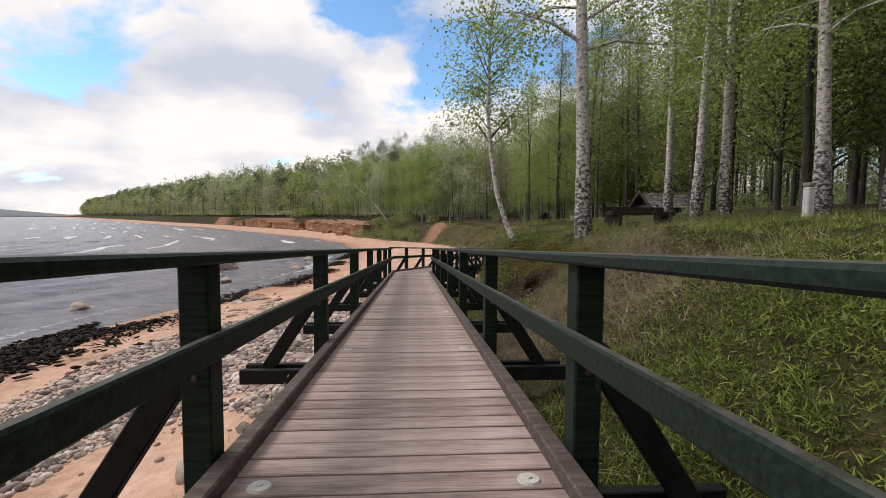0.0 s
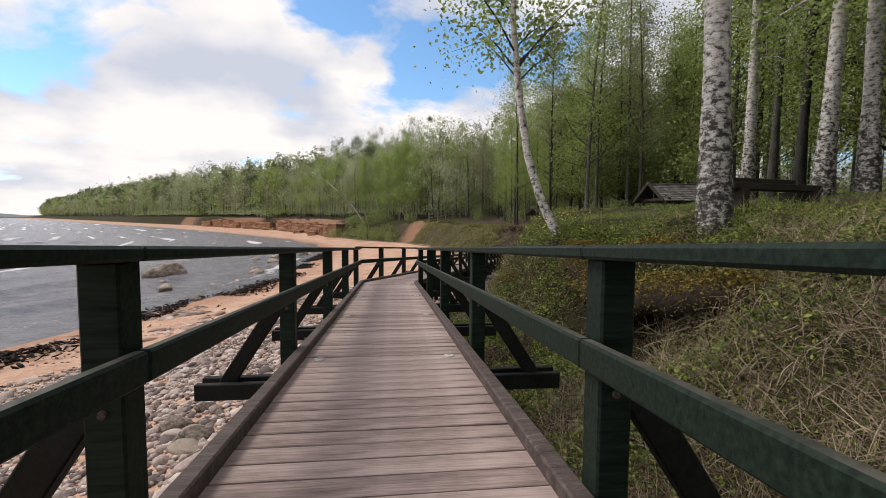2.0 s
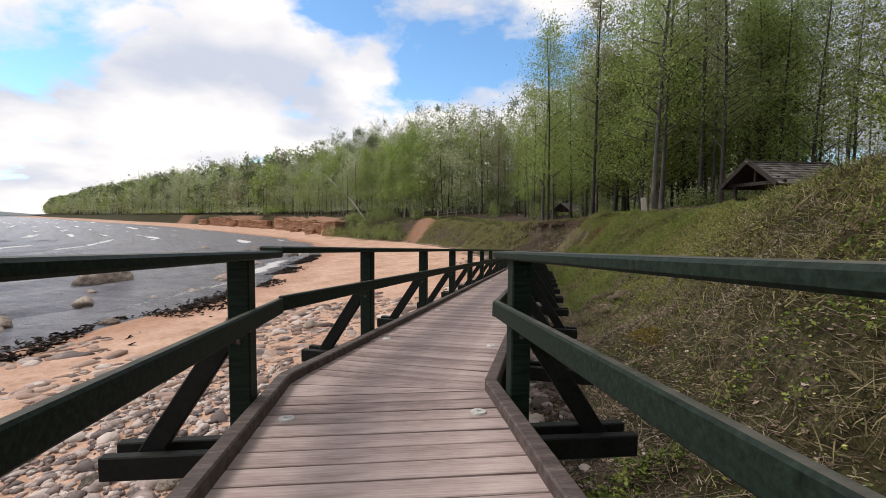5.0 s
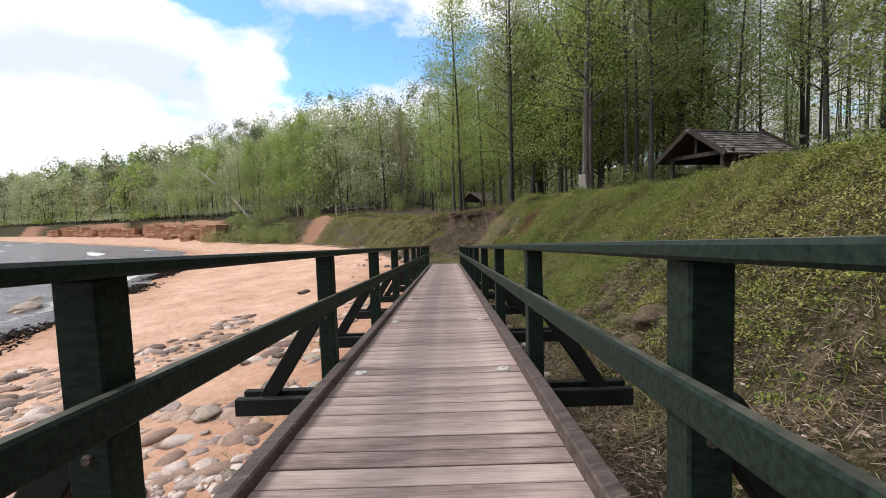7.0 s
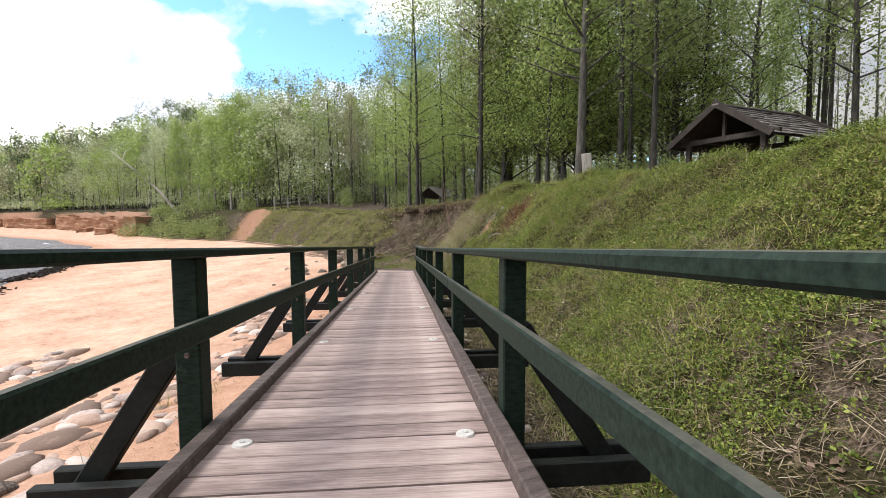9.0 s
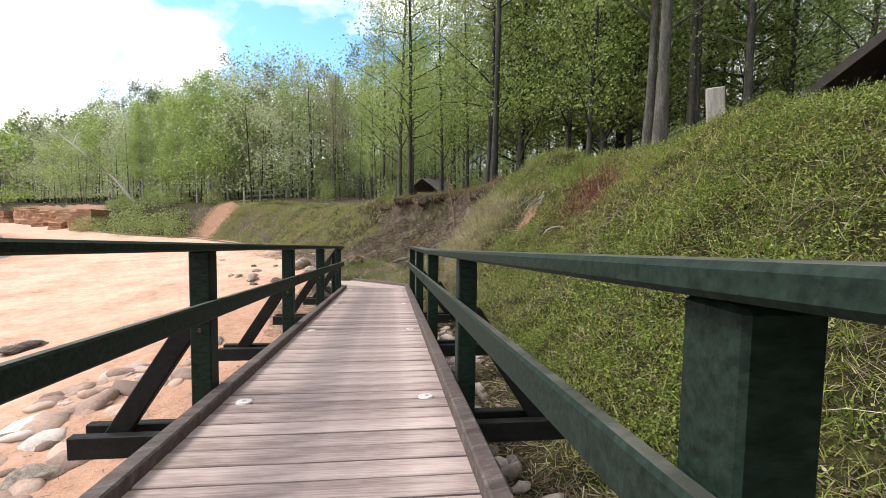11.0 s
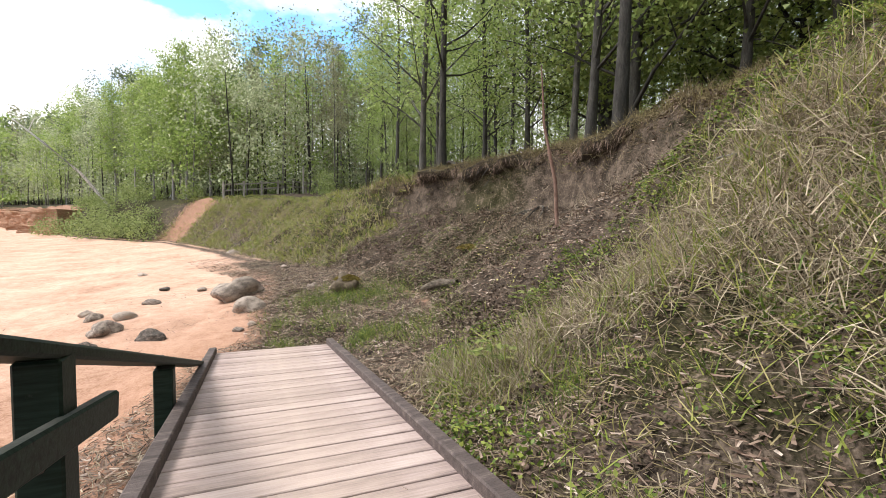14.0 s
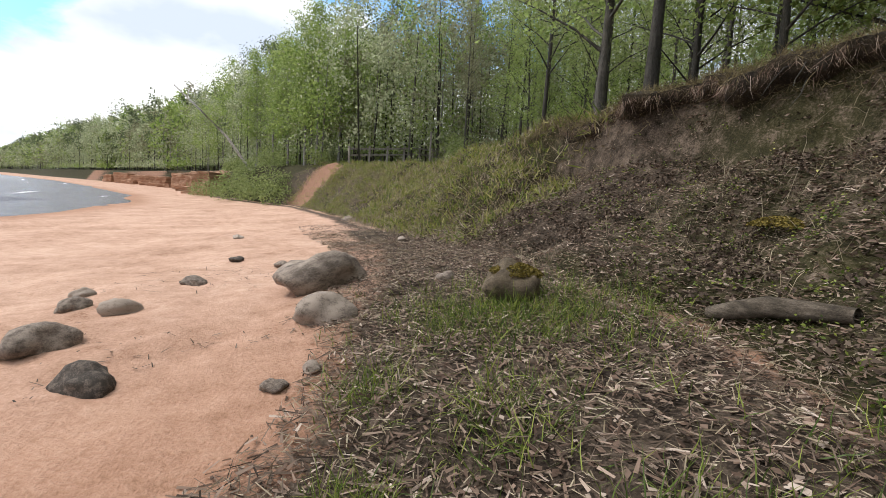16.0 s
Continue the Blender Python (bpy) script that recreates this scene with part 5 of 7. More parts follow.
# moss, spread on to y 37 so its brighter colour imitates the lit crest
moss_at, moss_gen = spread_spots(34000, 0.0, 4.2, 14, 37, 37, lambda x, y, z, d, g: (g.random(len(x)) < smooth_step((y - 16.5) / 4)) & (d > 0.5 + 0.35 * np.clip((19 - y) / 5, 0, 1) + 0.5 * greenness(x * 1.5, y * 1.5)) & (d < 1.2))
tufts("mossy_turf", MAT["turf_moss"], moss_at[:11000], moss_gen, 7, 0.07, 0.008, 0.8, "short olive-green mossy turf on the upper bank, also brightening its lit crest", 0.5, 0.08)
tall_at, tall_gen = spread_spots(7500, -0.3, 3.0, 34.6, 39.2, 33, lambda x, y, z, d, g: (g.random(len(x)) < smooth_step((y - 34.2) / 2)) & (y < 39) & (d > -0.1) & (d < 0.66 - 0.55 * np.clip(y - 37.6, 0, 2)) & (greenness(x * 1.8, y * 1.8 + 40) > -0.02) & (np.hypot(x - SCAR_AT[0], y - SCAR_AT[1]) > 0.45))
tufts("tall_dry_grass", MAT["straw"], tall_at, tall_gen, 14, 0.25, 0.0055, 1.0, "long drooping bleached grass beside the ramp", 0.9, 0.12)
tufts("tall_green_grass", MAT["grass"], tall_at[::3], tall_gen, 9, 0.26, 0.008, 0.45, "fresh green grass among bleached stalks", 0.5, 0.14)
turf_at, turf_gen = spread_spots(26000, -0.6, 3.4, -2, 7.5, 61, lambda x, y, z, d, g: (d > -0.2) & (d < 1.15) & (g.random(len(x)) < np.where(d > 0.85, 1, 1 - 0.85 * smooth_step((y - 1.8) / 2.5))) & (greenness(x * 2.2, y * 2.2) > -0.12))
tufts("short_turf", MAT["herb"], turf_at[:9500], turf_gen, 8, 0.055, 0.010, 0.8, "short dark green mossy turf on the bank", 0.5, 0.06)
tufts("olive_turf", MAT["turf_moss"], turf_at[9500:13500], turf_gen, 7, 0.05, 0.009, 0.8, "olive moss between the short turf", 0.5, 0.06)


def herb_clumps(name, mat, count, x0, x1, y0, y1, seed, keep, leaves, reach, leaf, label):
    """Leafy cushions with gaps of shade between them."""
    at, gen = spread_spots(count, x0, x1, y0, y1, seed, keep)
    n = len(at) * leaves
    r, a = np.sqrt(gen.random(n)), gen.uniform(0, 6.28, n)
    wide = np.repeat(gen.uniform(0.5, 1.4, len(at)), leaves) * reach
    off = np.stack([r * wide * np.cos(a), r * wide * np.sin(a), wide * 0.9 * (1 - r * r) + gen.uniform(0, 0.03, n)], -1)
    tagged(part_of_mesh(name, leaf_mesh(name, np.repeat(at, leaves, 0) + off, leaf, seed, 0.8), mat), label, "herbs", kind="stuff")


herb_clumps("leafy_herbs", MAT["herb"], 10000, 0.1, 4.2, 23, 36.5, 62, lambda x, y, z, d, g: (d > 0.05) & (d < 1.05) & (greenness(x * 1.6 + 5, y * 1.6) > 0.03) & (np.hypot(x - 10.8, y - 32.75) > 0.55) & (np.hypot((x - SCAR_AT[0]) / 1.3, y - SCAR_AT[1]) > 0.5) & (np.hypot(x - 10.4, y - 33.0) > 0.3), 28, 0.13, 0.023, "dark green leafy herbs in cushions on the bank")
herb_clumps("bright_herbs", MAT["bright_herb"], 4200, 0.1, 4.2, 24, 36.5, 63, lambda x, y, z, d, g: (d > 0.05) & (d < 1.05) & (greenness(x * 1.6 + 5, y * 1.6) > 0.10) & (np.hypot(x - 10.8, y - 32.75) > 0.55) & (np.hypot((x - SCAR_AT[0]) / 1.3, y - SCAR_AT[1]) > 0.5) & (np.hypot(x - 10.4, y - 33.0) > 0.3), 18, 0.10, 0.020, "fresh yellow-green herb leaves on the bank")
herb_clumps("bramble_leaves", MAT["herb"], 7000, -0.9, 3.0, 6.5, 15, 64, lambda x, y, z, d, g: (d > -0.7) & (d < 0.9) & (np.hypot(x - 2.15, y - 9.0) > 0.45) & (greenness(x * 2 + 5, y * 2) > -0.05) & (np.hypot((x - 2.1) / 0.45, (y - 8.9) / 0.9) > 1), 16, 0.12, 0.036, "dark bramble leaves tangled below the bank edge")
herb_clumps("bramble_tips", MAT["bright_herb"], 1500, -0.7, 3.0, 6.5, 15, 65, lambda x, y, z, d, g: (d > -0.5) & (d < 1.0) & (greenness(x * 2 + 5, y * 2) > 0.05) & (np.hypot((x - 2.1) / 0.45, (y - 8.9) / 0.9) > 1), 9, 0.09, 0.033, "yellow-green leaf tips among the brambles")
herb_clumps("bank_moss_cushions", MAT["turf_moss"], 6500, 0.0, 4.4, 14, 24, 66, lambda x, y, z, d, g: (d > 0.3 + 0.5 * np.clip((20 - y) / 5, 0, 1)) & (d < 1.1) & (greenness(x * 1.7, y * 1.7) > 0.02), 18, 0.12, 0.03, "cushions of olive moss and trailing herbs on the bank")
herb_clumps("trailing_herbs", MAT["herb"], 3500, 0.0, 4.4, 14, 24, 67, lambda x, y, z, d, g: (d > 0.2 + 0.5 * np.clip((20 - y) / 5, 0, 1)) & (d < 1.1) & (greenness(x * 1.7 + 3, y * 1.7) > 0.1), 14, 0.10, 0.035, "dark trailing herbs on the bank")
herb_clumps("ramp_herbs", MAT["herb"], 2600, -0.3, 3.6, 35.6, 39.4, 69, lambda x, y, z, d, g: (d > -0.1) & (d < 1.05) & (greenness(x * 1.8 + 2, y * 1.8) > 0.02), 14, 0.11, 0.032, "dark herbs among the bleached grass beside the ramp")
tufts("matted_straw", MAT["straw"], tall_at[::2] - np.array([0, 0, 0.03]), tall_gen, 16, 0.22, 0.006, 1.2, "flattened mats of old straw beside the ramp", 0.9, 0.16)
crest_at, crest_gen = spread_spots(7000, 0.3, 4.6, 12.5, 20.5, 70, lambda x, y, z, d, g: (d > 0.25) & (d < 1.25) & (g.random(len(x)) < 1 - smooth_step((y - 16.5) / 4)) & (greenness(x * 2, y * 2) > -0.1))
tufts("brown_grass", MAT["old_grass"], crest_at[:3500], crest_gen, 9, 0.15, 0.008, 1.0, "dead brown grass on the bank", 0.8, 0.09)
floor_at, floor_gen = spread_spots(4200, -0.6, 2.4, 6, 12.5, 72, lambda x, y, z, d, g: (d > -0.4) & (d < 0.8))
tufts("rotted_stalks", MAT["dark_litter"], floor_at, floor_gen, 8, 0.13, 0.008, 1.3, "dark rotted stalks in the hollow below the bank edge", 0.8, 0.12)
herb_clumps("slump_leaves", MAT["dark_litter"], 6500, -0.6, 4.4, 37.5, 50, 73, lambda x, y, z, d, g: (d > 0.02) & (d < 0.93) & (greenness(x * 2.5, y * 2.5) > -0.1), 11, 0.10, 0.042, "curled brown dead leaves on the slumped face")
herb_clumps("slump_herbs", MAT["herb"], 1600, 0.0, 4.2, 39, 52, 68, lambda x, y, z, d, g: (d > 0.0) & (d < 0.95) & (greenness(x * 1.5, y * 1.5 + 3) > 0.12), 14, 0.10, 0.026, "patches of olive herbs on the slumped face")
lawn_at, lawn_gen = spread_spots(13000, 2.2, 9.0, 1, 15, 74, lambda x, y, z, d, g: (d > 1.02) & (greenness(x, y) > -0.35))
tufts("lawn", MAT["lawn"], lawn_at[:10500], lawn_gen, 7, 0.065, 0.012, 0.6, "short fresh green grass under the birches", 0.5, 0.09)
patch = np.random.default_rng(44)
px = np.concatenate([patch.normal(c[0], c[2], c[3]) for c in ((10.0, 43.2, 0.55, 620), (8.75, 42.15, 0.12, 40), (9.3, 41.6, 0.2, 60), (10.2, 40.4, 0.4, 160), (9.9, 37.6, 0.3, 90), (4.4, 20.4, 0.12, 16), (3.2, 18.0, 0.15, 20), (9.65, 40.68, 0.16, 110), (8.76, 40.88, 0.06, 30), (8.72, 41.3, 0.07, 34))])
py = np.concatenate([patch.normal(c[1], c[2], c[3]) for c in ((10.0, 43.2, 0.55, 620), (8.75, 42.15, 0.12, 40), (9.3, 41.6, 0.2, 60), (10.2, 40.4, 0.4, 160), (9.9, 37.6, 0.3, 90), (4.4, 20.4, 0.12, 16), (3.2, 18.0, 0.15, 20), (9.65, 40.68, 0.16, 110), (8.76, 40.88, 0.06, 30), (8.72, 41.3, 0.07, 34))])
ok = ~near_deck(px, py)
tufts("green_tufts", MAT["herb"], np.stack([px, py, land(px, py)[0]], -1)[ok], patch, 8, 0.17, 0.006, 0.5, "fresh green grass clumps at the foot of the bank", 0.5, 0.07)
lx = patch.uniform(-2.5, 1.8, 90)
ly = patch.uniform(3, 30, 90)
lx = lx + np.interp(ly, [0, 15, 30], [-0.5, -0.6, 4.5])
ok = ~near_deck(lx, ly, 0.8)
tufts("beach_grass", MAT["grass"], np.stack([lx, ly, land(lx, ly)[0]], -1)[ok], patch, 22, 0.24, 0.006, 0.4, "wispy grass clumps growing among the cobbles", 0.5, 0.10)
edge_at, edge_gen = spread_spots(16000, 1.0, 4.6, 38, 50, 35, lambda x, y, z, d, g: (d > 0.90) & (d < 1.1))
edge_at[:, 2] += 0.02
tufts("turf_edge", MAT["old_grass"], edge_at, edge_gen, 8, 0.16, 0.006, 0.9, "dry turf overhanging the slumped face", 0.9, 0.1)
n = len(spots) * 10
at = np.repeat(spots, 10, 0) + np.concatenate([gen.normal(0, 0.09, (n, 2)), np.repeat(gen.uniform(0.02, 0.12, len(spots)), 10)[:, None] + gen.uniform(-0.015, 0.03, (n, 1))], 1)
tagged(part_of_mesh("herbs", leaf_mesh("herbs", at, 0.025, 5, 0.8), MAT["herb"]), "low leafy green herbs covering the bank", "herbs", kind="stuff")
spots, gen = spread_spots(90000, -2.2, 5.5, 8, 56, 4, lambda x, y, z, d, g: (d > np.where(y > 36, -0.84, -0.95)) & (d < 1.02) & (np.where(cut_zone(y), 0.8, 0.25) + np.where(NEAR_SCREE(y, d), 0.4, 0) + np.where((d < 0.12) & (y > 36), 0.5, 0) > g.random(len(x))))
spots[:, 2] += gen.uniform(0.0, 0.02, len(spots))
tagged(part_of_mesh("leaf_litter", leaf_mesh("leaf_litter", spots, 0.05, 6, 0.3), MAT["litter"]), "brown dead leaves lying on the bank", "leaf litter", kind="stuff")


def strands(name, mat, count, seed, keep, long_, label, wide=0.005, reach=(4, 52)):
    """Fine loose stalks strewn on the ground."""
    spots, gen = spread_spots(count, -3.0, 5.0, *reach, seed, keep)
    n = len(spots)
    tv = [(-0.5, -0.5, 0), (0.5, -0.3, 0.05), (0.5, 0.3, 0.05), (-0.5, 0.5, 0)]
    tf = [(0, 1, 2, 3)]
    length = gen.uniform(*long_, n)
    rot = rot_of(gen.uniform(0, 6.28, n), gen.normal(0, 0.45, n), gen.normal(0, 0.28, n))
    spots[:, 2] += gen.uniform(0.005, 0.04, n)
    tagged(part_of_mesh(name, scattered(name, tv, tf, spots, rot, np.stack([length, gen.uniform(0.6, 1.6, n) * wide, length], -1)), mat), label, name.replace("_", " "), kind="stuff")


strands("straw_litter", MAT["straw"], 230000, 9, lambda x, y, z, d, g: (d > np.where(y > 36, -0.84, -0.95)) & (d < 0.98) & (np.where(cut_zone(y) & (d > 0.15), 0.3, np.where(cut_zone(y) | NEAR_SCREE(y, d), 0.75, 0.28)) + np.where((d < 0.15) & (y > 35), 0.5, 0) > g.random(len(x))), (0.02, 0.10), "pale dry stalks and reed bits strewn over the slope")
strands("reed_chips", MAT["litter"], 210000, 11, lambda x, y, z, d, g: (y > 35) & (y < 50) & (d > -0.84 + 0.2 * vnoise(x * 2, y * 2, 77)) & (d < np.where(cut_zone(y), 0.93, 0.4)) & (g.random(len(x)) < 0.95), (0.02, 0.09), "brown and mauve reed chips washed up below the bank", 0.011)
strands("dark_twigs", MAT["dark_litter"], 160000, 10, lambda x, y, z, d, g: (d > np.where(y > 36, -0.84, -0.9)) & (d < 0.98) & (np.where(cut_zone(y) | NEAR_SCREE(y, d) | (y < 14), 0.75, 0.2) + np.where((d < 0.15) & (y > 36), 0.45, 0) > g.random(len(x))), (0.03, 0.17), "brown twigs and stalks tangled on the slope", 0.006)


strands("bank_thatch", MAT["old_grass"], 90000, 12, lambda x, y, z, d, g: (d > -0.25) & (d < 1.15) & (np.hypot((x - SCAR_AT[0]) / 1.3, y - SCAR_AT[1]) > 0.4), (0.04, 0.16), "thatch of dead grass between the herbs on the bank", 0.006, (20, 38.5))
strands("bank_stalks", MAT["straw"], 26000, 13, lambda x, y, z, d, g: (d > -0.25) & (d < 1.1) & (greenness(x * 2 + 9, y * 2) > 0.0), (0.05, 0.2), "bleached stalks lying among the herbs", 0.005, (22, 38.5))
strands("bank_roots", MAT["dark_litter"], 40000, 14, lambda x, y, z, d, g: (d > -0.2) & (d < 1.0), (0.04, 0.2), "dark twigs and roots among the herbs", 0.007, (8, 38.5))


# reddish dead bracken, a heap of pale stalks and a scatter of them in the hollow
heap = np.random.default_rng(45)
bx, by = heap.normal(10.8, 0.24, 220), heap.normal(32.75, 0.28, 220)
tufts("dead_bracken", MAT["bracken"], np.stack([bx, by, land(bx, by)[0]], -1), heap, 12, 0.22, 0.009, 1.1, "flattened reddish-brown dead bracken on the bank", 0.9, 0.12)
bx, by = np.concatenate([heap.normal(1.9, 0.2, 150), heap.normal(2.05, 0.3, 60)]), np.concatenate([heap.normal(7.9, 0.45, 150), heap.normal(9.4, 1.6, 60)])
ok = ~near_deck(bx, by, 0.8)
tufts("straw_heap", MAT["straw"], np.stack([bx, by, land(bx, by)[0]], -1)[ok], heap, 12, 0.42, 0.004, 1.2, "heap of long bleached stalks in the hollow", 0.7, 0.12)


def build_turf_lip():
    """Turf that juts out over the slumped face, with a ragged dark edge."""
    ys = np.arange(38.2, 49.4, 0.07)
    xs = np.array([next(x for x in np.arange(line_at(FOOT, y, 1), 18, 0.03) if land(x, y)[1] >= 1.0) for y in ys])
    z = land(xs + 0.15, ys)[0]
    jut = (0.46 + 0.5 * vnoise(ys * 1.3, ys * 0, 81) + 0.25 * vnoise(ys * 5, ys * 0, 82)) * np.sin(np.clip((ys - 38.2) / 11.2, 0, 1) * math.pi) ** 0.4
    sag = 0.05 + 0.12 * (vnoise(ys * 2.2, ys * 0, 83) + 0.5)
    thick = 0.13 + 0.10 * (vnoise(ys * 3.1, ys * 0, 84) + 0.5)
    rings = [(xs + 0.5, z + 0.0 - 0.02), (xs, z + 0.02), (xs - jut * 0.6, z - sag * 0.3), (xs - jut, z - sag), (xs - jut * 0.9, z - sag - thick), (xs - jut * 0.4, z - sag - thick * 1.3), (xs + 0.15, z - 0.5)]
    v = np.concatenate([np.stack([a, ys, b], -1) for a, b in rings])
    n, f = len(ys), []
    for r in range(len(rings) - 1):
        for i in range(n - 1):
            f.append((r * n + i, r * n + i + 1, (r + 1) * n + i + 1, (r + 1) * n + i))
    tagged(part_of_mesh("turf_lip", mesh_of("turf_lip", v, f), MAT["turf"], smooth=True), "dark peaty turf edge overhanging the slumped face", "turf", kind="structure")
    gen = np.random.default_rng(46)
    k = gen.integers(0, n, 4200)
    u = gen.uniform(-0.3, 1.0, 4200)
    at = np.stack([xs[k] - jut[k] * u, ys[k] + gen.uniform(-0.04, 0.04, 4200), z[k] - sag[k] * np.clip(u, 0, 1) + 0.01], -1)
    tufts("lip_grass", MAT["old_grass"], at[:2600], gen, 7, 0.15, 0.006, 0.9, "grass drooping over the turf edge", 0.9, 0.03)
    tufts("hanging_roots", MAT["litter"], at[u > 0.75] - np.array([0, 0, 0.03]), gen, 5, -0.24, 0.006, 0.35, "fine brown roots hanging beneath the turf edge", 0.4, 0.03)


build_turf_lip()


def build_moss_lip():
    """Mossy turf drooping over the washed-out hollow beside the first run."""
    ys = np.arange(7.2, 10.4, 0.06)
    n = len(ys)
    arch = np.sin((ys - 7.2) / 3.2 * math.pi)
    xs = 2.42 + 0.12 * vnoise(ys * 1.7, ys * 0, 85)
    z = land(xs + 0.25, ys)[0]
    jut = (0.12 + 0.34 * arch) * (0.85 + 0.5 * vnoise(ys * 2.4, ys * 0, 86))
    sag = 0.10 + 0.16 * (vnoise(ys * 2.0, ys * 0, 87) + 0.5)
    thick = 0.09 + 0.10 * (vnoise(ys * 3.3, ys * 0, 88) + 0.5)
    rings = [(xs + 0.45, z - 0.06), (xs + 0.1, z + 0.03), (xs - jut * 0.55, z - sag * 0.25), (xs - jut, z - sag), (xs - jut * 0.92, z - sag - thick), (xs - jut * 0.35, z - sag * 0.6 - thick), (xs + 0.3, z - 0.4)]
    v = np.concatenate([np.stack([a, ys, b], -1) for a, b in rings])
    f = [(r * n + i, r * n + i + 1, (r + 1) * n + i + 1, (r + 1) * n + i) for r in range(len(rings) - 1) for i in range(n - 1)]
    tagged(part_of_mesh("mossy_overhang", mesh_of("mossy_overhang", v, f), MAT["turf"], smooth=True), "mossy turf overhanging a dark hollow in the bank", "turf", kind="structure")
    gen = np.random.default_rng(47)
    m = 15000
    k, u = gen.integers(0, n, m), gen.uniform(-0.4, 1.0, m)
    x = xs[k] + np.where(u < 0, -u * 0.9, -jut[k] * u)
    top = np.where(u < 0, z[k] + 0.03 + (land(x, ys[k])[0] - z[k]) * np.clip(-u * 3, 0, 1), z[k] + 0.02 - sag[k] * u ** 1.6)
    at = np.stack([x + gen.normal(0, 0.02, m), ys[k] + gen.uniform(-0.03, 0.03, m), top + gen.uniform(-0.04, 0.03, m) - (u > 0.9) * gen.random(m) * thick[k]], -1)
    tagged(part_of_mesh("golden_moss", leaf_mesh("golden_moss", at, 0.026, 48, 1.2), MAT["moss"]), "golden-brown moss draped over the bank edge", "moss", kind="stuff")


build_moss_lip()


# ---- stones ----
def stone_shape(seed, rough=0.22, fine=2):
    bm = bmesh.new()
    bmesh.ops.create_icosphere(bm, subdivisions=fine, radius=0.5)
    off = Vector((seed * 3.7, seed * 1.3, seed * 2.1))
    for v in bm.verts:
        k = 1 + rough * (noise.noise(v.co * 2.0 + off) + 0.4 * noise.noise(v.co * 5.0 + off))
        v.co *= k
    me = bpy.data.meshes.new("stone")
    bm.to_mesh(me)
    bm.free()
    me.shade_smooth()
    return me


def shape_arrays(me):
    v = np.array([x.co for x in me.vertices])
    f = np.array([tuple(p.vertices) for p in me.polygons])
    return v, f


def build_cobbles():
    gen = np.random.default_rng(12)
    cob = thing("cobbles", (0, 0, 0), "grey and pinkish rounded beach cobbles beneath the boardwalk", "cobbles", kind="stuff")
    for k in range(6):
        fine = 2 if k < 3 else 1
        tv, tf = shape_arrays(stone_shape(k, 0.42, fine))
        n = 3400 if k < 3 else 8500
        y = gen.beta(1.3, 1.25, n) * 26 - 3
        x = line_at(FOOT, y, 1) - np.interp(y, [-4, 22, 30, 38], [0.9, 1.0, 0.6, 0.3]) - gen.random(n) ** 1.1 * np.interp(y, [0, 10, 17, 22, 26], [7.5, 10.0, 11.0, 9.0, 7.0]) + 0.6 * gen.random(n)
        z, d = land(x, y)
        keep = vnoise(x * 0.5, y * 0.5, 40) + 0.5 * vnoise(x * 1.5, y * 1.5, 43) > -0.42
        # a tongue of open sand beside the start of the walkway
        keep &= np.hypot((x + 3.8 + 0.5 * vnoise(x * 2, y * 2, 44)) / 1.9, (y - 3.6) / 3.8) > 1
        x, y, z = x[keep], y[keep], z[keep]
        n = len(x)
        s = np.clip(gen.lognormal(-2.42, 0.45, n), 0.055, 0.28) if k < 3 else np.clip(gen.lognormal(-2.6, 0.4, n), 0.035, 0.14)
        sc = np.stack([s * gen.uniform(0.9, 1.6, n), s, s * gen.uniform(0.45, 0.8, n)], -1)
        rot = rot_of(gen.uniform(0, 6.28, n), gen.normal(0, 0.2, n), gen.normal(0, 0.2, n))
        part_of_mesh("stones", scattered("stones", tv, tf, np.stack([x, y, z + s * 0.12], -1), rot, sc), MAT["stone"], cob, smooth=True)
        if k < 3:
            continue
        # grit and small pebbles over the open sand
        n = 2000
        y = gen.uniform(2, 40, n)
        x = line_at(FOOT, y, 1) - gen.random(n) * (line_at(FOOT, y, 1) - line_at(SHORE, y, 1)) * 0.9
        keep = (vnoise(x * 0.4, y * 0.25, 60) > -0.05) & ((y < 24) | (line_at(FOOT, y, 1) - x < 3.5))
        x, y = x[keep], y[keep]
        n = len(x)
        s = np.clip(gen.lognormal(-3.1, 0.5, n), 0.018, 0.12)
        part_of_mesh("pebbles", scattered("pebbles", tv, tf, np.stack([x, y, land(x, y)[0] + s * 0.15], -1), rot_of(gen.uniform(0, 6.28, n), gen.normal(0, 0.2, n), gen.normal(0, 0.2, n)), np.stack([s * 1.3, s, s * 0.6], -1)), MAT["pebble"], cob, smooth=True)


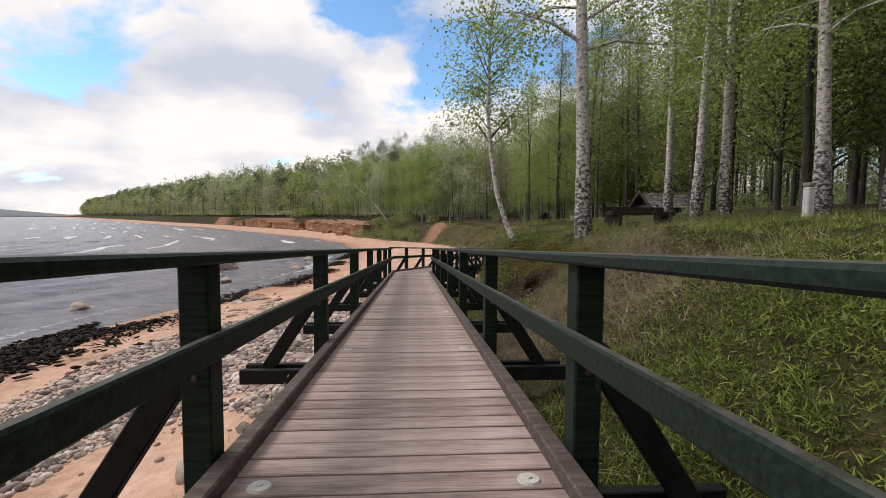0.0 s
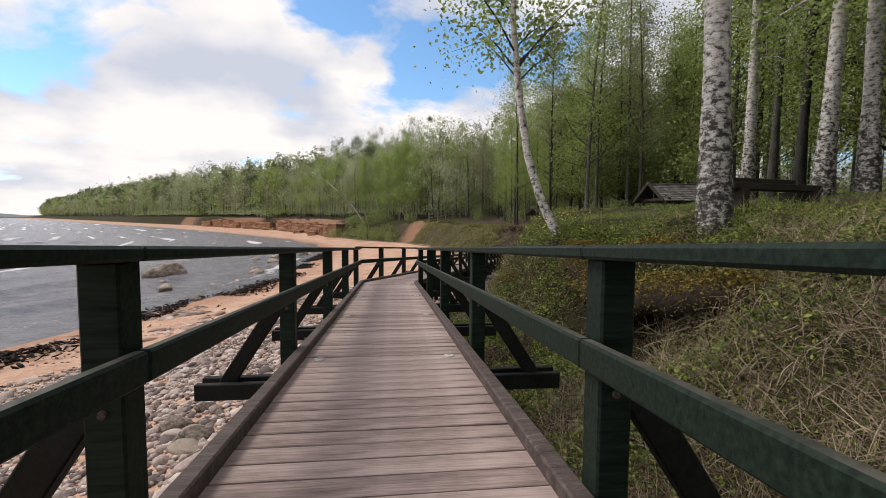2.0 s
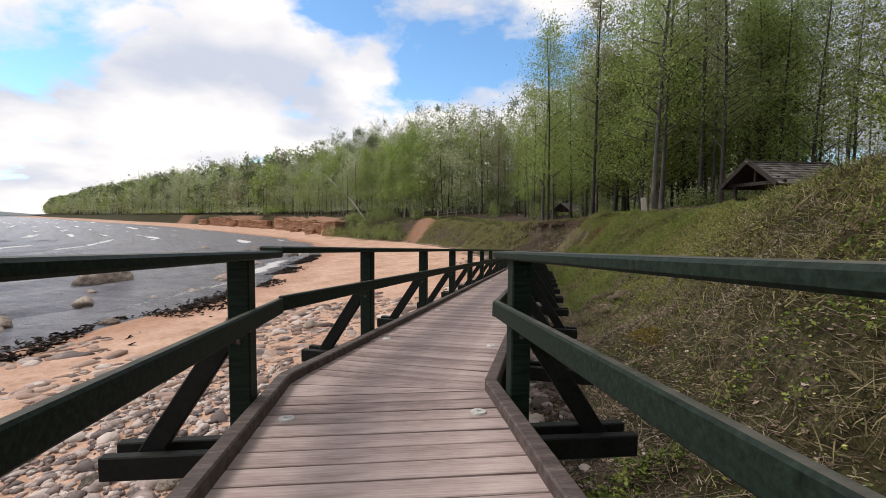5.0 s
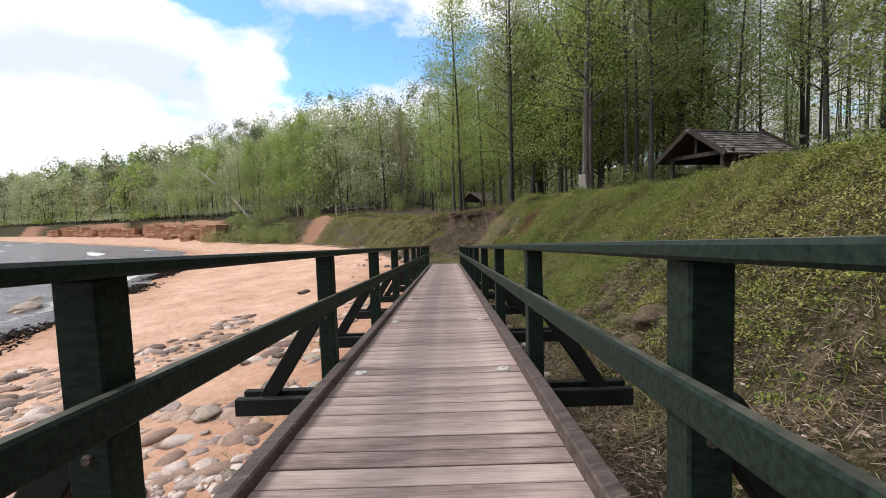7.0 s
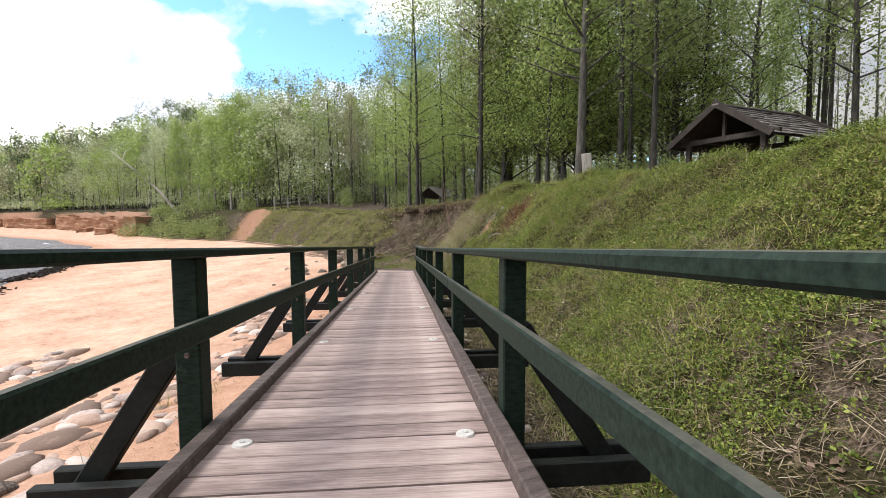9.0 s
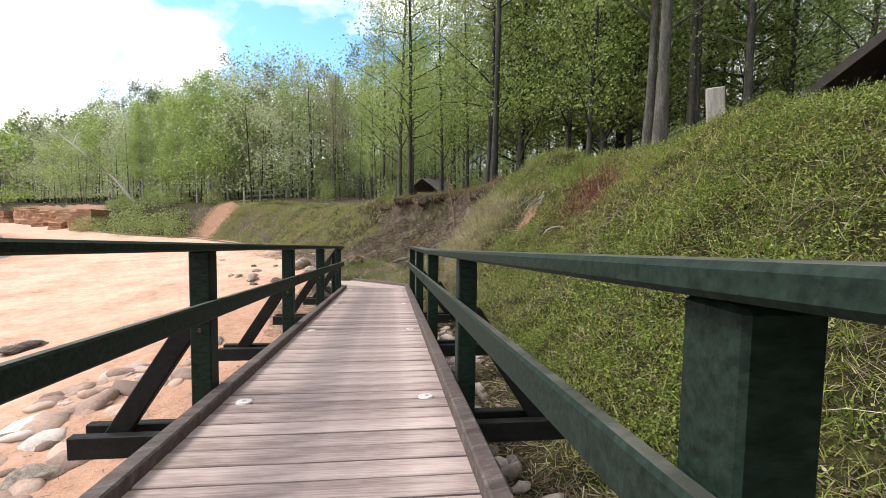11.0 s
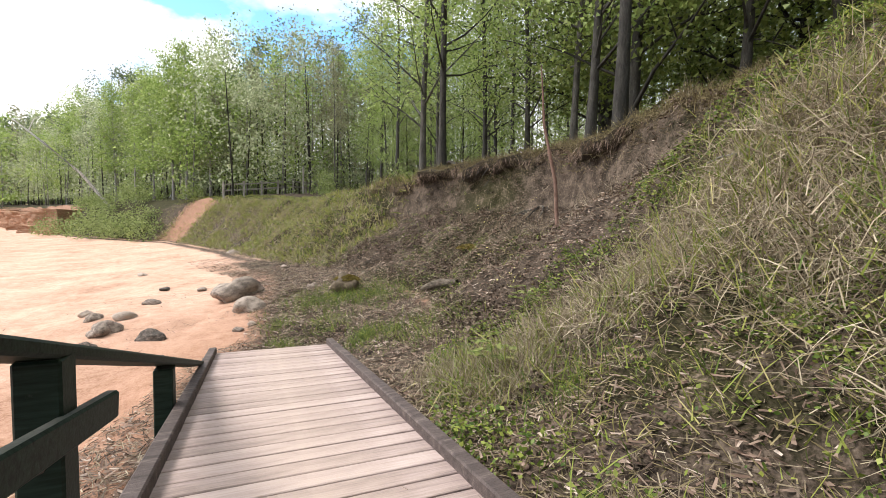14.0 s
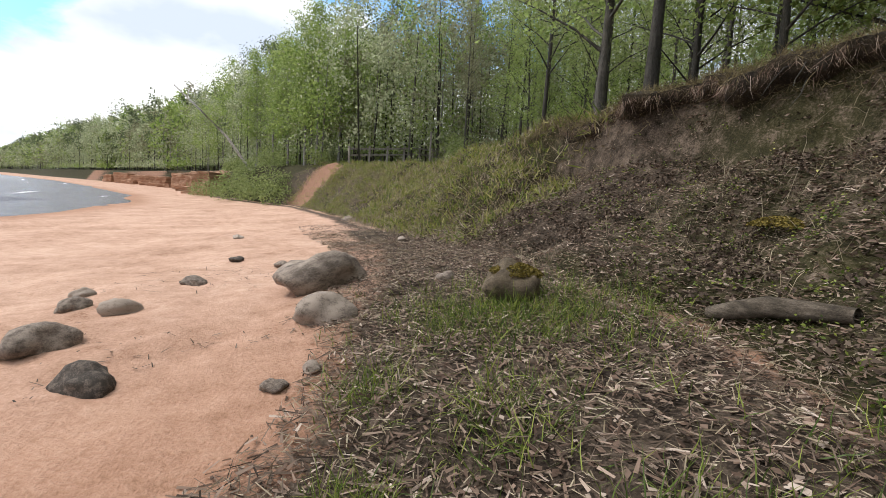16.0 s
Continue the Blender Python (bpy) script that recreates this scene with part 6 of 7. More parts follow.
def build_sandy_stones():
    """Half-buried pinkish stones on the sand below the second run."""
    gen = np.random.default_rng(19)
    field = thing("sandy_stones", (0, 0, 0), "pinkish stones half buried in wet sand", "stones", kind="stuff")
    for k in range(3):
        tv, tf = shape_arrays(stone_shape(k + 9, 0.35, 2))
        n = 900
        y = gen.uniform(21, 35, n)
        x = line_at(FOOT, y, 1) - 2.2 - gen.random(n) * (line_at(FOOT, y, 1) - line_at(SHORE, y, 1) - 3.2) * np.interp(y, [21, 28, 35], [1.0, 0.95, 0.5])
        keep = (vnoise(x * 0.45, y * 0.3, 90) + 0.5 * vnoise(x * 1.3, y * 1.3, 91) > np.interp(y, [21, 30, 35], [-0.3, -0.05, 0.15])) & ~near_deck(x, y, 2.4)
        x, y = x[keep], y[keep]
        n = len(x)
        s = np.clip(gen.lognormal(-1.75, 0.5, n), 0.06, 0.5)
        part_of_mesh("stones", scattered("stones", tv, tf, np.stack([x, y, land(x, y)[0] - s * 0.06], -1), rot_of(gen.uniform(0, 6.28, n), gen.normal(0, 0.15, n), gen.normal(0, 0.15, n)), np.stack([s * 1.5, s, s * 0.5], -1)), MAT["pebble" if k else "stone"], field, smooth=True)


build_cobbles()
build_sandy_stones()
STONES = [stone_shape(20 + s, 0.48, 3) for s in range(4)]


def put_stone(x, y, size, seed, label="rounded grey boulder half sunk in sand", mat="boulder", group="boulders on the beach", sink=0.3, z=None):
    rng = random.Random(seed)
    me = STONES[seed % 4]
    if mat != "boulder":
        me = me.copy()
        me.materials.clear()
    ob = part_of_mesh("boulder", me, MAT[mat])
    ob.scale = size
    ob.rotation_euler = (rng.uniform(-0.1, 0.1), rng.uniform(-0.1, 0.1), rng.uniform(0, 3.1))
    ob.location = (x, y, (height(x, y) if z is None else z) + size[2] * (0.5 - sink))
    return tagged(ob, label, "boulder", group)


STONE_LIST = [(6.55, 43.35, 0.75, 0.5, 0.5), (7.2, 42.65, 0.58, 0.45, 0.42), (6.65, 44.35, 0.55, 0.4, 0.34), (6.0, 45.05, 0.4, 0.3, 0.28), (6.2, 44.45, 0.42, 0.32, 0.3),
              (6.9, 45.55, 0.5, 0.36, 0.24), (6.95, 47.4, 0.5, 0.34, 0.2), (5.95, 52.0, 0.55, 0.4, 0.26), (8.45, 43.65, 0.74, 0.62, 0.64), (9.7, 44.6, 0.36, 0.3, 0.26),
              (7.7, 46.7, 0.38, 0.3, 0.2), (8.25, 42.4, 0.24, 0.2, 0.16), (8.45, 42.6, 0.22, 0.18, 0.15), (8.7, 57.8, 1.2, 0.7, 0.5), (9.7, 49.1, 0.36, 0.3, 0.24), (6.5, 42.6, 0.4, 0.3, 0.26),
              (5.2, 35.5, 0.75, 0.5, 0.45), (3.85, 32.1, 0.6, 0.48, 0.38), (2.3, 37.7, 1.3, 0.7, 0.34), (5.0, 41.3, 0.35, 0.25, 0.16), (6.1, 40.2, 0.45, 0.3, 0.22), (4.6, 38.4, 0.6, 0.4, 0.22)]
for k, (x, y, a, b, c) in enumerate(STONE_LIST):
    put_stone(x, y, (a * 0.66, b * 0.62, c * 0.55), k, sink=0.4)

tilted = put_stone(8.38, 45.0, (1.3, 0.55, 0.5), 30, "large smooth grey boulder at the foot of the bank")
tilted.rotation_euler.z = 0.87
put_stone(10.1, 43.65, (0.62, 0.5, 0.42), 31, "dark boulder capped with golden moss", "dark_rock", sink=0.25)


def moss_on(x, y, z, wide, n, seed, label):
    gen = np.random.default_rng(seed)
    r, a = np.sqrt(gen.uniform(0, 1, n)) * wide, gen.uniform(0, 6.28, n)
    at = np.stack([x + r * np.cos(a), y + r * np.sin(a), z + 0.34 * wide * (1 - (r / wide) ** 2) + gen.uniform(0, 0.02, n)], -1)
    tagged(part_of_mesh("moss", leaf_mesh("moss", at, 0.026, seed, 0.8), MAT["moss"]), label, "moss", kind="stuff")


moss_on(10.12, 43.64, height(10.1, 43.65) + 0.20, 0.24, 2600, 3, "golden moss growing on a boulder")
for k, (x, y, w) in enumerate(((2.5, 9.5, 0.5), (2.62, 8.5, 0.55), (2.9, 9.1, 0.4), (2.55, 10.2, 0.35), (2.75, 7.6, 0.5), (2.1, 11.95, 0.3), (3.4, 17.2, 0.35), (5.52, 21.6, 0.2), (12.4, 43.2, 0.25), (2.7, 6.9, 0.35))):
    moss_on(x, y, height(x, y) + 0.02, w, 2200, 50 + k, "cushion of golden moss on the bank")

rng = random.Random(91)
for k in range(60):
    y = rng.uniform(4, 28)
    x = float(line_at(FOOT, y, 1)) - abs(rng.gauss(0, 1)) * 3.4 - 1.2
    if near_deck(np.array([x]), np.array([y]), 0.9)[0]:
        continue
    s = rng.uniform(0.15, 0.42)
    put_stone(x, y, (s * rng.uniform(1.0, 1.5), s, s * rng.uniform(0.5, 0.75)), 100 + k, "weathered grey beach stone lying on pebbles", group="stones on the beach")
put_stone(-15.3, 41.2, (2.5, 1.6, 1.35), 41, "large brown boulder standing in the shallow sea", sink=0.3, z=SEA_Z, group="boulders in the sea")
for k in range(26):
    y = rng.uniform(14, 75)
    x = float(line_at(SHORE, y, 1)) - abs(rng.gauss(0, 1)) * 6 + 0.3
    s = rng.uniform(0.3, 0.9)
    put_stone(x, y, (s * 1.4, s, s * 0.7), 200 + k, "dark wet boulder at the edge of the sea", sink=0.45, z=SEA_Z, group="boulders in the sea")
# stones and moss below the bank by the walkway
for k, (x, y, s) in enumerate(((5.5, 21.57, 0.36), (5.47, 22.0, 0.2), (5.09, 21.48, 0.3), (5.6, 22.25, 0.2))):
    put_stone(x, y, (s * 1.35, s * 1.05, s * 0.85), 300 + k, "mossy brown stone set in the bank", "dark_rock", "stones in the bank", 0.25)


def build_rubble():
    """Broken grey stones packed along the landward side of the deck."""
    gen = np.random.default_rng(23)
    field = thing("rubble", (0, 0, 0), "grey broken stones packed beside the boardwalk", "rubble", kind="stuff")
    for k in range(3):
        tv, tf = shape_arrays(stone_shape(k + 30, 0.6, 2))
        n = 420
        s = gen.uniform(6.0, 20.5, n)
        a, b = np.array(LINE[1]), np.array(LINE[2])
        way = (b - a)[:2] / np.hypot(*(b - a)[:2])
        side = 0.55 + np.abs(gen.normal(0, 0.28, n))
        x, y = a[0] + way[0] * s + way[1] * side, a[1] + way[1] * s - way[0] * side
        size = np.clip(gen.lognormal(-2.35, 0.45, n), 0.04, 0.24)
        part_of_mesh("stones", scattered("stones", tv, tf, np.stack([x, y, land(x, y)[0] + size * 0.15], -1), rot_of(gen.uniform(0, 6.28, n), gen.normal(0, 0.4, n), gen.normal(0, 0.4, n)), np.stack([size * 1.4, size, size * 0.7], -1)), MAT["stone"], field)


build_rubble()


def build_beach_bits():
    """Brown reed bits and twigs blown over the sand."""
    gen = np.random.default_rng(29)
    n = 11000
    y = gen.uniform(18, 47, n)
    x = line_at(FOOT, y, 1) - 0.6 - np.abs(gen.normal(0, 1, n)) * 2.4
    keep = ~near_deck(x, y, 0.75) & (vnoise(x * 0.9, y * 0.9, 93) + 0.5 * vnoise(x * 3, y * 3, 94) > -0.05)
    x, y = x[keep], y[keep]
    n = len(x)
    long_ = gen.uniform(0.015, 0.09, n) * np.where(gen.random(n) < 0.06, 2.5, 1)
    tv, tf = [(-0.5, -0.5, 0), (0.5, -0.3, 0.05), (0.5, 0.3, 0.05), (-0.5, 0.5, 0)], [(0, 1, 2, 3)]
    me = scattered("reed_bits", tv, tf, np.stack([x, y, land(x, y)[0] + 0.012], -1), rot_of(gen.uniform(0, 6.28, n), gen.normal(0, 0.15, n), gen.normal(0, 0.12, n)), np.stack([long_, gen.uniform(0.004, 0.012, n), long_], -1))
    tagged(part_of_mesh("reed_bits", me, MAT["dark_litter"]), "brown reed bits and twigs scattered on the sand", "reed bits", kind="stuff")


build_beach_bits()


def kerb_weeds():
    """Leafy weeds growing up beside the deck's edge."""
    gen = np.random.default_rng(31)
    for i, s, side, wide, tall in ((0, 13.0, -1, 0.16, 0.42), (0, 16.3, -1, 0.14, 0.34), (0, 19.6, -1, 0.18, 0.38), (0, 21.9, -1, 0.12, 0.3), (1, 3.6, -1, 0.16, 0.3), (1, 5.5, -1, 0.12, 0.26)):
        p, _, right, _ = along(i, s)
        q = p + right * side * 0.98
        z = height(q.x, q.y)
        tall = min(max(p.z + tall * 0.4 - z, tall), 1.1)
        plant = thing("kerb_weed", (q.x, q.y, z), "leafy green weed growing beside the deck's edge", "weed", "weeds by the deck")
        wood = Wood()
        tips = []
        for k in range(9):
            a = gen.uniform(0, 6.28)
            tip = Vector((math.cos(a) * wide * gen.uniform(0.3, 1.1), math.sin(a) * wide * gen.uniform(0.3, 1.1), tall * gen.uniform(0.6, 1.0)))
            wood.limb([Vector((0, 0, -0.03)), tip * 0.5 + Vector((0, 0, 0.05)), tip], [0.005, 0.004, 0.002], 4)
            tips += [tip * f for f in np.linspace(0.35, 1.0, 12)]
        part_of_mesh("stems", wood.mesh("stems"), MAT["herb"], plant)
        at = np.repeat(np.array(tips), 3, 0) + gen.normal(0, 0.025, (len(tips) * 3, 3))
        part_of_mesh("leaves", leaf_mesh("leaves", at, 0.042, int(s * 10), 0.9), MAT["bright_herb"], plant)


kerb_weeds()


def rowan_seedling(x, y, tall, seed, label):
    """A seedling with feathered leaves, pairs of leaflets along each stalk."""
    gen = np.random.default_rng(seed)
    z = height(x, y)
    plant = thing("rowan_seedling", (x, y, z), label, "seedling", "seedlings beside the ramp")
    wood = Wood()
    wood.limb([Vector((0, 0, -0.05)), Vector((0.02, 0.01, tall * 0.5)), Vector((0.0, 0.03, tall))], [0.007, 0.006, 0.003], 5)
    at, turn = [], []
    for k in range(7):
        a = k * 2.4
        base = Vector((0, 0.01, tall * (0.55 + 0.07 * k)))
        end = base + Vector((math.cos(a) * 0.17, math.sin(a) * 0.17, 0.03 - 0.01 * k))
        wood.limb([base, base.lerp(end, 0.5) + Vector((0, 0, 0.02)), end], [0.003, 0.0025, 0.0015], 4)
        for q in range(5):
            p = base.lerp(end, 0.3 + 0.16 * q)
            for side in (-1, 1):
                at.append((p.x - math.sin(a) * side * 0.028, p.y + math.cos(a) * side * 0.028, p.z + 0.012))
                turn.append(a + side * 1.2)
    n = len(at)
    part_of_mesh("stem", wood.mesh("stem"), MAT["herb"], plant)
    part_of_mesh("leaves", scattered("leaves", LEAF_V, LEAF_F, np.array(at), rot_of(np.array(turn), gen.normal(0, 0.25, n), gen.normal(0, 0.25, n)), np.full(n, 0.06)), MAT["bright_herb"], plant)


rowan_seedling(9.75, 38.15, 0.32, 5, "small rowan seedling with feathered green leaves")
rowan_seedling(10.6, 38.9, 0.38, 6, "young rowan seedling standing in bleached grass")


def build_seaweed():
    gen = np.random.default_rng(17)
    n = 15000
    y = np.concatenate([gen.uniform(-2, 26, n // 2), gen.uniform(-2, 62, n - n // 2)])
    wide = np.interp(y, [0, 16, 26, 34, 45, 62], [2.5, 2.3, 1.7, 1.3, 0.9, 0.6])
    x = line_at(SHORE, y, 1) + 0.9 + gen.normal(0, 0.5, n) * wide + 0.5 * vnoise(y * 0.5, y * 0, 8)
    keep = (vnoise(x * 0.7, y * 0.3, 9) > np.interp(y, [14, 22], [-0.45, 0.0])) & (x > line_at(SHORE, y, 1) - 0.6)
    x, y, wide = x[keep], y[keep], wide[keep]
    n = len(x)
    z = land(x, y)[0]
    s = gen.uniform(0.06, 0.2, n) * np.interp(y, [14, 24], [1.0, 0.7])
    tv, tf = shape_arrays(stone_shape(3, 0.5, 1))
    rot = rot_of(gen.uniform(0, 6.28, n), gen.normal(0, 0.3, n), gen.normal(0, 0.3, n))
    me = scattered("seaweed", tv, tf, np.stack([x, y, np.maximum(z, SEA_Z) + 0.01 + 0.06 * wide * gen.random(n)], -1), rot, np.stack([s * 2.2, s, s * 0.3], -1))
    tagged(part_of_mesh("seaweed", me, MAT["weed"]), "bank of black washed-up seaweed along the waterline", "seaweed", kind="stuff")


build_seaweed()


# ---- shelter, fence and other timber ----
def build_shelter(x, y, z, yaw, size, label, rows=9):
    hut = thing("picnic_shelter", (x, y, z), label, "shelter", "picnic shelters")
    hut.rotation_euler.z, hut.scale = yaw, (size,) * 3
    long_, half, eave, ridge = 4.0, 1.75, 1.35, 2.35
    for sx in (-1, 1):
        for sy in (-1, 1):
            part("post", box_bm((0.16, 0.16, eave + 0.45), (sx * 1.6, sy * 1.25, (eave + 0.05) / 2), 0.02), MAT["hut"], hut)
        part("end_beam", beam_bm((sx * 1.6, -1.7, eave), (sx * 1.6, 1.7, eave), 0.14, 0.16), MAT["hut"], hut)
        for sy in (-1, 1):
            part("barge_board", beam_bm((sx * 2.06, sy * half, eave - 0.12), (sx * 2.06, -sy * 0.10, ridge + 0.12), 0.05, 0.2), MAT["hut"], hut)
        part("king_post", beam_bm((sx * 1.6, 0, eave), (sx * 1.6, 0, ridge - 0.1), 0.1, 0.1, up=(0, 1, 0)), MAT["hut"], hut)
    for sy in (-1, 1):
        part("plate", beam_bm((-1.95, sy * 1.25, eave + 0.12), (1.95, sy * 1.25, eave + 0.12), 0.14, 0.14), MAT["hut"], hut)
        slope = thing_roof(hut, sy, long_, half, eave, ridge, rows)
        part("low_wall", box_bm((3.2, 0.07, 0.55), (0, sy * 1.25, 0.45), 0.01), MAT["hut"], hut)
    part("ridge_board", beam_bm((-2.1, 0, ridge + 0.03), (2.1, 0, ridge + 0.03), 0.22, 0.05), MAT["shingle"], hut)
    part("table", box_bm((2.2, 0.8, 0.07), (0, 0, 0.75), 0.01), MAT["hut"], hut)
    return hut


def thing_roof(hut, sy, long_, half, eave, ridge, rows):
    rng = random.Random(sy + 5)
    roof = part("roof", beam_bm((0, sy * half, eave - 0.16), (0, 0, ridge - 0.04), long_, 0.03), MAT["hut"], hut)
    run = Vector((0, -sy * half, ridge - eave + 0.12))
    for r in range(rows):
        t0, t1 = r / rows - 0.02, (r + 1) / rows + 0.03
        a = Vector((0, sy * half, eave - 0.13)) + run * t0
        b = Vector((0, sy * half, eave - 0.13)) + run * t1
        a.z += 0.045
        n = 12
        for k in range(n):
            x0 = -long_ / 2 + long_ * k / n
            x = x0 + long_ / n / 2
            j = Vector((x, rng.uniform(-0.02, 0.02), rng.uniform(0, 0.012)))
            part("shingle", beam_bm(a + j, b + j, long_ / n - 0.012, 0.02, bevel=0), MAT["shingle"], roof)
    return roof


build_shelter(19.3, 31.3, 0.33, radians(-3), 1.0, "dark timber picnic shelter with a grey shingled gable roof")


def plain_cabin(x, y, size, yaw, label):
    cab = thing("picnic_shelter", (x, y, height(x, y) - 0.1), label, "shelter", "picnic shelters")
    cab.rotation_euler.z, cab.scale = yaw, (size,) * 3
    for sx in (-1, 1):
        for sy in (-1, 1):
            part("post", box_bm((0.18, 0.18, 1.4), (sx * 1.5, sy * 1.1, 0.7), 0.02), MAT["hut"], cab)
    for sy in (-1, 1):
        part("roof_slope", beam_bm((0, sy * 1.7, 1.2), (0, -sy * 0.03, 2.3), 4.2, 0.07), MAT["shingle"], cab)
    part("low_wall", box_bm((3.0, 2.2, 0.5), (0, 0, 0.3), 0.02), MAT["hut"], cab)


plain_cabin(24.5, 104.5, 1.2, 0.3, "small dark shelter with a pale roof among trees")
plain_cabin(20.5, 58.0, 0.8, 0.5, "small shingled shelter at the wood's edge")


def build_fence():
    fence = thing("fence", (0, 0, 0), "grey wooden post-and-rail fence along the bank top", "fence")
    pts = [(8.5, 72.6), (9.9, 73.2), (11.2, 73.9), (12.5, 74.7), (13.8, 75.6), (15.0, 76.6), (16.2, 77.8), (17.3, 79.2)]
    tops = []
    for x, y in pts:
        z = height(x, y)
        part("post", box_bm((0.14, 0.14, 1.35), (x, y, z + 0.5), 0.02), MAT["grey_wood"], fence)
        tops.append(Vector((x, y, z)))
    for a, b in zip(tops, tops[1:]):
        for h in (0.55, 0.98):
            part("rail", beam_bm(a + Vector((0, 0, h)), b + Vector((0, 0, h)), 0.09, 0.11), MAT["grey_wood"], fence)
    frame_ = thing("timber_frame", (16.6, 105.5, height(16.6, 105.5)), "grey timber goal-like frame behind the fence", "frame")
    for sx in (-1, 1):
        part("post", box_bm((0.2, 0.2, 2.6), (sx * 1.3, 0, 1.2), 0.02), MAT["grey_wood"], frame_)
    part("beam", box_bm((3.2, 0.2, 0.2), (0, 0, 2.5), 0.02), MAT["grey_wood"], frame_)
    mark = thing("marker_post", (14.2, 73.0, height(14.2, 73.0)), "slender grey wooden post on the bank", "post")
    part("pole", box_bm((0.12, 0.12, 2.2), (0, 0, 1.0), 0.02), MAT["grey_wood"], mark)


build_fence()


def build_bits():
    # leaning weathered board on the bank top
    z = height(12.5, 31.9)
    board = thing("leaning_board", (12.5, 31.9, z - 0.1), "pale weathered board standing tilted in the grass", "board")
    board.rotation_euler = (radians(4), radians(-4), radians(-50))
    part("plank", box_bm((0.27, 0.06, 1.1), (0, 0, 0.5), 0.015), MAT["grey_wood"], board)
    # bench of dark logs by the birches
    z = height(5.4, 10.2) + 0.02
    bench = thing("log_bench", (5.4, 10.2, z), "low bench of dark weathered logs beneath birches", "bench")
    bench.rotation_euler.z = radians(10)
    part("seat", beam_bm((-0.9, 0, 0.28), (0.9, 0, 0.28), 0.3, 0.09), MAT["hut"], bench)
    part("backrest", beam_bm((-0.9, 0.3, 0.38), (0.9, 0.3, 0.38), 0.11, 0.11), MAT["hut"], bench)
    for sx in (-1, 1):
        part("log", beam_bm((sx * 0.72, -0.2, 0.08), (sx * 0.72, 0.35, 0.08), 0.10, 0.32), MAT["hut"], bench)
    # white waymark post
    z = height(7.0, 7.3)
    post = thing("waymark_post", (7.0, 7.3, z), "short white-painted waymark post on the grass", "post")
    part("shaft", box_bm((0.14, 0.14, 0.62), (0, 0, 0.25), 0.02), MAT["white"], post)
    part("cap", box_bm((0.155, 0.155, 0.08), (0, 0, 0.60), 0.02), MAT["grey_wood"], post)
    # low ring of stones
    ring = thing("stone_wall", (22.0, 29.2, 0), "low wall of stacked grey fieldstones beside the shelter", "wall")
    ring.rotation_euler.z = radians(-38)
    rng = random.Random(6)
    base = height(22.0, 29.2) - 0.05
    for k in range(26):
        s = rng.uniform(0.25, 0.42)
        ob = part_of_mesh("stone", STONES[k % 4], None if STONES[k % 4].materials else MAT["boulder"], ring)
        ob.location = (rng.uniform(-1.6, 1.6), rng.uniform(-0.25, 0.25), base + 0.12 + 0.24 * (k % 3))
        ob.scale = (s * 1.3, s, s * 0.8)
        ob.rotation_euler.z = rng.uniform(0, 3)
    # fallen log at the foot of the slumped face
    a, b = Vector((11.12, 42.5, 0)), Vector((11.36, 41.72, 0))
    a.z, b.z = height(a.x, a.y) + 0.05, height(b.x, b.y) + 0.06
    wood = Wood()
    mid = a.lerp(b, 0.5) + Vector((0.05, 0.08, 0.03))
    wood.limb([a, a.lerp(mid, 0.5), mid, mid.lerp(b, 0.5), b], [0.04, 0.064, 0.068, 0.06, 0.045], 11)
    tagged(part_of_mesh("fallen_log", wood.mesh("fallen_log"), MAT["old_log"], smooth=True), "brown rotting fallen log among dead leaves", "log")
    # thin dead sapling stuck in the slope
    x, y = 12.9, 41.2
    z = height(x, y)
    wood = Wood()
    wood.limb([Vector((x, y, z - 0.1)), Vector((x - 0.08, y, z + 0.8)), Vector((x - 0.25, y + 0.1, z + 1.7)), Vector((x - 0.33, y + 0.1, z + 2.6))], [0.035, 0.03, 0.022, 0.008], 7)
    tagged(part_of_mesh("bare_sapling", wood.mesh("bare_sapling"), MAT["twig"], smooth=True), "thin bare leaning sapling on the slumped slope", "sapling")
    # pale bare branches and roots out of the bank
    def roots(name, x, y, n, reach, seed, label, mat="pale_bark", thick=0.014):
        rng = random.Random(seed)
        z = height(x, y)
        tuft = thing(name, (x, y, z), label, name.replace("_", " "))
        for k in range(n):
            p = Vector((rng.uniform(-0.2, 0.2), rng.uniform(-0.2, 0.2), 0.0))
            p.z = height(x + p.x, y + p.y) - z + 0.01
            d = Vector((rng.uniform(-1, 0.2), rng.uniform(-0.8, 0.8), rng.uniform(-0.1, 0.3)))
            pts = [p]
            for q in range(4):
                d = (d + Vector((rng.uniform(-0.5, 0.3), rng.uniform(-0.5, 0.5), rng.uniform(-0.6, 0.0)))).normalized()
                nxt = pts[-1] + d * reach / 4
                nxt.z = max(nxt.z, height(x + nxt.x, y + nxt.y) - z + 0.012)
                pts.append(nxt)
            r = rng.uniform(0.7, 1.3) * thick
            wood = Wood()
            wood.limb(pts, [r, r * 0.85, r * 0.7, r * 0.5, r * 0.2], 6)
            part_of_mesh("root" if n > 1 else "branch", wood.mesh("root"), MAT[mat], tuft, smooth=True)
    roots("dead_branch", 10.4, 32.96, 1, 0.6, 3, "pale curved dead branch lying on the bank", "grey_wood", 0.022)
    roots("bare_roots", 11.0, 34.05, 5, 0.55, 5, "bare pale roots hanging out of the bank")
    roots("bare_roots", 11.63, 37.4, 6, 0.35, 6, "grey stump roots washed out of the slope")
    roots("bare_roots", 13.6, 42.6, 9, 0.7, 7, "dark roots under the overhanging turf", "bark")
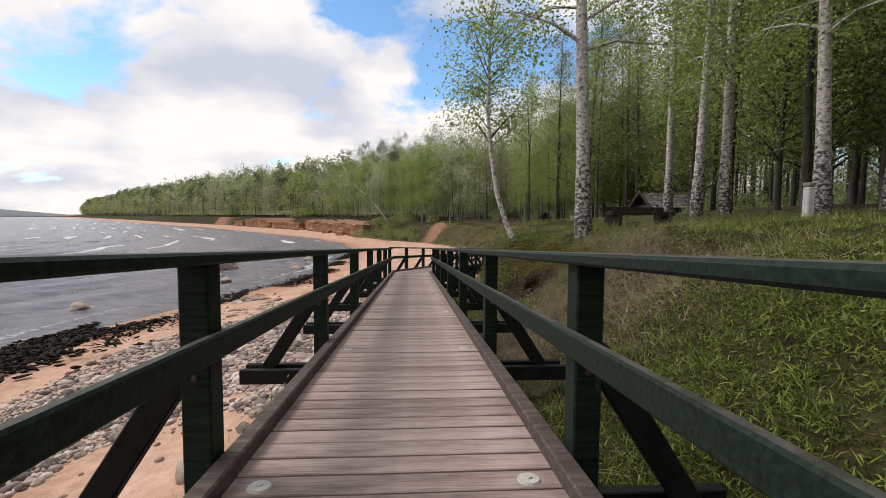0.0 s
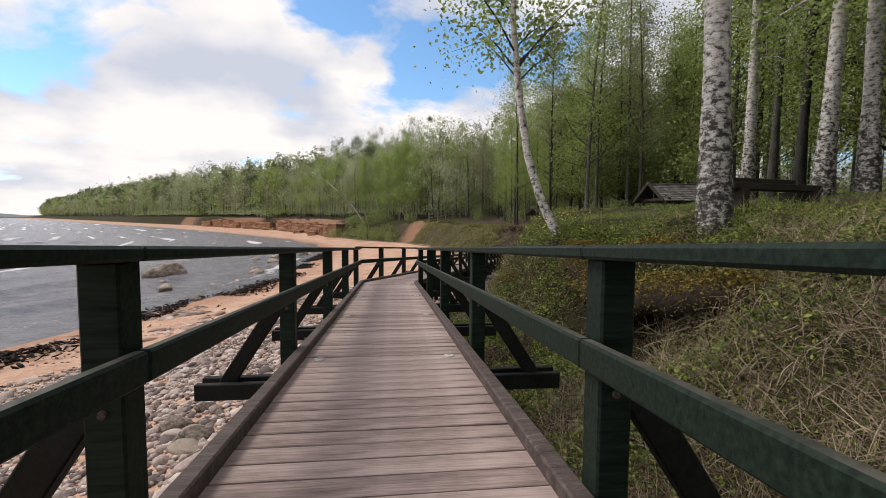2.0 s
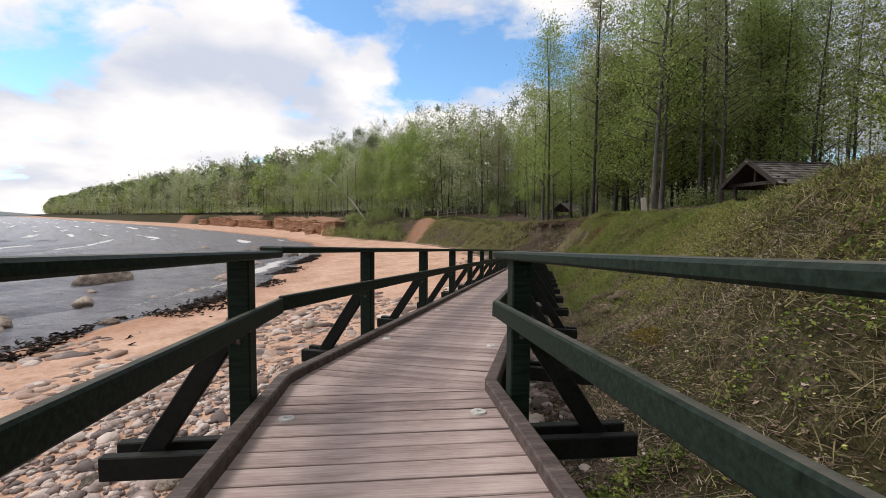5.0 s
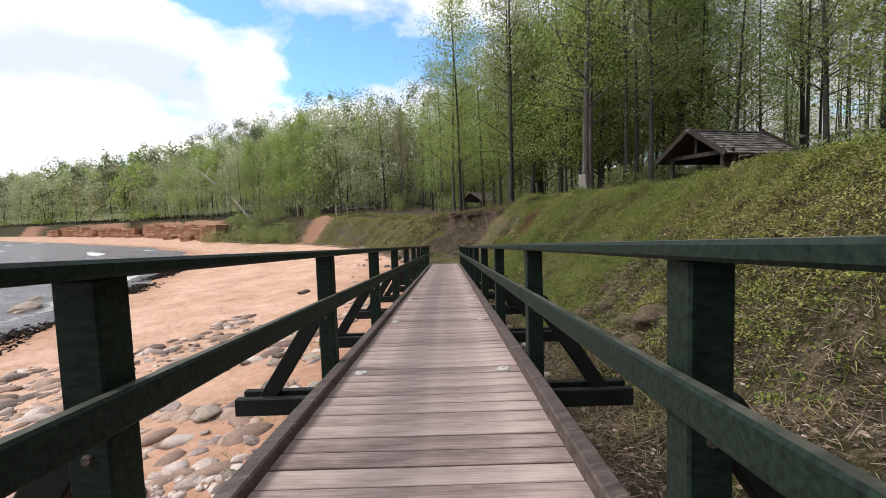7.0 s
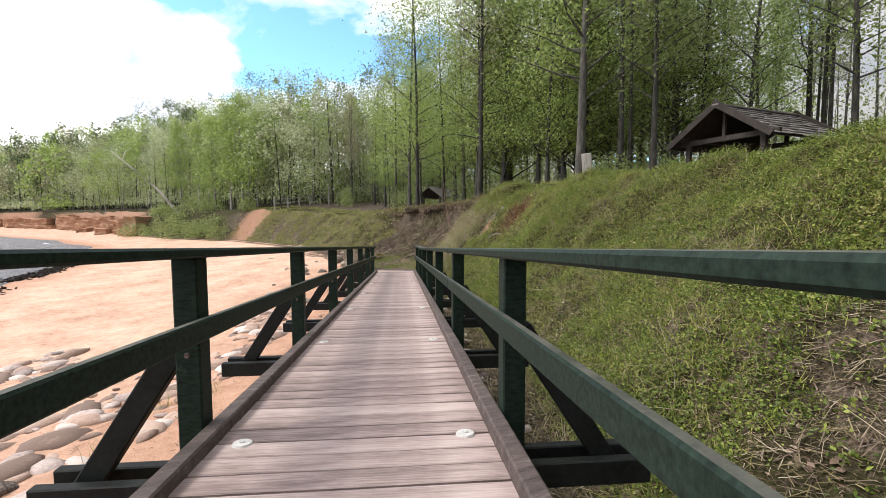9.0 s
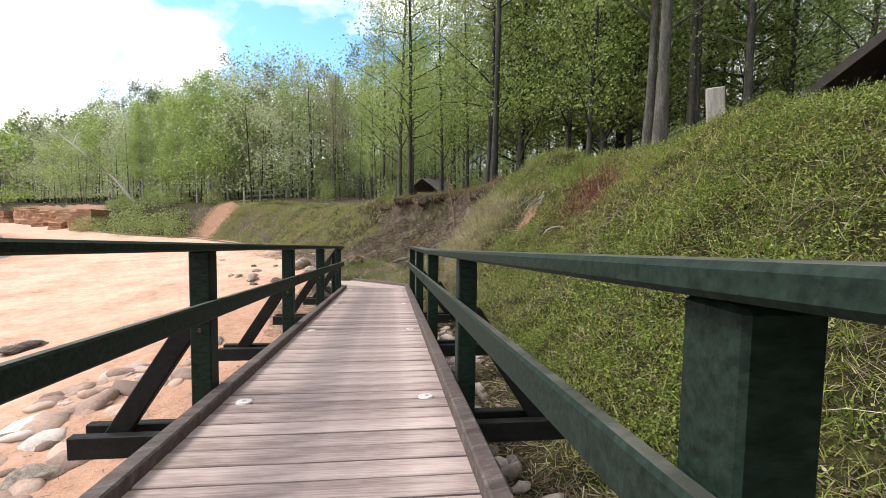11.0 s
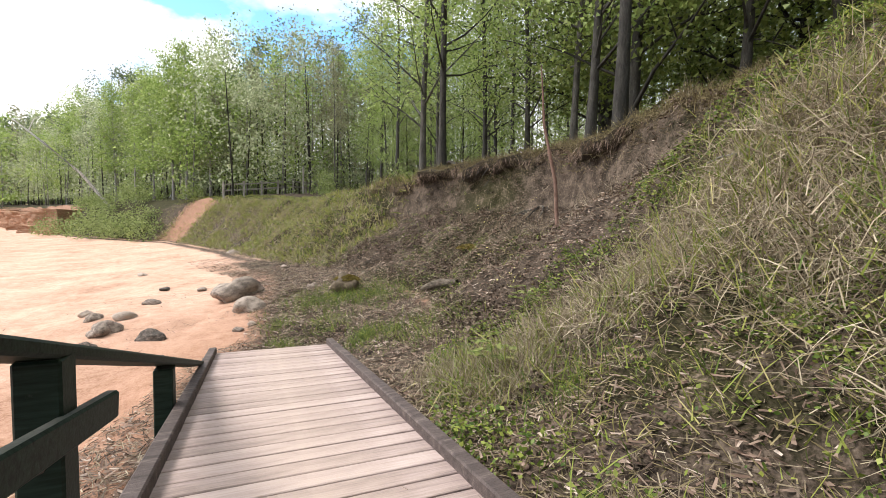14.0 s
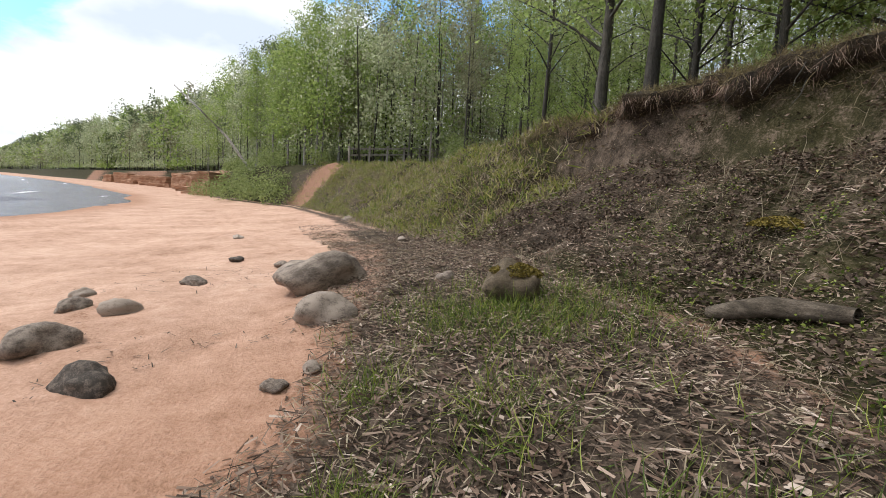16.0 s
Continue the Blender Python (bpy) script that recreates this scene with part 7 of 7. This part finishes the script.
    roots("bare_roots", 13.7, 44.2, 9, 0.7, 8, "dark roots under the overhanging turf", "bark")
    # leaning dead birch on the far shore
    x, y = -1.2, 90.0
    z = height(x, y)
    wood = Wood()
    wood.limb([Vector((x, y, z)), Vector((x - 2.2, y - 0.6, z + 3.2)), Vector((x - 4.6, y - 1.2, z + 5.6)), Vector((x - 6.6, y - 1.8, 6.9))], [0.16, 0.13, 0.10, 0.04], 7)
    wood.limb([Vector((x - 5.6, y - 1.5, z + 6.5)), Vector((x - 5.2, y - 1.5, z + 7.6)), Vector((x - 4.6, y - 1.5, z + 8.0))], [0.05, 0.04, 0.02], 5)
    tagged(part_of_mesh("leaning_dead_birch", wood.mesh("leaning_dead_birch"), MAT["birch"], smooth=True), "dead pale birch leaning out over the far beach", "tree")


build_bits()


def build_bushes():
    gen = np.random.default_rng(21)
    for k in range(24):
        y = gen.uniform(76, 98)
        x = float(line_at(FOOT, y, 1)) + gen.uniform(-1.5, 4.5)
        z = height(x, y)
        n = 620
        r = np.sqrt(gen.uniform(0, 1, n)) * gen.uniform(1.0, 1.9)
        a = gen.uniform(0, 6.28, n)
        tall = gen.uniform(1.2, 2.8)
        at = np.stack([x + r * np.cos(a), y + r * np.sin(a), z + gen.beta(1.3, 1.6, n) * tall * (1.15 - r / 3)], -1)
        bush = thing("willow_bush", (x, y, z), "bright green willow bush at the beach edge", "bush", "willow bushes")
        part_of_mesh("foliage", leaf_mesh("foliage", at - np.array([x, y, z]), 0.17, 300 + k, 1.8), MAT["leaf_mid"], bush)
    for k in range(60):
        y = gen.uniform(20, 72)
        x = float(line_at(CREST, y, 1)) + gen.uniform(4.5, 16)
        if abs(x - HUT_AT[0]) < 3.5 and abs(y - HUT_AT[1]) < 3.5 or (y < 34 and x < 16):
            continue
        z = height(x, y)
        n = 380
        r = np.sqrt(gen.uniform(0, 1, n)) * gen.uniform(0.6, 1.5)
        a = gen.uniform(0, 6.28, n)
        at = np.stack([r * np.cos(a), r * np.sin(a), gen.beta(1.3, 1.6, n) * gen.uniform(0.9, 2.6) * (1.15 - r / 2.5)], -1)
        bush = thing("undergrowth_bush", (x, y, z), "leafy green bush beneath the trees", "bush", "bushes of the wood")
        part_of_mesh("foliage", leaf_mesh("foliage", at, 0.14, 400 + k, 1.8), MAT["leaf_mid"], bush)


build_bushes()


def sandstone_shape(seed):
    """A block with level beds, an overhanging top and broken corners."""
    bm = bmesh.new()
    bmesh.ops.create_cube(bm, size=1.0)
    bmesh.ops.subdivide_edges(bm, edges=bm.edges[:], cuts=7, use_grid_fill=True)
    off = Vector((seed * 5.1, seed * 2.3, seed * 3.7))
    for v in bm.verts:
        bed = 0.10 * noise.noise(Vector((seed * 9.0, 0, round(v.co.z * 6) * 1.7))) + 0.05 * (v.co.z > 0.3)
        k = 1 + bed + 0.16 * noise.noise(v.co * 2.2 + off) + 0.07 * noise.noise(v.co * 6 + off)
        v.co.x, v.co.y = v.co.x * k, v.co.y * k
        v.co.z += 0.06 * noise.noise(v.co * 3 + off)
    me = bpy.data.meshes.new("sandstone_block")
    bm.to_mesh(me)
    bm.free()
    me.materials.append(MAT["red_rock"])
    return me


def build_cliff_blocks():
    """Broken red sandstone ledges below the far woods."""
    rng = random.Random(14)
    shapes = [sandstone_shape(k) for k in range(5)]
    for k in range(34):
        y = 99 + k * 3.2 + rng.uniform(-1, 1)
        fallen = k % 4 == 3
        x = float(line_at(FOOT, y, 1)) + (rng.uniform(-2.2, -0.6) if fallen else rng.uniform(0.2, 0.9))
        tall = rng.uniform(0.6, 1.2) if fallen else rng.uniform(1.9, 3.0)
        ob = new("sandstone_block", shapes[k % 5])
        ob.scale = (rng.uniform(1.2, 2.0) if fallen else 2.6, rng.uniform(1.4, 2.2) if fallen else rng.uniform(3.2, 5.0), tall)
        ob.rotation_euler = (0, rng.uniform(-0.25, 0.25) if fallen else 0, -0.45 + rng.uniform(-0.25, 0.25))
        ob.location = (x, y, height(x, y) + tall * 0.3 if fallen else -3.4 + tall * 0.5)
        tagged(ob, "fallen block of red sandstone on the beach" if fallen else "ledge of bedded red sandstone below the woods", "rock", "sandstone blocks")


build_cliff_blocks()


def build_flowers():
    spots, gen = spread_spots(900, 0.5, 4.5, 9, 52, 71, lambda x, y, z, d, g: (d > 0.1) & (d < 1.1) & (greenness(x, y + 20) > 0.3))
    n = len(spots) * 5
    at = np.repeat(spots, 5, 0) + np.concatenate([gen.normal(0, 0.05, (n, 2)), gen.uniform(0.15, 0.3, (n, 1))], 1)
    clump = gen.normal(0, 1, (420, 3)) * np.array([0.38, 0.8, 0.09]) + np.array([2.75, 12.6, 0.0])
    clump[:, 2] = land(clump[:, 0], clump[:, 1])[0] + np.abs(clump[:, 2]) + 0.12
    at = np.concatenate([at, clump])
    tagged(part_of_mesh("flowers", leaf_mesh("flowers", at, 0.03, 5, 0.4), MAT["yellow"]), "small yellow flowers on the bank", "flowers", kind="stuff")


build_flowers()
